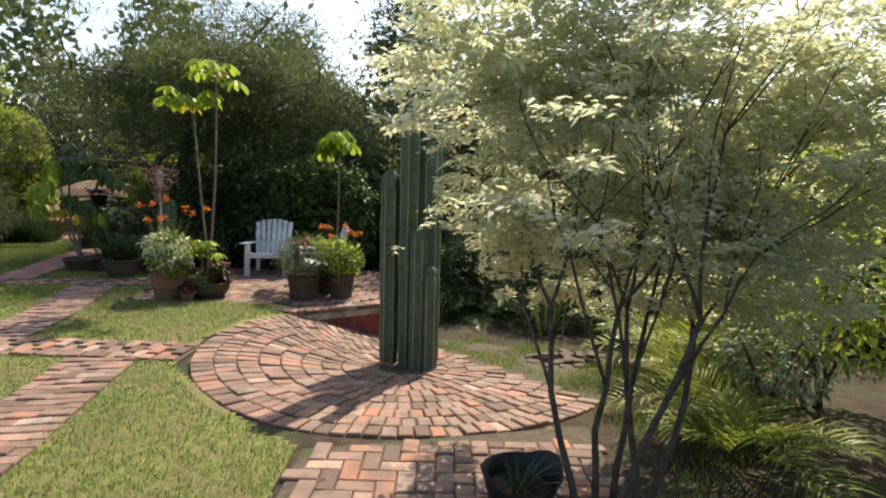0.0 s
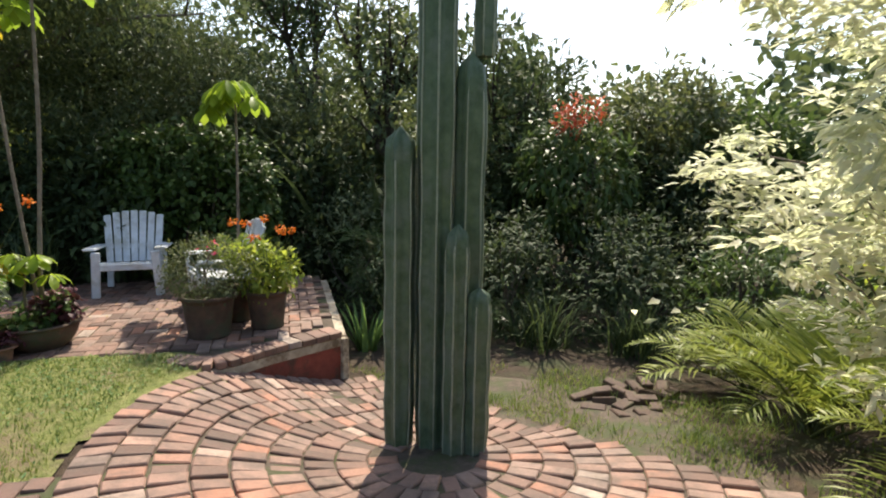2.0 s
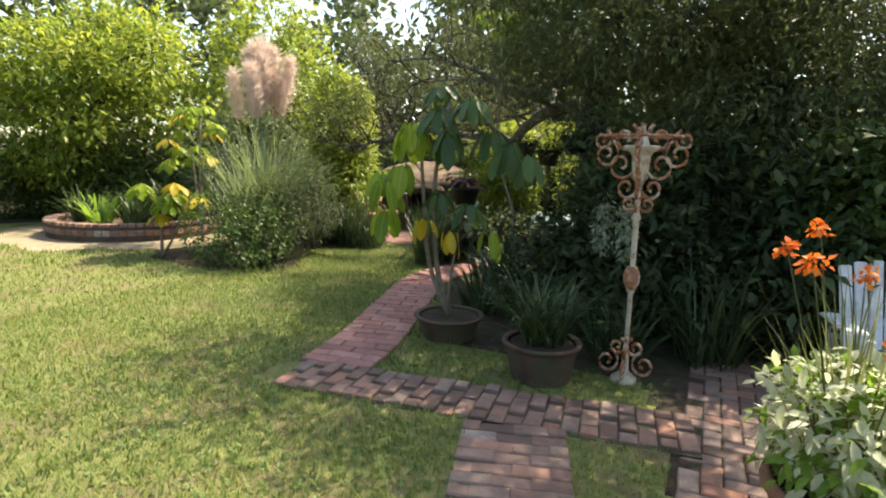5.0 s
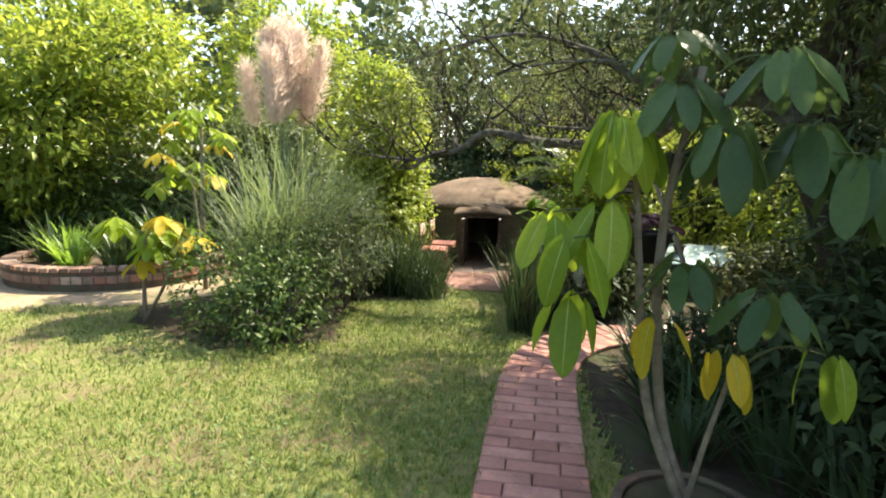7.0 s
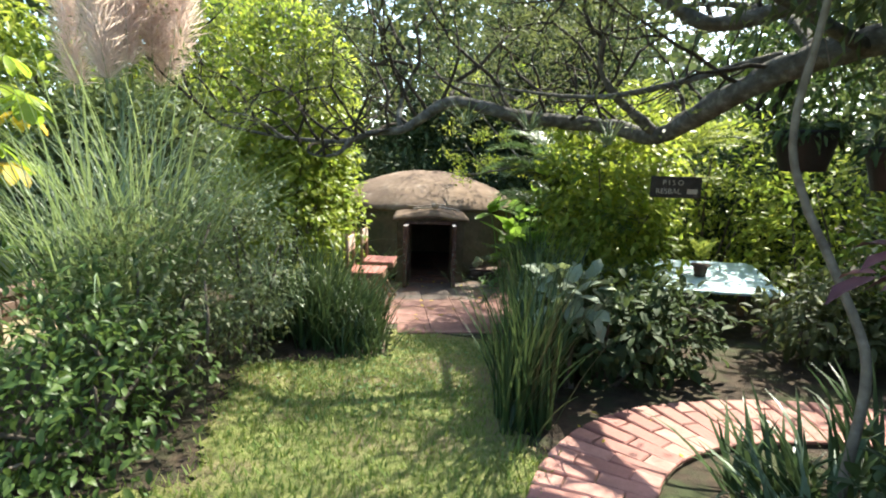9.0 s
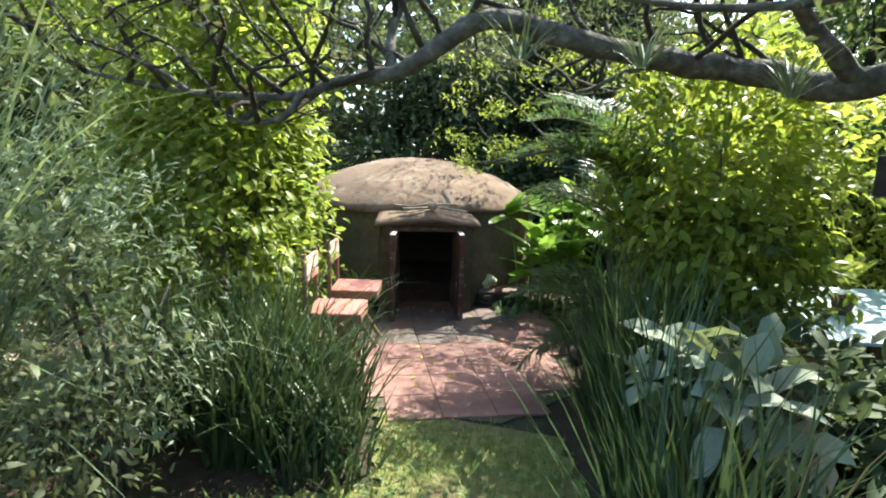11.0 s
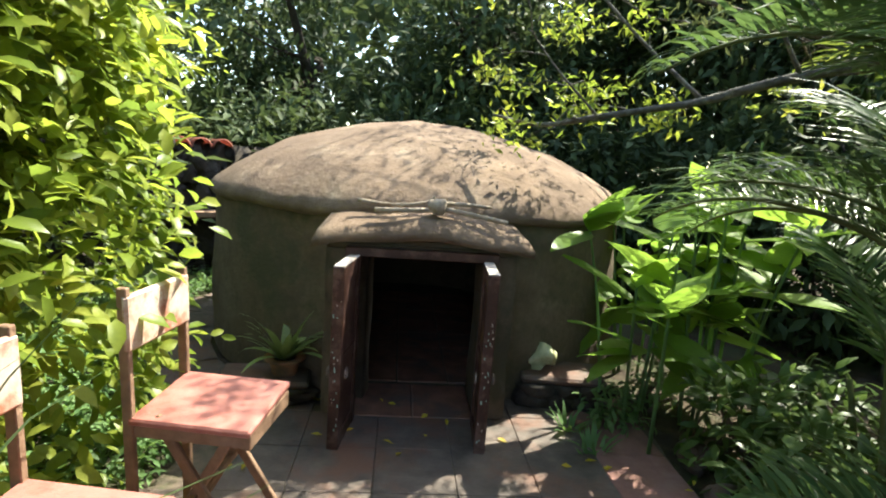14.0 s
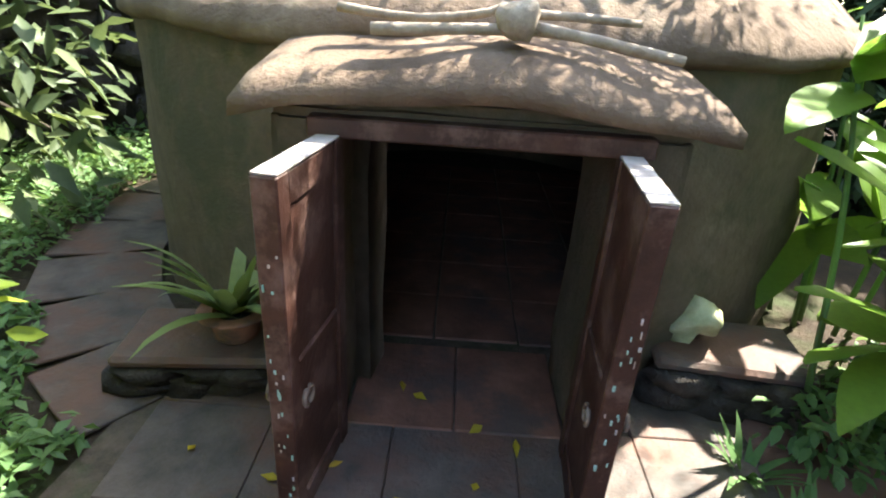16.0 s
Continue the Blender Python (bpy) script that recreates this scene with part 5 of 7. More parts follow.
# black nursery pot with a seedling beside the tree
def torn_pot(x, y):
    """A black sheet-plastic pot whose rim is torn down into flaps."""
    p = thing("torn_pot", "black plastic pot with a torn flapping rim beside the tree", "plant pot", x, y, 0)
    n = 40
    V, F = [], []
    for s, t in ((1.0, 0.0), (0.985, 0.0)):
        for j in range(n):
            a = 2 * math.pi * j / n
            h = 0.17 + 0.05 * max(0, math.sin(2 * a + 0.6)) - 0.07 * max(0, math.cos(a + 1.75)) ** 6
            for z, r in ((0.0, 0.15), (0.09, 0.17), (h, 0.2 + 0.1 * (h - 0.15))):
                V.append((r * s * math.cos(a), r * s * math.sin(a), z + (0.004 if s < 1 and z == 0 else 0)))
    for w in range(2):
        o = w * n * 3
        for j in range(n):
            k = (j + 1) % n
            for q in range(2):
                a, b, c, d = o + j * 3 + q, o + k * 3 + q, o + k * 3 + q + 1, o + j * 3 + q + 1
                F += [(a, b, c), (a, c, d)] if w == 0 else [(a, c, b), (a, d, c)]
    for j in range(n):
        k = (j + 1) % n
        a, b = j * 3 + 2, k * 3 + 2
        F += [(a, b, b + n * 3), (a, b + n * 3, a + n * 3)]
    tri_part("vessel", V, F, "black_plastic", p, smooth=True)
    tri_part("potting_soil", *spun([(0.168, 0.08), (0.1, 0.088), (0, 0.09)], 20), "soil", p)


torn_pot(0.42, 2.48)
clump("seedling", "small green strap seedling in the black pot", "plant", 0.4, 2.46, 14, 0.05, 0.2, 0.018, "strap", z=0.08, arch=0.8)

# ---- hedges and beds round the terrace ----
shrub("clipped dark green ivy hedge block behind the chairs", [(-2.35, 9.95, 0.95, 0.98, 0.38, 0.93), (-2.9, 9.95, 0.85, 0.5, 0.36, 0.95), (-1.8, 9.95, 0.85, 0.5, 0.36, 0.95)], 1100, 9, 0.06, 0.085, 0.055, "mid", "oval", name="hedge", category="hedge", shell=0.85, droop=0.6)
clump("agave", "grey-green agave rosette beside the chair", "agave", -2.05, 9.2, 36, 0.05, 0.6, 0.05, "agave", arch=0.12, upright=0.55)
clump("strap_plant", "upright broad-bladed plant by the wall", "plant", -0.38, 7.75, 30, 0.1, 0.5, 0.05, "cover", arch=0.45, upright=0.62)
feather_palm("low dark feather palm in the shade behind the wall", 0.75, 8.2, 12, 0.75, 0.26, "palm", spread=(0.3, 1.0), width=0.014)
feather_palm("dark feather palm arching over the hollow", 0.35, 9.2, 12, 1.1, 0.3, "palm", height=0.8, spread=(0.3, 1.1), width=0.014)
clump("strap_plant", "clump of dark strap leaves behind the terrace", "plant", -3.9, 9.3, 130, 0.2, 0.75, 0.02, "strap", arch=0.8, upright=0.6)
clump("strap_plant", "clump of dark strap leaves beside the iron stake", "plant", -4.55, 9.0, 120, 0.18, 0.5, 0.02, "strap", arch=0.9, upright=0.6)
# low dark planting behind the hollow
for x, y, s, m in ((0.2, 8.6, 0.8, "dark"), (1.4, 8.2, 0.85, "dark"), (2.6, 7.6, 0.9, "dark"), (3.4, 6.6, 0.9, "mid"), (-0.2, 9.9, 1.1, "pine"), (1.2, 9.6, 1.1, "dark"), (3.0, 9.2, 1.2, "pine"), (4.4, 8.0, 1.2, "olive"), (5.0, 6.4, 1.2, "mid")):
    shrub("dense shady shrub of narrow leaves", [(x, y, 0.35 * s - 0.3, 0.8 * s, 0.7 * s, 0.85 * s), (x + 0.3 * s, y + 0.3, 0.6 * s - 0.2, 0.5 * s, 0.5 * s, 0.7 * s)], 330, 8, 0.1, 0.11, 0.03, m, "long", group="shrubs behind the hollow")
for x, y, h in ((1.5, 7.4, 0.7), (2.3, 6.9, 0.7), (0.1, 8.1, 0.6)):
    clump("strap_plant", "clump of long dark grassy leaves in the shade", "plant", x, y, 120, 0.25, h, 0.018, "dark", arch=0.9, upright=0.6)
feather_palm("golden feather palm with arching yellow-green fronds", 2.15, 4.75, 20, 1.1, 0.34, "palm_gold", spread=(0.75, 1.45), width=0.015, pairs=30)
feather_palm("golden feather palm with pale tips in the sun", 2.5, 5.6, 13, 0.95, 0.32, "palm_gold", spread=(0.5, 1.3))
feather_palm("green feather palm at the foot of the variegated tree", 1.75, 3.0, 14, 0.7, 0.28, "palm_gold", spread=(0.4, 1.2), width=0.015)
feather_palm("green feather palm with lime leaflets", 2.0, 3.8, 14, 0.85, 0.3, "palm_gold", spread=(0.5, 1.3), width=0.015)
shrub("bright lime bush behind the variegated tree", [(3.0, 4.2, 1.1, 0.8, 0.8, 0.9)], 300, 9, 0.09, 0.09, 0.035, "lime", "long")
shrub("silver-leaved bush at the lawn edge", [(2.3, 3.6, 0.5, 0.35, 0.3, 0.4)], 120, 8, 0.05, 0.06, 0.03, "silver", "oval")
shrub("bush with drooping leaves and red blossom", [(3.0, 9.6, 1.3, 0.85, 0.8, 0.95)], 330, 9, 0.09, 0.17, 0.05, "mid", "long", droop=0.8)
b = tagged(tri_part("red_blossom", *crown([(2.95, 9.35, 2.28, 0.34, 0.28, 0.16), (2.65, 9.2, 2.08, 0.22, 0.2, 0.16)], 60, 8, 0.05, 0.07, 0.04), "red_flower"), "cluster of coral red blossom on the bush", "flowers", kind="stuff")
for x, y, h, a in ((0.3, 10.6, 1.5, 0.3), (0.9, 10.8, 1.7, 0.5), (-0.4, 10.9, 1.8, 0.2)):
    g = thing("giant_strelitzia", "tall clump of broad torn upright leaves", "plant", x, y, float(ground_z(x, y)) - 0.02)
    for k in range(18):
        tri_part("leaf", *blades((0, 0, 0), 1, 0.25, h * 1.2, 0.16, arch=0.6, upright=0.75), "dark", g)

# ---- along the far path and hut ----
shrub("loose wild bush with pale and purple-tinged leaves", [(-9.45, 10.35, 0.42, 0.62, 0.55, 0.5), (-9.3, 10.0, 0.3, 0.5, 0.42, 0.38), (-9.7, 10.8, 0.6, 0.5, 0.5, 0.55), (-9.9, 9.95, 0.5, 0.4, 0.35, 0.5)], 520, 8, 0.06, 0.06, 0.028, "mid", "oval", stems=12, shell=0.3)
shrub("olive twiggy bush beside the pampas", [(-9.6, 10.9, 0.75, 0.5, 0.45, 0.6), (-9.45, 11.4, 0.7, 0.42, 0.4, 0.62)], 360, 9, 0.06, 0.05, 0.018, "olive", "long", shell=0.3)
shrub("soft blue-green fine-leaved bush", [(-9.75, 11.9, 0.8, 0.45, 0.4, 0.75)], 300, 12, 0.06, 0.06, 0.010, "pampas", "long", shell=0.3)
pam = clump("pampas_grass", "huge clump of arching pampas grass blades", "grass", -10.4, 11.4, 620, 0.35, 1.9, 0.014, "pampas", arch=0.8, upright=0.72, segs=7)


def plume(x, y, z, h, lean):
    pts = [(0, 0, 0), (lean[0] * 0.4, lean[1] * 0.4, h * 0.5), (lean[0], lean[1], h)]
    line = np.array(smooth_line(pts, 8))
    p = thing("pampas_plume", "fluffy pinkish-cream pampas plume on a tall stalk", "plume", x, y, z, group="pampas plumes")
    tri_part("stalk", *tube(line, np.linspace(0.008, 0.003, len(line)), 5), "pampas", p)
    n = 1000
    t = RNG.uniform(0.0, 1, n)
    k = (0.72 + 0.28 * t) * (len(line) - 1)
    i0 = np.minimum(k.astype(int), len(line) - 2)
    P = line[i0] + (line[i0 + 1] - line[i0]) * (k - i0)[:, None]
    w = 0.10 * np.sin(math.pi * np.clip(t * 0.92 + 0.06, 0, 1)) ** 0.8
    o = rand_dirs(n) * np.array([1, 1, 0.3])
    P = P + o * (w * RNG.uniform(0.1, 1, n))[:, None]
    D = o * 0.45 + np.array([0, 0, 0.75]) + RNG.normal(size=(n, 3)) * 0.4
    tri_part("fluff", *leaves(P, D, rand_dirs(n), 0.17, 0.006, "long"), "plume", p)


for k in range(12):
    lean_r = 0.06 + 0.055 * k
    plume(-10.75 + RNG.normal(0, 0.12), 11.7 + RNG.normal(0, 0.12), 0.05, 3.2 - 0.8 * lean_r + RNG.normal(0, 0.08), (lean_r * math.cos(k * 2.4), lean_r * math.sin(k * 2.4)))

shrub("tall clipped hedge column with yellow-green sunlit leaves", [(-10.3, 13.2, 0.9, 0.55, 0.62, 1.0), (-10.32, 13.35, 2.0, 0.52, 0.62, 1.1), (-10.3, 13.85, 0.9, 0.42, 0.42, 1.0), (-10.35, 13.85, 1.9, 0.42, 0.42, 1.0)], 1700, 10, 0.07, 0.085, 0.042, "lime", "oval", name="hedge", category="hedge", stems=10, shell=0.7, droop=0.2)
for x, y, n, h in ((-9.35, 12.35, 190, 0.7), (-9.15, 12.55, 150, 0.62), (-9.55, 12.75, 200, 0.85), (-9.25, 12.95, 90, 0.55), (-9.75, 12.45, 150, 0.8), (-8.95, 12.3, 90, 0.4)):
    clump("strap_plant", "clump of dark green arching strap leaves by the lawn", "plant", x, y, n, 0.2, h, 0.016, "strap", arch=0.75, upright=0.68)
for x, y, n, h in ((-7.5, 11.55, 130, 0.85), (-7.55, 12.0, 150, 0.8), (-7.6, 12.6, 170, 0.9), (-7.7, 13.1, 150, 0.85)):
    clump("strap_plant", "upright clump of dark strap leaves beside the brick path", "plant", x, y, n, 0.15, h, 0.017, "strap", arch=0.4, upright=0.82)
shrub("dark leafy bush at the path corner", [(-7.1, 12.6, 0.3, 0.42, 0.4, 0.38), (-6.7, 12.85, 0.35, 0.35, 0.3, 0.4)], 190, 8, 0.06, 0.11, 0.05, "dark", "oval")
shrub("silver-green broad-leaved plant by the path", [(-7.38, 12.35, 0.6, 0.24, 0.22, 0.2)], 30, 5, 0.05, 0.17, 0.11, "silver", "oval", stems=3)
shrub("green hedge shrub with bright new leaves", [(-7.25, 13.85, 1.35, 0.62, 0.55, 0.8), (-7.15, 13.8, 0.9, 0.5, 0.45, 0.6)], 620, 10, 0.07, 0.09, 0.042, "lime", "oval", stems=8, shell=0.6)
feather_palm("green feather palm arching over the hut yard", -7.72, 14.3, 14, 1.1, 0.34, "palm", height=1.1, spread=(0.4, 1.3), pairs=40, width=0.014, aim=(0.6, 1.2))
feather_palm("tall feather palm with long fronds arching towards the hut", -7.6, 14.25, 8, 1.1, 0.34, "palm", height=1.25, spread=(0.6, 1.2), pairs=48, width=0.016, aim=(3.2, 0.5))
feather_palm("low green feather palm beside the hut yard", -7.6, 13.7, 13, 0.8, 0.3, "palm", height=0.4, spread=(0.2, 1.1), pairs=34, width=0.013)
feather_palm("tall golden feather palm behind the shrub", -6.9, 15.3, 12, 1.3, 0.4, "palm_gold", height=1.5, spread=(0.5, 1.3), pairs=30)
clump("strap_plant", "low grey-green bladed plant at the path side", "plant", -6.25, 11.2, 70, 0.2, 0.45, 0.03, "strap", arch=0.7, upright=0.5)
clump("strap_plant", "low bladed plant under the umbrella tree", "plant", -6.1, 10.5, 70, 0.2, 0.5, 0.03, "strap", arch=0.8, upright=0.5)


def canna(x, y, n, h, spread=0.13):
    c = thing("broad_leaved_plant", "stand of broad glossy light-green leaves with torn edges", "plant", x, y, 0)
    for k in range(n):
        dx, dy = RNG.normal(0, spread, 2)
        hh = h * RNG.uniform(0.65, 1.1)
        line = [(dx * 0.6, dy * 0.6, 0), (dx, dy, hh * 0.6), (dx * 1.4, dy * 1.4, hh)]
        tri_part("stalk", *tube(smooth_line(line, 3), np.linspace(0.010, 0.005, 7), 6), "cover", c)
        m = 6
        t = RNG.uniform(0.35, 1.0, m)
        P = np.array([[dx * (0.6 + 0.8 * q), dy * (0.6 + 0.8 * q), hh * q] for q in t])
        a = RNG.uniform(0, 2 * math.pi, m)
        D = np.stack([np.cos(a), np.sin(a), RNG.uniform(-0.3, 1.1, m)], 1)
        for q in range(m):
            tri_part("leaf", *leaves(P[q:q + 1], D[q:q + 1], np.array([[0, 0, 1.0]]) + RNG.normal(size=(1, 3)) * 0.25, RNG.uniform(0.28, 0.4), RNG.uniform(0.11, 0.16), "lance"), "broad", c, smooth=True)
    return c


canna(-8.48, 15.42, 4, 0.95)
canna(-8.38, 15.14, 1, 1.1, 0.03)
canna(-8.5, 16.1, 6, 1.25)
canna(-8.2, 15.6, 5, 1.05)
canna(-8.1, 15.95, 6, 1.4)

# ledges, pot, shell
def rubble_ledge(x, y, sx, sy, h, rz, label):
    l = thing("stone_ledge", label, "ledge", x, y, 0, rz)
    part("slab", box_bm(sx, sy, 0.035, 0.012, pose(0, 0, h - 0.035)), "slate", l)
    part("core", box_bm(sx - 0.05, sy - 0.05, h - 0.03, 0.01), "rubble", l)
    n = max(3, int(sx / 0.11))
    for r in range(2):
        for k in range(n):
            for yy in (-sy / 2 + 0.03, sy / 2 - 0.03):
                V, F = spun([(0, -0.5), (0.44, -0.47), (0.56, -0.1), (0.54, 0.3), (0.4, 0.47), (0, 0.5)], 7)
                V = wavy(V, 0.42, 1.7, k * 3.1 + r * 5.3 + yy * 9) * np.array([sx / n * RNG.uniform(0.95, 1.2), 0.10, (h - 0.03) / 2 * RNG.uniform(1.0, 1.15)]) + np.array([-sx / 2 + (k + 0.5 + 0.3 * (r - 0.5)) * sx / n, yy, (h - 0.035) * (0.27 + 0.46 * r)])
                tri_part("stone", V, F, "rubble", l, smooth=False)


rubble_ledge(-10.11, 14.8, 0.42, 0.26, 0.12, 32, "low rubble ledge under the aloe pot")
rubble_ledge(-8.83, 15.5, 0.42, 0.26, 0.17, 20, "low rubble ledge under the shell")
pot("plant_pot", "small terracotta pot of aloe on the ledge", -10.03, 14.84, 0.12, 0.075, 0.085)
potted("aloe", "spiky green aloe with browning tips", "aloe", [("leaf", [blades((0, 0, 0), 1, 0.02, 0.28, 0.042, 0.75, 0.3, 6) for _ in range(26)], "aloe")], -10.03, 14.84, 0.19)
sh_v, sh_f = spun([(0, 0), (0.05, 0.004), (0.07, 0.03), (0.066, 0.07), (0.045, 0.1), (0.02, 0.115), (0, 0.118)], 18)
tagged(tri_part("sea_shell", wavy(sh_v, 0.06, 14.0) * 0.85 + np.array([-8.93, 15.46, 0.185]), sh_f, "shell"), "pale yellow-green knobbly shell on the ledge", "shell")
clump("small_weed", "small bright green weed on the paving", "plant", -8.72, 15.2, 22, 0.03, 0.12, 0.022, "cover", arch=0.6)
clump("small_weed", "small bright green weed by the ledge", "plant", -8.6, 15.05, 22, 0.05, 0.12, 0.02, "cover", arch=0.6)


def folding_chair(x, y, rz, label):
    """A small wooden folding chair with a board back, red paint flaking to white."""
    c = thing("wooden_chair", label, "chair", x, y, 0.0, rz, group="old red chairs")
    c.scale = (0.95, 0.9, 0.98)
    part("seat", box_bm(0.36, 0.34, 0.022, 0.006, pose(0, 0, 0.44, 3, 0, 0)), "red_paint", c, "flat red painted seat board")
    for s in (-1, 1):
        part("apron", box_bm(0.34, 0.018, 0.045, 0.003, pose(0, s * 0.15, 0.395)), "old_wood", c)
        part("back_post", box_bm(0.03, 0.022, 0.82, 0.003, pose(-0.17, s * 0.155, 0, 0, -1.5, 0)), "old_wood", c)
        part("cross_leg", box_bm(0.03, 0.02, 0.54, 0.003, pose(0.18, s * 0.135, 0, 0, -33, 0)), "old_wood", c)
        part("cross_leg", box_bm(0.03, 0.02, 0.50, 0.003, pose(-0.13, s * 0.12, 0, 0, 30, 0)), "old_wood", c)
    part("front_apron", box_bm(0.018, 0.32, 0.05, 0.003, pose(0.17, 0, 0.392)), "old_wood", c)
    part("backrest", box_bm(0.02, 0.34, 0.16, 0.008, pose(-0.178, 0, 0.64, 0, -1.5, 0)), "white_paint", c, "white backrest board with flaking red paint")
    part("stretcher", box_bm(0.022, 0.30, 0.022, 0.003, pose(0.0, 0, 0.2)), "old_wood", c)
    return c


folding_chair(-9.60, 13.95, 17, "old red wooden folding chair near the hut door")
folding_chair(-9.44, 13.36, 17, "old red wooden folding chair among the leaves")

# stone wall with a beam and tile scraps behind the hut
sw = thing("stone_wall", "rubble stone wall with its shade put into the stone colour, wooden shelf beam", "wall", -12.3, 16.2, 0, 60, kind="structure")
part("core", box_bm(3.2, 0.3, 1.15, 0.01, pose(0, 0.1, 0)), "rubble", sw)
stones = []
for r in range(7):
    for k in range(20):
        V, F = spun([(0, -0.5), (0.36, -0.42), (0.5, 0.0), (0.38, 0.4), (0, 0.48)], 8)
        V = wavy(V, 0.5, 1.6, k * 2.3 + r * 7.7) * np.array([RNG.uniform(0.15, 0.26), 0.15, RNG.uniform(0.15, 0.23)]) + np.array([-1.55 + k * 0.163 + 0.08 * (r % 2), -0.07, 0.08 + r * 0.16])
        tri_part("stone", V, F, "rubble", sw)
part("shelf_beam", box_bm(0.9, 0.16, 0.05, 0.005, pose(0.55, -0.2, 0.55)), "old_wood", sw)
for k in range(7):
    V, F = spun([(0.075, -0.2), (0.085, -0.2), (0.075, 0.2), (0.065, 0.2)], 14)
    V = np.stack([V[:, 0] + k * 0.17 - 0.6, V[:, 2] + 0.05, np.abs(V[:, 1]) + 1.12], 1)
    tri_part("roof_tile", V, F, "roof_tile", sw, "red clay roof tile")
gx, gy = RNG.uniform(-13.0, -9.8, 42000), RNG.uniform(13.6, 17.4, 42000)
ok = (np.hypot(gx - HX, gy - HY) > 1.66 + 0.06 * np.sin(gx * 9)) & ~inside(HUT_YARD, gx, gy) & (gx < -9.95)
gx, gy = gx[ok], gy[ok]
P = np.stack([gx, gy, RNG.uniform(0.01, 0.11, len(gx)) + 0.03 * np.sin(gx * 5) * np.sin(gy * 4)], 1)
P[:, 2] = np.maximum(P[:, 2], 0.01)
tagged(tri_part("ground_cover", *leaves(P, rand_dirs(len(P)) * np.array([1, 1, 0.5]), np.array([0, 0, 1.0]) + RNG.normal(size=P.shape) * 0.35, RNG.uniform(0.03, 0.065, len(P)), RNG.uniform(0.014, 0.028, len(P))), "cover"), "dense leafy green ground cover beside the hut", "ground cover", kind="stuff")

# blue roof sheet of a low shed past the palms
shed = thing("low_shed", "low shed with a pale blue sheet roof past the plants", "shed", -6.3, 14.45, 0, 10)
part("roof", box_bm(1.15, 0.95, 0.025, 0.005, pose(0, 0, 0.46, 8, 0, 0)), "blue_roof", shed, "pale blue roof sheet")
for sx in (-0.5, 0.5):
    for sy in (-0.4, 0.4):
        part("post", box_bm(0.06, 0.06, 0.455 + sy * 0.14, 0.004, pose(sx, sy, 0)), "old_wood", shed)

apron = bmesh.new()
rings = [[apron.verts.new((-13.6 + r * math.cos(k * math.pi / 30), 11.6 + r * math.sin(k * math.pi / 30), 0.002)) for k in range(60)] for r in (1.4, 2.4)]
for k in range(60):
    apron.faces.new((rings[0][k], rings[1][k], rings[1][(k + 1) % 60], rings[0][(k + 1) % 60]))
tagged(part("path_earth", apron, "sand"), "bare sandy earth path round the raised bed", "path", kind="structure")

pot("plant_pot", "small dark pot of fern on the blue shed roof", -6.35, 14.4, 0.475, 0.07, 0.12, "dark_clay")
potted("small_fern", "upright yellow-green fern in the pot on the roof", "fern", [("frond", [frond((0, 0, 0), a, 1.25, 0.3, 0.08, 12, 0.6, 0.02)[1] for a in np.linspace(0, 5.5, 8)], "palm_gold")], -6.35, 14.4, 0.58)

# round raised brick bed on the far lawn
bed = thing("round_flower_bed", "low round brick bed of mixed green plants", "flower bed", -13.6, 11.6, 0)
tri_part("kerb", *spun([(1.45, 0.0), (1.45, 0.26), (1.43, 0.28), (1.3, 0.28), (1.3, 0.2), (0.0, 0.22)], 48), "dark_clay", bed, "dark brick kerb ring")
for k in range(9):
    a = k * 0.7
    clump("strap_plant", "leafy green plant in the round bed", "plant", -13.6 + 0.85 * math.cos(a), 11.6 + 0.85 * math.sin(a), 50, 0.2, RNG.uniform(0.5, 0.9), 0.05, "broad" if k % 2 else "strap", z=0.22, arch=0.8, upright=0.6)
umbrella_tree("umbrella tree with lime and yellow leaves on the lawn edge", -10.9, 10.0, 0, [([(0, 0, 0), (0.02, 0, 0.4), (0.0, 0.05, 0.85)], 0.025), ([(0, 0, 0), (0.2, 0.1, 0.4), (0.3, 0.15, 0.75)], 0.02)], "umbrella", 0.24, 0.1, 3, 9, 0.32)
umbrella_tree("taller umbrella tree behind the pampas", -11.6, 11.3, 0, [([(0, 0, 0), (0.02, 0, 1.0), (0.0, 0.05, 2.0)], 0.03), ([(0, 0, 0), (-0.2, 0.1, 0.8), (-0.35, 0.15, 1.5)], 0.02)], "umbrella", 0.24, 0.1, 2, 11, 0.36)

# pale young stem at the path side
umbrella_tree("tall thin pale sapling beside the brick path", -6.28, 11.0, 0, [([(0.12, -0.1, 0), (0.16, -0.06, 0.32), (0.21, 0.02, 0.75), (0.11, 0.1, 1.06), (-0.04, 0.16, 1.4), (-0.1, 0.16, 1.67), (-0.05, 0.1, 2.15), (0.02, 0.05, 3.0)], 0.022)], "umbrella", 0.2, 0.09, 0, 7, 0.25, 0.6)

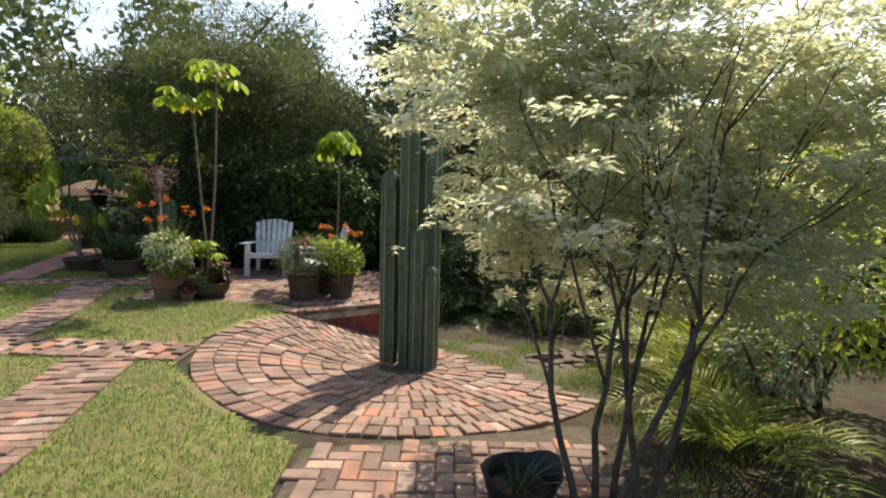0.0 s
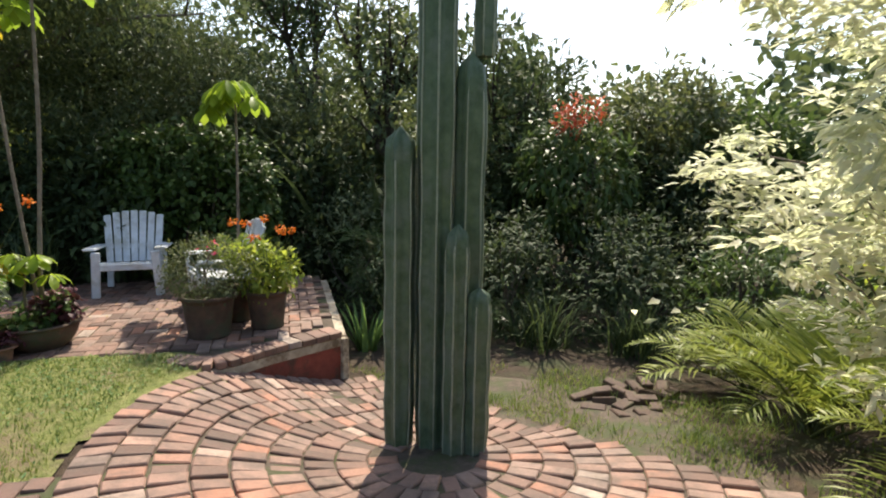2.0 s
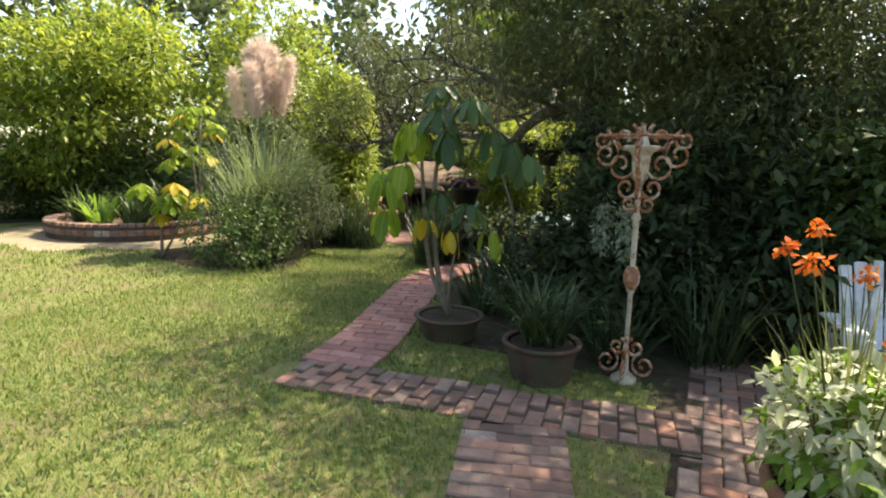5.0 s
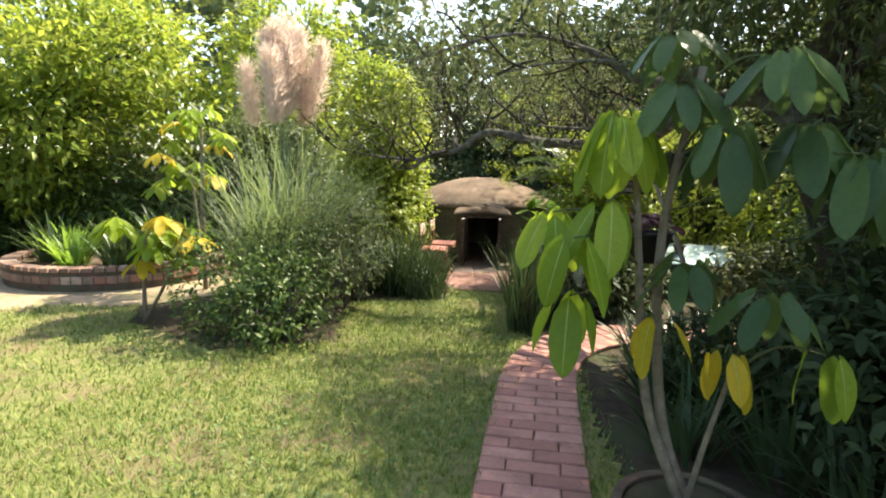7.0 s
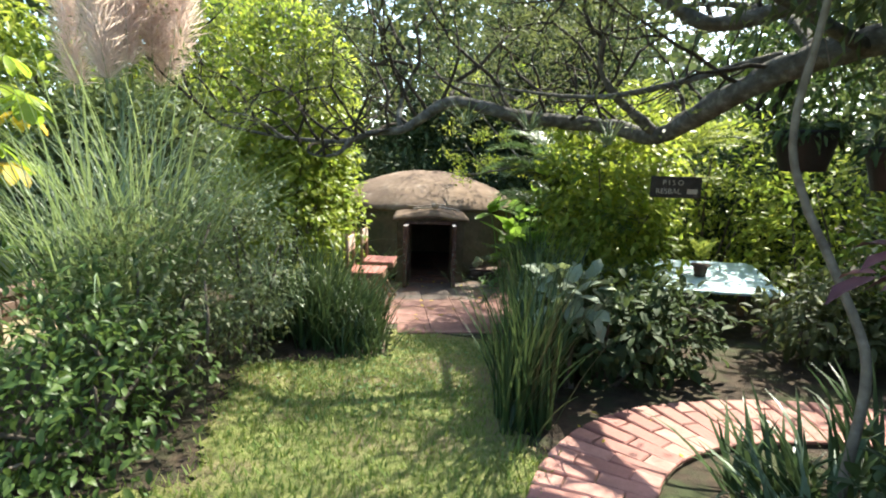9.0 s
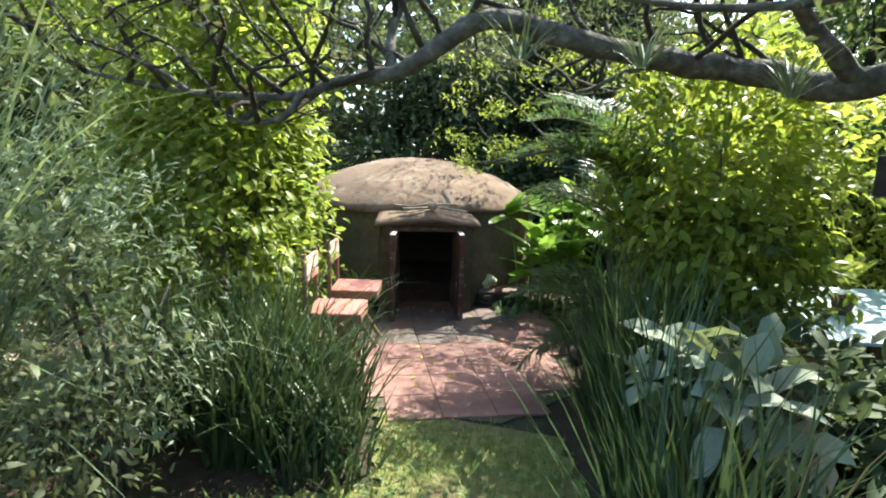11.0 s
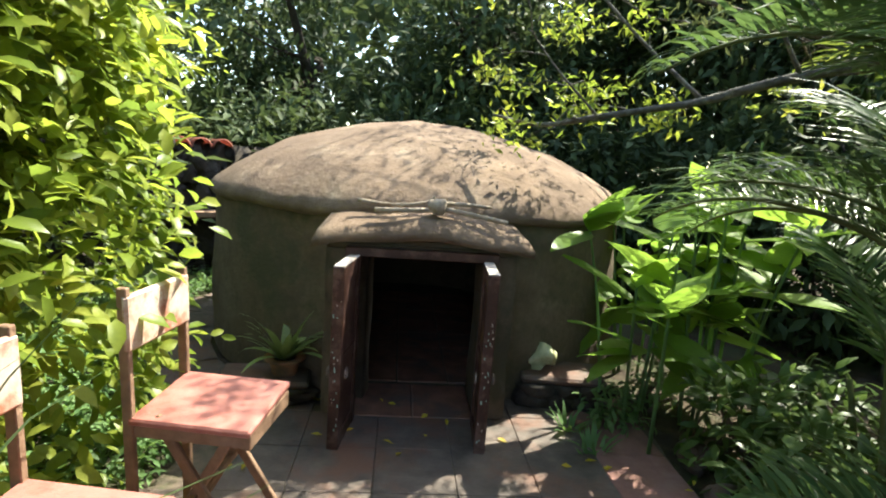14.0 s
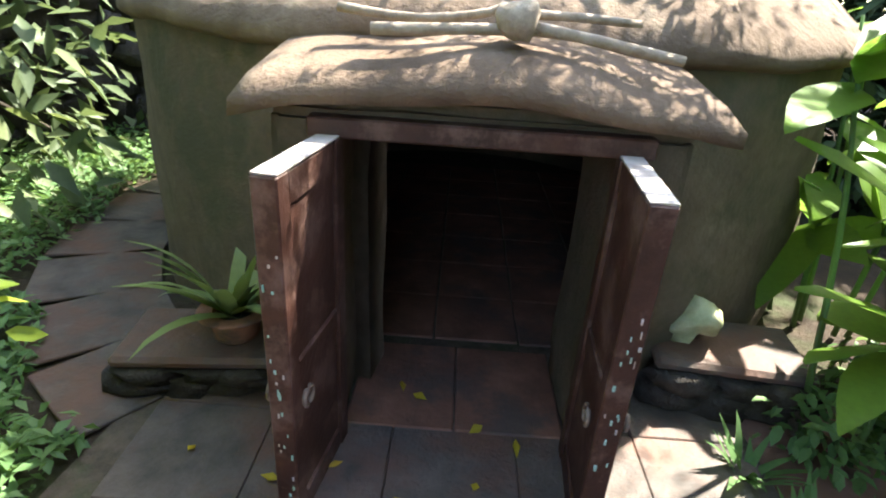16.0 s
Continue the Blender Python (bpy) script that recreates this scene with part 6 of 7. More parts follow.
# ---- the great dark tree over the terrace and path ----
def great_tree():
    x, y = -4.9, 11.2
    t = thing("great_tree", "large dark rough-barked tree with crooked spreading limbs", "tree", x, y, -0.05)
    tri_part("trunk", *tube(smooth_line([(0, 0, 0), (-0.1, 0.0, 0.8), (-0.35, 0.1, 1.7), (-0.3, 0.1, 2.6), (0.0, 0.2, 3.8)], 5), np.linspace(0.2, 0.12, 21), 12, 0.07), "dark_bark", t, smooth=True)
    arms = [
        ([(-0.35, 0.1, 1.75), (-0.75, 0.75, 2.2), (-1.15, 1.1, 2.2), (-1.55, 1.4, 2.03), (-1.96, 1.9, 1.8), (-2.32, 2.06, 1.88), (-2.64, 1.9, 1.9), (-3.05, 1.62, 1.94), (-3.45, 1.45, 2.02), (-3.68, 1.4, 1.9), (-3.86, 1.38, 1.8), (-4.15, 1.45, 1.78), (-4.4, 1.4, 1.71), (-5.0, 1.45, 1.74), (-5.6, 1.4, 1.84)], 0.095),
        ([(-3.86, 1.38, 1.8), (-3.92, 1.5, 2.0), (-3.82, 1.5, 2.3), (-4.0, 1.4, 2.6)], 0.03), ([(-4.3, 1.38, 1.73), (-4.4, 1.36, 1.61), (-4.62, 1.36, 1.59), (-4.82, 1.4, 1.68)], 0.022),
        ([(-5.0, 1.45, 1.74), (-5.2, 1.3, 1.9), (-5.5, 1.1, 1.95)], 0.018), ([(-2.64, 1.9, 1.9), (-2.85, 2.5, 1.98), (-3.2, 2.9, 1.9), (-3.5, 3.1, 2.05)], 0.03),
        ([(-1.96, 1.9, 1.8), (-2.25, 1.7, 2.05), (-2.4, 1.6, 2.3), (-2.3, 1.4, 2.7)], 0.045), ([(-1.3, 1.3, 2.25), (-2.3, 1.6, 2.06), (-3.1, 1.5, 2.12), (-3.9, 1.3, 2.25)], 0.028),
        ([(-1.0, 0.9, 2.2), (-1.7, 0.6, 2.5), (-2.5, 0.7, 2.6), (-3.1, 0.4, 2.45)], 0.035), ([(-1.15, 1.1, 2.2), (-1.3, 1.7, 2.6), (-1.9, 2.2, 2.8), (-2.7, 2.6, 2.65)], 0.04),
        ([(-0.3, 0.1, 2.4), (-1.0, 1.0, 2.55), (-1.7, 1.3, 2.45), (-2.2, 1.2, 2.75), (-3.0, 0.9, 2.95), (-4.2, 0.8, 2.75)], 0.075),
        ([(-0.3, 0.1, 2.3), (0.6, -0.5, 2.8), (1.6, -0.9, 3.2), (2.8, -0.9, 3.4)], 0.08),
        ([(-0.2, 0.1, 2.9), (-0.5, -0.9, 3.3), (-0.6, -1.9, 3.3), (-1.0, -2.6, 3.2)], 0.07),
        ([(0.0, 0.2, 3.6), (-0.8, 0.9, 4.3), (-1.8, 1.5, 4.9)], 0.07), ([(0.0, 0.2, 3.6), (0.8, 0.6, 4.4), (1.5, 0.6, 5.2)], 0.07)]
    twig = []
    tips = []
    for pts, r in arms:
        line = smooth_line(pts, 5)
        tri_part("limb", *tube(line, r * (0.12 + 0.88 * np.linspace(1, 0, len(line)) ** 1.1), 9, 0.1), "limb_bark", t, smooth=True)
        for q in line[6::2]:
            p, e = limbs(q, (RNG.normal(-0.3, 0.7), RNG.normal(0.1, 0.7), RNG.uniform(0.25, 0.9)), RNG.uniform(0.35, 0.7), 0.016, 2, 0.8, 2, 0.12, 0.45)
            twig += p
            tips += e
    tagged(tri_part("twig", *join_tris(twig), "dark_bark", t), kind="stuff")
    T = np.array(tips)
    T = T[T[:, 2] > 1.85]
    per = 17
    P = np.repeat(T, per, axis=0) + RNG.normal(size=(len(T) * per, 3)) * np.array([0.16, 0.16, 0.1])
    s = RNG.uniform(0.6, 1.2, len(P))
    tri_part("limb_leaves", *leaves(P, RNG.normal(size=P.shape), rand_dirs(len(P)) + np.array([0, 0, 1.0]), 0.06 * s, 0.02 * s), "olive", t)
    V, F = crown([(0.2, 0.6, 3.4, 2.2, 1.2, 0.9), (-1.2, 1.2, 3.9, 1.1, 0.9, 0.6), (1.9, 0.2, 3.2, 1.7, 1.0, 0.9), (0.2, 1.4, 4.6, 2.2, 1.2, 0.9), (0.6, 0.9, 2.2, 1.5, 0.7, 0.9), (-0.2, -0.9, 2.75, 1.3, 0.6, 0.45), (1.2, -0.5, 2.2, 1.5, 0.5, 0.7), (0.2, -0.7, 1.7, 0.9, 0.4, 0.7), (2.6, 0.0, 2.4, 1.2, 0.7, 0.9), (-1.1, 0.2, 2.6, 0.8, 0.5, 0.4), (0.5, -1.3, 3.5, 1.8, 0.8, 0.45), (-1.0, -1.2, 3.35, 1.2, 0.7, 0.35), (1.0, -1.5, 3.25, 1.5, 0.8, 0.4), (1.3, -1.7, 3.5, 1.2, 0.7, 0.4)], 4100, 16, 0.13, 0.10, 0.026, "small", shell=0.2)
    tri_part("crown", V, F, "pine", t)


great_tree()

# hanging pots and small sign under the great tree
for x, y, z in ((-6.2, 11.75, 1.5), (-5.85, 11.6, 1.42), (-5.3, 10.6, 1.55)):
    h = thing("hanging_pot", "black hanging pot with trailing leaves on wires", "hanging pot", x, y, z)
    tri_part("vessel", *spun([(0, 0), (0.1, 0), (0.145, 0.19), (0.155, 0.195), (0.14, 0.18), (0, 0.16)], 20), "black_plastic", h, smooth=True)
    for a in (0, 2.1, 4.2):
        tri_part("wire", *tube([(0.145 * math.cos(a), 0.145 * math.sin(a), 0.19), (0, 0, 0.75)], 0.0025, 4), "iron", h)
    tri_part("leaves", *crown([(0, 0, 0.2, 0.16, 0.16, 0.08)], 34, 6, 0.03, 0.08, 0.025, droop=0.9), "dark", h)
h = thing("hanging_pot", "dark hanging pot of maroon leaves over the path side", "hanging pot", -6.24, 9.95, 1.02)
tri_part("vessel", *spun([(0, 0), (0.1, 0), (0.15, 0.17), (0.155, 0.17), (0.14, 0.15), (0, 0.14)], 20), "black_plastic", h, smooth=True)
tri_part("wire", *tube([(0, 0, 0.14), (0.0, 0.02, 2.1)], 0.003, 4), "iron", h)
for k in range(14):
    tri_part("leaf", *whorl((RNG.normal(0, 0.08), RNG.normal(0, 0.08), 0.2 + RNG.uniform(0, 0.12)), 5, 0.13, 0.06, 0.3, 0.5, "oval"), "maroon", h)
for x, y in ((-4.55, 9.2), (-4.75, 9.3)):
    tagged(tri_part("trailing_succulent", *crown([(x, y, 0.98, 0.06, 0.06, 0.22)], 60, 7, 0.02, 0.05, 0.022, droop=1.2), "silver"), "pale trailing succulent hanging from a branch", "plant")

# planting past the brick path and round the great tree
for x, y, h, m in ((-6.05, 11.05, 0.55, "strap"), (-5.75, 11.5, 0.6, "strap"), (-6.2, 10.7, 0.45, "agave"), (-5.8, 10.3, 0.6, "strap"), (-5.5, 9.7, 0.6, "strap"), (-5.15, 9.35, 0.55, "strap"), (-5.95, 9.75, 0.5, "strap")):
    clump("strap_plant", "shaded bladed plant under the great tree", "plant", x, y, 48, 0.18, h, 0.03, m, arch=0.7, upright=0.55)
for x, y, z, r, m, n in ((-5.2, 14.9, 0.9, 0.7, "lime", 260), (-4.6, 13.6, 0.8, 0.7, "mid", 260), (-5.5, 13.5, 0.4, 0.45, "olive", 150), (-5.1, 9.85, 0.6, 0.5, "dark", 200), (-4.4, 9.75, 0.7, 0.5, "dark", 200), (-5.7, 10.6, 0.35, 0.4, "dark", 130), (-6.1, 15.9, 1.2, 0.8, "lime", 280), (-3.6, 10.2, 0.7, 0.55, "dark", 220), (-3.7, 9.75, 0.4, 0.4, "dark", 140)):
    shrub("leafy bush under the tall trees", [(x, y, z, r, r * 0.9, z * 0.9), (x + 0.2, y + 0.15, z * 0.7, r * 0.7, r * 0.7, z * 0.7)], n, 9, 0.09, 0.10, 0.042, m, "oval", stems=4)
for x, y, z in ((-7.75, 12.62, 1.76), (-8.2, 12.5, 1.78), (-7.2, 12.75, 1.66)):
    c = thing("air_plant", "grey-green air plant tuft growing on the limb", "plant", x, y, z)
    tri_part("tuft", *blades((0, 0, 0), 30, 0.03, 0.22, 0.008, arch=0.8, upright=0.35), "agave", c)

# the higher leaf masses are added to throw dappled shade on yard and dome
tree("thin fine-leaved tree over the hut, high leaf masses added to cast dapples", -7.0, 16.9, 1.9, 0.05, [(-8.3, 15.95, 2.05, 0.6, 0.4, 0.16), (-7.8, 16.4, 2.6, 0.9, 0.7, 0.35), (-8.9, 16.5, 2.75, 0.9, 0.7, 0.3), (-9.9, 17.4, 2.9, 0.9, 0.6, 0.35), (-7.9, 15.9, 3.1, 0.8, 0.7, 0.3), (-8.5, 16.2, 3.3, 0.8, 0.6, 0.3), (-9.2, 16.9, 3.2, 0.9, 0.6, 0.3)], 210, 16, 0.09, 0.06, 0.018, "olive", "bark", shell=0.1, forks=5)


def fine_branch(x, y, z):
    """A thin lichened branch with side twigs and small pale leaves."""
    t = thing("fine_leaved_tree", "slender tree with a lichened branch and small pale leaves", "tree", x, y, z)
    o = np.array([x, y, z])
    main = [(-6.9, 15.4, 0.0), (-6.95, 15.4, 1.2), (-7.3, 15.5, 1.75), (-8.0, 15.45, 1.62), (-8.35, 15.5, 1.52), (-8.77, 15.35, 1.42), (-9.05, 15.45, 1.38), (-9.3, 15.5, 1.42)]
    line = np.array(smooth_line([tuple(np.array(p) - o) for p in main], 6))
    tri_part("trunk", *tube(line, np.linspace(0.035, 0.006, len(line)), 8, 0.08), "limb_bark", t, smooth=True)
    tips = []
    arms = [([(-8.35, 15.5, 1.52), (-8.7, 15.6, 1.85), (-9.0, 15.6, 2.2), (-9.1, 15.7, 2.6)], 0.011), ([(-8.77, 15.35, 1.42), (-8.95, 15.3, 1.6), (-9.1, 15.3, 1.78)], 0.007), ([(-8.0, 15.45, 1.62), (-8.2, 15.3, 1.9), (-8.45, 15.2, 2.15)], 0.01),
            ([(-7.6, 15.5, 1.72), (-7.9, 15.7, 2.2), (-8.5, 15.9, 2.6)], 0.014)]
    for pts, r in arms:
        a = np.array(smooth_line([tuple(np.array(p) - o) for p in pts], 5))
        tri_part("branch", *tube(a, np.linspace(r, 0.003, len(a)), 6, 0.08), "limb_bark", t, smooth=True)
        for q in a[3::2]:
            p, e = limbs(tuple(q), (RNG.normal(-0.4, 0.6), RNG.normal(0, 0.6), RNG.uniform(-0.1, 0.8)), RNG.uniform(0.14, 0.28), 0.004, 1, 0.8, 2, 0.1, 0.5)
            tri_part("twig", *join_tris(p), "limb_bark", t)
            tips += e
    for q in line[22::3]:
        p, e = limbs(tuple(q), (RNG.normal(-0.4, 0.6), RNG.normal(0, 0.6), RNG.uniform(0.0, 0.8)), RNG.uniform(0.14, 0.26), 0.004, 1, 0.8, 2, 0.1, 0.5)
        tri_part("twig", *join_tris(p), "limb_bark", t)
        tips += e
    C = np.array(tips)
    per = 16
    P = np.repeat(C, per, axis=0) + RNG.normal(size=(len(C) * per, 3)) * np.array([0.06, 0.06, 0.04])
    s = RNG.uniform(0.6, 1.3, len(P))
    tri_part("crown", *leaves(P, RNG.normal(size=P.shape), rand_dirs(len(P)) + np.array([0, 0, 1.0]), 0.05 * s, 0.02 * s), "lime", t)


fine_branch(-6.9, 15.4, 0.0)
feather_palm("green feather palm at the edge of the hut yard", -7.6, 14.95, 12, 0.9, 0.32, "palm", height=0.5, spread=(0.4, 1.3), pairs=36, width=0.014, aim=(0.2, 0.7))
for x, y in ((-7.85, 14.75), (-8.0, 15.15), (-7.75, 15.4)):
    shrub("small dark leafy plant at the yard edge", [(x, y, 0.2, 0.26, 0.24, 0.24)], 70, 7, 0.05, 0.09, 0.035, "mid", "long", stems=3)
for x, y in ((-8.56, 15.36), (-8.38, 15.75)):
    shrub("low bright leafy weed beside the ledge", [(x, y, 0.09, 0.1, 0.1, 0.1)], 34, 7, 0.04, 0.05, 0.024, "cover", "oval", stems=3)
for x, y, r in ((-8.02, 14.55, 0.1), (-8.12, 14.85, 0.08), (-8.2, 15.15, 0.09), (-7.98, 14.2, 0.07)):
    V, F = spun([(0, -0.5), (0.4, -0.4), (0.55, 0.0), (0.4, 0.35), (0, 0.45)], 10)
    tagged(tri_part("rock", wavy(V, 0.25, 2.0, x * 9) * r * 1.6 + np.array([x, y, r * 0.6]), F, "stone"), "rough grey edging rock beside the yard", "rock")

# little board hung under the fork of the limb
board = thing("hanging_sign", "small weathered wooden sign with pale letters under the limb", "sign", -6.72, 12.78, 1.3, 10)
part("board", box_bm(0.34, 0.018, 0.15, 0.004), "dark_bark", board)
for dx in (-0.13, 0.13):
    tri_part("cord", *tube([(dx, 0, 0.14), (dx * 0.5 - 0.04, 0.0, 0.27)], 0.003, 4), "stick", board)


def lettering(text, size, x, z):
    cu = bpy.data.curves.new("lettering", "FONT")
    cu.body, cu.size, cu.extrude, cu.align_x = text, size, 0.001, "CENTER"
    ob = new("lettering", cu)
    dg = bpy.context.evaluated_depsgraph_get()
    me = bpy.data.meshes.new_from_object(ob.evaluated_get(dg))
    bpy.data.objects.remove(ob)
    o = new("lettering", me)
    me.materials.append(M["plaster_cream"])
    o.parent = board
    o.matrix_basis = pose(x, -0.0105, z, 90, 0, 0)


lettering("P I S O", 0.05, -0.02, 0.09)
lettering("RESBAL", 0.052, -0.05, 0.028)
part("letter_bar", box_bm(0.07, 0.002, 0.034, 0, pose(0.11, -0.0105, 0.03)), "plaster_cream", board)

# fallen leaves on yard and paths
n = 90
x = np.concatenate([RNG.uniform(-9.9, -8.2, 55), RNG.uniform(-7.2, -6.4, 20), RNG.uniform(-3.6, -1.2, 15)])
y = np.concatenate([RNG.uniform(13.3, 15.0, 55), RNG.uniform(10.0, 12.2, 20), RNG.uniform(6.9, 8.6, 15)])
P = np.stack([x, y, np.full(n, 0.024)], 1)
D = rand_dirs(n) * np.array([1, 1, 0.1])
tagged(tri_part("fallen_leaves", *leaves(P, D, np.array([0, 0, 1.0]) + RNG.normal(size=(n, 3)) * 0.2, RNG.uniform(0.025, 0.06, n), RNG.uniform(0.012, 0.028, n), "small"), "yellowed"), "scattered fallen yellow leaves on the paving", "leaves", kind="stuff")

# ---- backdrop of trees ----
def bush_tree(label, x, y, h, r, mat, n, L=0.17, W=0.065, kind="small", base=0.2):
    blobs = []
    for k in range(5):
        a = RNG.uniform(0, 6.28)
        blobs.append((x + math.cos(a) * r * 0.45, y + math.sin(a) * r * 0.45, h * RNG.uniform(base + 0.1, 0.85), r * RNG.uniform(0.55, 0.8), r * RNG.uniform(0.55, 0.8), h * RNG.uniform(0.16, 0.26)))
    return tree(label, x, y, h * 0.45, 0.05 + 0.02 * h, blobs, n, 13, 0.17, L, W, mat, kind=kind, shell=0.35, forks=5)


for x, y, h, r, m, n, lab in (
        (-3.2, 13.0, 5.4, 1.9, "dark", 750, "dark leafy tree behind the hedge"),
        (-1.2, 12.6, 3.2, 1.5, "pine", 560, "grey-green tree behind the terrace"), (-0.6, 15.2, 6.5, 1.8, "dark", 700, "tall dark tree in the distance"),
        (0.5, 11.2, 4.6, 1.0, "pine", 170, "thin tall tree with a sparse crown"), (1.2, 13.2, 3.3, 1.4, "pine", 520, "low tree with grey-green leaves"), (2.8, 12.0, 3.9, 1.5, "dark", 520, "low dark tree behind the hollow"),
        (4.8, 11.0, 3.4, 1.5, "olive", 520, "low olive-green tree at the garden edge"), (6.4, 9.2, 2.6, 1.6, "mid", 520, "low leafy tree at the garden edge"),
        (7.2, 6.6, 2.7, 1.6, "olive", 520, "low olive tree at the garden edge"), (7.0, 3.6, 3.0, 1.7, "lime", 520, "sunlit lime-green tree at the garden side"),
        (6.2, 0.5, 4.2, 1.9, "mid", 520, "leafy tree at the garden side"),
        (-12.6, 14.4, 4.4, 1.6, "pine", 560, "dark tree behind the pampas"), (-14.2, 14.6, 5.0, 2.2, "lime", 1000, "sunlit green tree beyond the lawn"),
        (-16.6, 12.6, 5.2, 2.2, "lime", 1000, "green tree beyond the round bed"), (-18.2, 9.0, 5.2, 2.3, "dark", 600, "dark tree beyond the lawn"),
        (-19.0, 4.5, 5.0, 2.3, "mid", 500, "green tree at the lawn side"), (-17.5, 0.0, 5.0, 2.3, "dark", 400, "dark tree at the lawn side"),
        (-13.2, 19.4, 4.8, 1.8, "dark", 700, "dark leafy tree behind the hut"), (-11.2, 20.0, 4.7, 1.7, "dark", 900, "dark leafy tree behind the hut"),
        (-9.2, 20.2, 4.7, 1.7, "dark", 900, "dark leafy tree behind the hut"), (-7.2, 19.8, 4.5, 1.6, "dark", 700, "dark leafy tree behind the hut"), (-5.4, 18.6, 4.2, 1.6, "mid", 600, "green tree behind the palms"),
        (-4.2, 16.6, 4.6, 1.8, "olive", 500, "olive tree past the shed"), (-9.6, 24.0, 6.5, 2.6, "dark", 600, "tall dark tree far behind the hut"),
        (-12.0, -6.5, 5.0, 2.2, "dark", 300, "dark tree behind the lawn"), (-5.0, -7.5, 5.0, 2.2, "mid", 300, "green tree behind the lawn"), (2.5, -6.5, 4.5, 2.0, "dark", 300, "dark tree behind the entrance")):
    bush_tree(lab, x, y, h, r, m, n, base=0.05)
for x0, y0, x1, y1, n, m in ((-10.8, 18.9, -4.6, 16.8, 8, "dark"), (-15.5, 16.0, -11.0, 18.0, 6, "dark"), (-18.0, 11.5, -13.5, 13.8, 6, "mid"), (-5.0, 10.7, -3.6, 10.4, 3, "dark"), (-4.0, 10.6, 0.0, 11.4, 5, "dark"), (1.0, 11.2, 6.0, 9.0, 6, "dark"), (6.0, 8.0, 6.5, 2.0, 5, "mid")):
    for k in range(n):
        t = (k + 0.5) / n
        x, y = x0 + (x1 - x0) * t + RNG.normal(0, 0.2), y0 + (y1 - y0) * t + RNG.normal(0, 0.2)
        shrub("dense leafy shrub in the shade of the trees", [(x, y, 0.5, 0.75, 0.6, 0.75), (x + 0.2, y, 1.1, 0.6, 0.5, 0.6)], 300, 10, 0.12, 0.15, 0.06, m, "small", group="understorey shrubs", stems=4)


# far woods that close the view all round
pts = []
for k in range(6500):
    a = RNG.uniform(0, 2 * math.pi)
    d = RNG.uniform(17, 26)
    top = 3.2 + 7.0 * (0.5 + 0.5 * math.cos(a - 2.3)) ** 1.6 + 0.8 * math.sin(a * 7)
    pts.append((-5 + d * math.cos(a), 8 + d * math.sin(a), RNG.uniform(0, 1) ** 0.8 * top * (0.8 + 0.25 * math.sin(a * 23))))
P = np.repeat(np.array(pts), 14, axis=0) + RNG.normal(size=(6500 * 14, 3)) * np.array([0.5, 0.5, 0.35])
tagged(tri_part("far_woods", *leaves(P, RNG.normal(size=P.shape), rand_dirs(len(P)) + np.array([0, 0, 0.8]), 0.42, 0.26), "pine"), "belt of distant green trees round the garden", "woods", kind="stuff")


# ---- paving: one brick mesh, laid piece by piece ----
def brick_mesh(name, l, w, h, mat, seed):
    bm = bmesh.new()
    r = random.Random(seed)
    c = 0.007
    low = [bm.verts.new((sx * l / 2 + r.uniform(-0.003, 0.003), sy * w / 2 + r.uniform(-0.003, 0.003), -0.03)) for sx, sy in ((-1, -1), (1, -1), (1, 1), (-1, 1))]
    mid = [bm.verts.new((v.co.x, v.co.y, h - c)) for v in low]
    top = [bm.verts.new((v.co.x * (1 - 2 * c / l), v.co.y * (1 - 2 * c / w), h + r.uniform(-0.0015, 0.0015))) for v in low]
    for a, b in ((low, mid), (mid, top)):
        for k in range(4):
            bm.faces.new((a[k], a[(k + 1) % 4], b[(k + 1) % 4], b[k]))
    bm.faces.new(top)
    me = bpy.data.meshes.new(name)
    bm.to_mesh(me)
    bm.free()
    me.materials.append(M[mat])
    return me


def lay(parent, places, meshes, limit=300, name="brick", lift=0.0, uneven=1.0):
    """Lays pieces at (x, y, turn, scale): the first as objects, the rest joined into one."""
    rest = []
    for k, (x, y, a, s) in enumerate(places):
        z = float(ground_z(x, y)) + lift + RNG.normal(0, 0.0035) * uneven
        gx = float(ground_z(x + 0.05, y) - ground_z(x - 0.05, y)) / 0.1
        gy = float(ground_z(x, y + 0.05) - ground_z(x, y - 0.05)) / 0.1
        m = Matrix.Translation((x, y, z)) @ Euler((math.atan(gy) + RNG.normal(0, 0.012) * uneven, -math.atan(gx) + RNG.normal(0, 0.012) * uneven, 0)).to_matrix().to_4x4() @ pose(0, 0, 0, 0, 0, math.degrees(a) + RNG.normal(0, 1.0) * uneven) @ Matrix.Diagonal((s, 1, 1, 1))
        me = meshes[k % len(meshes)]
        if k < limit:
            ob = new(name, me)
            ob.parent = parent
            ob.matrix_basis = m
        else:
            rest.append((me, m))
    if rest:
        bm = bmesh.new()
        V, F = [], []
        for me, m in rest:
            o = len(V)
            V += [tuple(m @ v.co) for v in me.vertices]
            F += [[o + i for i in p.vertices] for p in me.polygons]
        bm.free()
        far = bpy.data.meshes.new("more_bricks")
        far.from_pydata(V, [], F)
        far.materials.append(meshes[0].materials[0])
        ob = new("more_bricks", far)
        ob.parent = parent
        tagged(ob, kind="stuff")


BRICKS = [brick_mesh("brick", 0.196, 0.096, 0.022, "brick", k) for k in range(4)]
PINKS = [brick_mesh("pink_brick", 0.228, 0.112, 0.022, "brick_pink", k) for k in range(3)]
CHUNKS = [brick_mesh("fan_brick", 0.176, 0.093, 0.026, "brick", 10 + k) for k in range(5)]


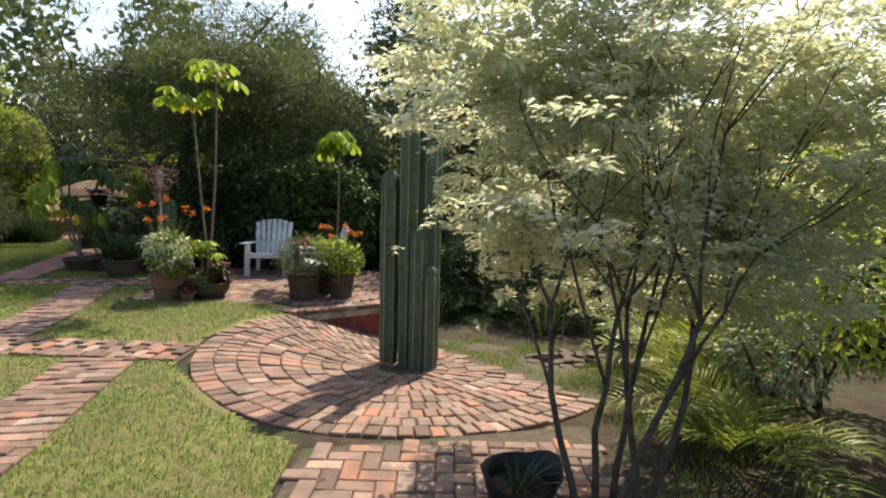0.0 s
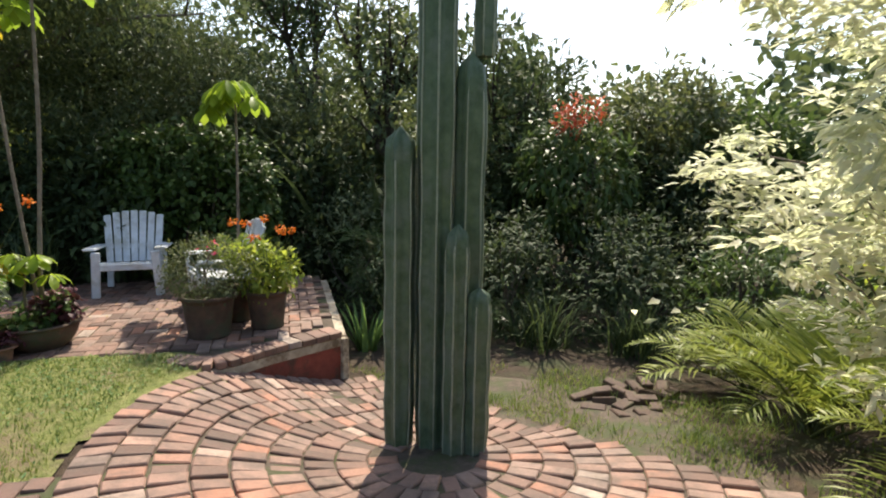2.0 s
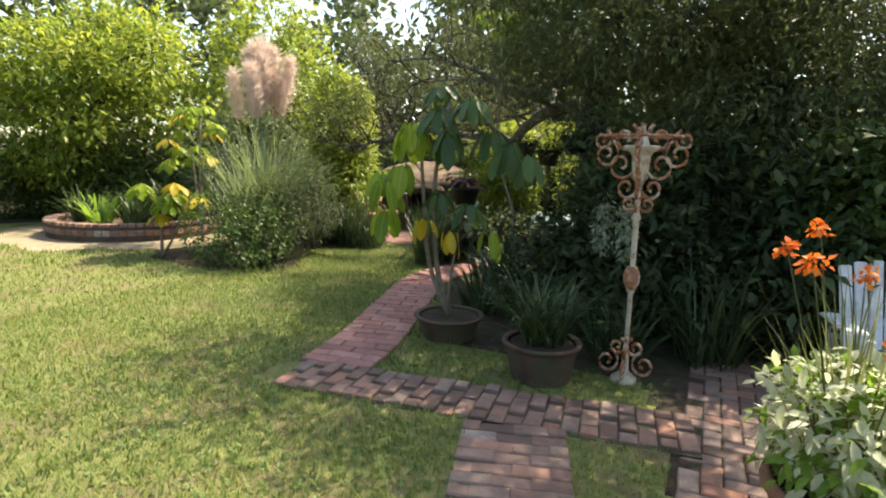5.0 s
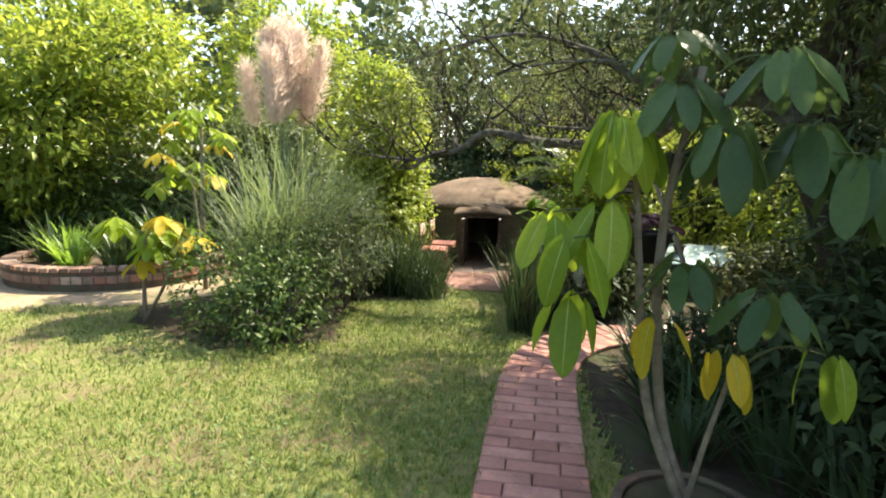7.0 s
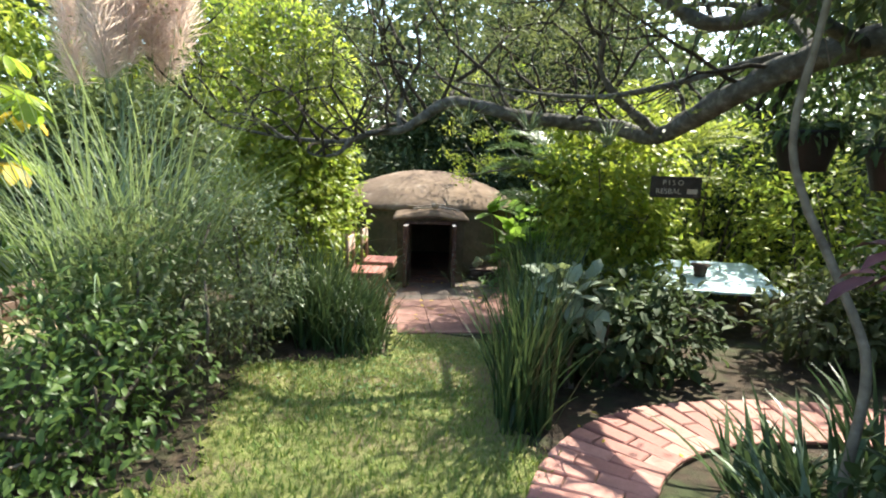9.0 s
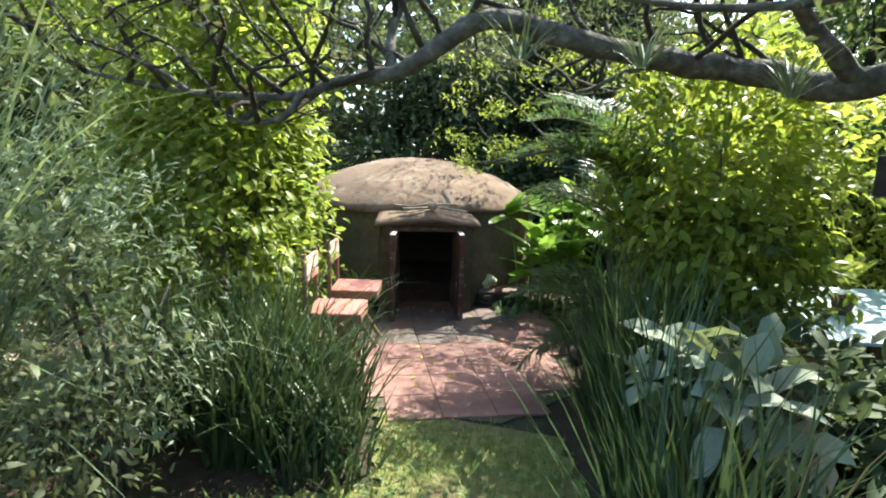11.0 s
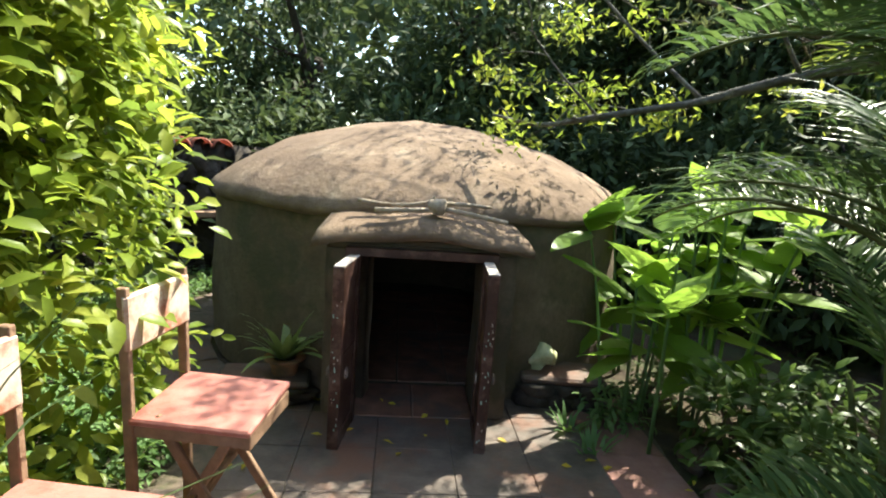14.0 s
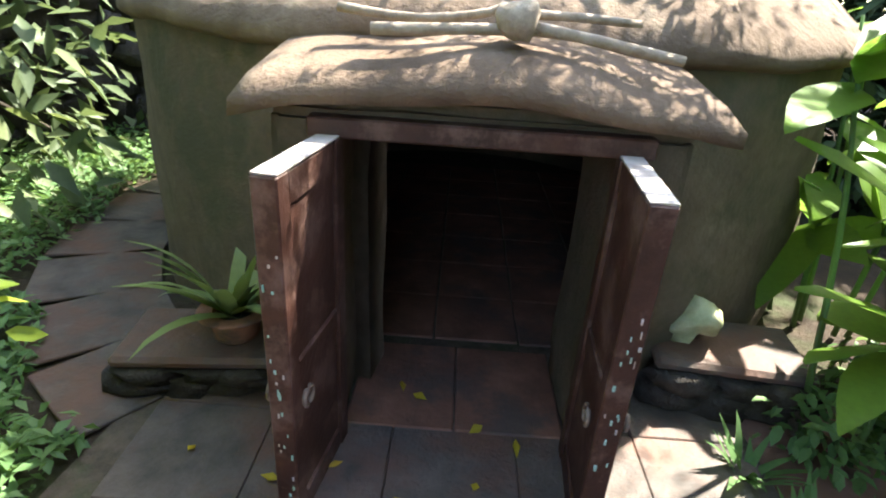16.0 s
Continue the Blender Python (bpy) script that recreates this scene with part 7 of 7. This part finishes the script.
def bedding(name, bm, label, category="pavement"):
    return tagged(part(name, bm, "mortar"), label, category, kind="structure")


# round fan of bricks about the cactus
cx, cy, cr = CIRCLE
disc = bmesh.new()
rim = [disc.verts.new((cx, cy, float(ground_z(cx, cy)) + 0.0))]
prev = None
for i in range(1, 9):
    ring = []
    for j in range(48):
        a = 2 * math.pi * j / 48
        px, py = cx + cr * i / 8 * math.cos(a), cy + cr * i / 8 * math.sin(a)
        ring.append(disc.verts.new((px, py, float(ground_z(px, py)) + (0.0 if i < 8 else -0.03))))
    for j in range(48):
        k = (j + 1) % 48
        disc.faces.new((rim[0], ring[j], ring[k]) if prev is None else (prev[j], ring[j], ring[k], prev[k]))
    prev = ring
fan = bedding("pavement_round", disc, "round fan of worn red bricks about the cactus")
places = []
r = 0.33
while r < cr - 0.05:
    n = int(2 * math.pi * r / 0.104)
    o = RNG.uniform(0, 1)
    for k in range(n):
        a = 2 * math.pi * (k + o) / n
        px, py = cx + r * math.cos(a), cy + r * math.sin(a)
        if on_fan(px, py) and not inside(TERRACE, np.array([px]), np.array([py]))[0]:
            places.append((px, py, a, 1.0 + RNG.normal(0, 0.02)))
    r += 0.184
places.sort(key=lambda p: (p[1] > 5.6, abs(p[0] + 1.2) + abs(p[1] - 3.8)))
lay(fan, places, CHUNKS, 300, lift=-0.012, uneven=1.6)


def herringbone(poly, unit_len, x0, y0, turn=0.0):
    out = []
    xs, ys = [p[0] for p in poly], [p[1] for p in poly]
    reach = max(max(xs) - min(xs), max(ys) - min(ys)) + 1
    n = int(reach / unit_len) + 2
    c, s = math.cos(turn), math.sin(turn)
    for i in range(-n, n):
        for j in range(-n, n):
            m = (i - j) % 4
            if m == 0:
                u, v, a = i + 1.0, j + 0.5, 0.0
            elif m == 3:
                u, v, a = i + 0.5, j + 1.0, math.pi / 2
            else:
                continue
            x, y = x0 + (u * c - v * s) * unit_len, y0 + (u * s + v * c) * unit_len
            out.append((x, y, a + turn, 1.0))
    X, Y = np.array([p[0] for p in out]), np.array([p[1] for p in out])
    ok = inside(poly, X, Y)
    return [p for p, k in zip(out, ok) if k]


front = bedding("pavement_entrance", prism_bm([(-0.78, -1.0), (0.98, -1.0), (0.98, 3.4), (-0.78, 2.98)], -0.04, 0.0), "herringbone brick paving by the tree")
pl = [p for p in herringbone([(-0.74, -0.9), (0.94, -0.9), (0.94, 3.45), (-0.74, 2.95)], 0.102, 0.0, 1.0) if math.hypot(p[0] - cx, p[1] - cy) > cr + 0.04]
pl.sort(key=lambda p: -p[1])
lay(front, pl, BRICKS, 300, lift=-0.004)
pl = [p for p in herringbone([(-4.0, 6.78), (-2.2, 6.78), (-1.75, 6.72), (-1.3, 6.95), (-0.85, 7.15), (-0.85, 9.5), (-4.0, 9.5)], 0.102, -3.0, 7.5)]
pl.sort(key=lambda p: p[1])
flat = [(x, y, a, s) for x, y, a, s in pl]


def lay_flat(parent, places, meshes, z, limit=300, uneven=1.0, name="brick"):
    rest_v, rest_f = [], []
    for k, (x, y, a, s) in enumerate(places):
        m = pose(x, y, z + RNG.normal(0, 0.003) * uneven, RNG.normal(0, 0.6) * uneven, RNG.normal(0, 0.6) * uneven, math.degrees(a) + RNG.normal(0, 1.0) * uneven) @ Matrix.Diagonal((s, 1, 1, 1))
        me = meshes[k % len(meshes)]
        if k < limit:
            ob = new(name, me)
            ob.parent = parent
            ob.matrix_basis = m
        else:
            o = len(rest_v)
            rest_v += [tuple(m @ v.co) for v in me.vertices]
            rest_f += [[o + i for i in p.vertices] for p in me.polygons]
    if rest_v:
        far = bpy.data.meshes.new("more_bricks")
        far.from_pydata(rest_v, [], rest_f)
        far.materials.append(meshes[0].materials[0])
        ob = tagged(new("more_bricks", far), kind="stuff")
        ob.parent = parent


lay_flat(terrace, flat, BRICKS, -0.024)


def strip(line, w, cols, row):
    """Rows of bricks across a path."""
    out = []
    pts = [Vector(p) for p in smooth_line([(*p, 0) for p in line], 6)]
    lens = [0.0]
    for a, b in zip(pts, pts[1:]):
        lens.append(lens[-1] + (b - a).length)
    s, k = row / 2, 0
    while s < lens[-1]:
        i = max(j for j in range(len(lens)) if lens[j] <= s)
        i = min(i, len(pts) - 2)
        d = (pts[i + 1] - pts[i]).normalized()
        p = pts[i] + d * (s - lens[i])
        nrm = Vector((-d.y, d.x, 0))
        a = math.atan2(nrm.y, nrm.x)
        step_w = w / cols
        for c in range(cols + k % 2):
            off = (c - (cols - 1) / 2 - 0.5 * (k % 2)) * step_w
            sc = 1.0
            if k % 2 and c in (0, cols):
                off += step_w * 0.25 * (1 if c == 0 else -1)
                sc = 0.5
            q = p + nrm * off
            out.append((q.x, q.y, a, sc))
        s += row
        k += 1
    return out


for key, (line, w) in PATHS.items():
    pink = key == "far"
    bm = ribbon([p for p in smooth_line([(*p, 0) for p in line], 6)], w / 2, -0.03, 0.006, w)
    base = bedding("pavement_" + key, bm, "narrow path of pinkish bricks" if pink else "narrow path of worn red bricks in the lawn")
    if pink:
        pl = strip(line, w, 2, 0.118)
        pl = [(x, y, a, s * 1.2) for x, y, a, s in pl]
        lay(base, pl, PINKS, 300, lift=0.004, uneven=0.5)
    else:
        lay(base, strip(line, w, 3 if w > 0.53 else 2, 0.103), BRICKS, 300, lift=0.002, uneven=1.5)

# hut yard: large pinkish flags, dark slate at the door
yard = bedding("pavement_yard", prism_bm(HUT_YARD, -0.04, 0.004), "yard of worn pink flagstones before the hut")


def flag(mat, x, y, sx, sy, rz, h):
    return part("flagstone", box_bm(sx, sy, h, 0.003, pose(x, y, 0, 0, 0, rz)), mat, yard)


turn = HUT_TURN
c, s = math.cos(radians(turn)), math.sin(radians(turn))
for i in range(-5, 7):
    for j in range(-9, 4):
        u, v = i * 0.305, -1.42 + j * 0.305
        if v > -1.15 and abs(u) < 0.5:
            continue
        x, y = HX + u * c - v * s, HY + u * s + v * c
        if inside(HUT_YARD, np.array([x]), np.array([y]))[0] and math.hypot(x - HX, y - HY) > 1.25:
            near = math.hypot(u, v + 1.4) < 0.75 or u < -0.45
            flag("slate" if near and v > -2.1 else "flag_pink", x, y, 0.3035, 0.3035, turn, 0.014 + RNG.uniform(0, 0.0025))

for k in range(7):
    a = math.atan2(FY, FX) - radians(38 + k * 13)
    flag("slate", HX + 1.46 * math.cos(a), HY + 1.46 * math.sin(a), 0.42, 0.327, math.degrees(a), 0.012)

# heap of old bricks sunk in the hollow
DARKS = [brick_mesh("dark_brick", 0.18, 0.09, 0.026, "dark_clay", 30 + k) for k in range(3)]
heap = thing("brick_heap", "low heap of old dark bricks sunk in soil", "bricks", 1.45, 5.6, float(ground_z(1.45, 5.6)))
for k in range(26):
    ob = new("brick", DARKS[k % len(DARKS)])
    ob.parent = heap
    a, r = k * 2.4, 0.085 * math.sqrt(k)
    ob.matrix_basis = pose(r * math.cos(a) * 1.25, r * math.sin(a), -0.016 + 0.03 * max(0, 1 - r / 0.4) + RNG.uniform(0, 0.012), RNG.normal(0, 6), RNG.normal(0, 6), RNG.uniform(0, 180))

# brick kerb of the raised bed
for k in range(72):
    a = k * math.pi / 36
    for r, z in ((1.375, 0.272), (1.44, 0.14)):
        ob = new("brick", BRICKS[k % 4])
        ob.parent = bed
        ob.matrix_basis = pose(r * math.cos(a), r * math.sin(a), z, 0, 0, math.degrees(a) + RNG.normal(0, 1.5)) if z > 0.2 else pose(r * math.cos(a), r * math.sin(a), z, 90, 0, math.degrees(a) + 90) @ Matrix.Diagonal((0.6, 1, 1, 1))
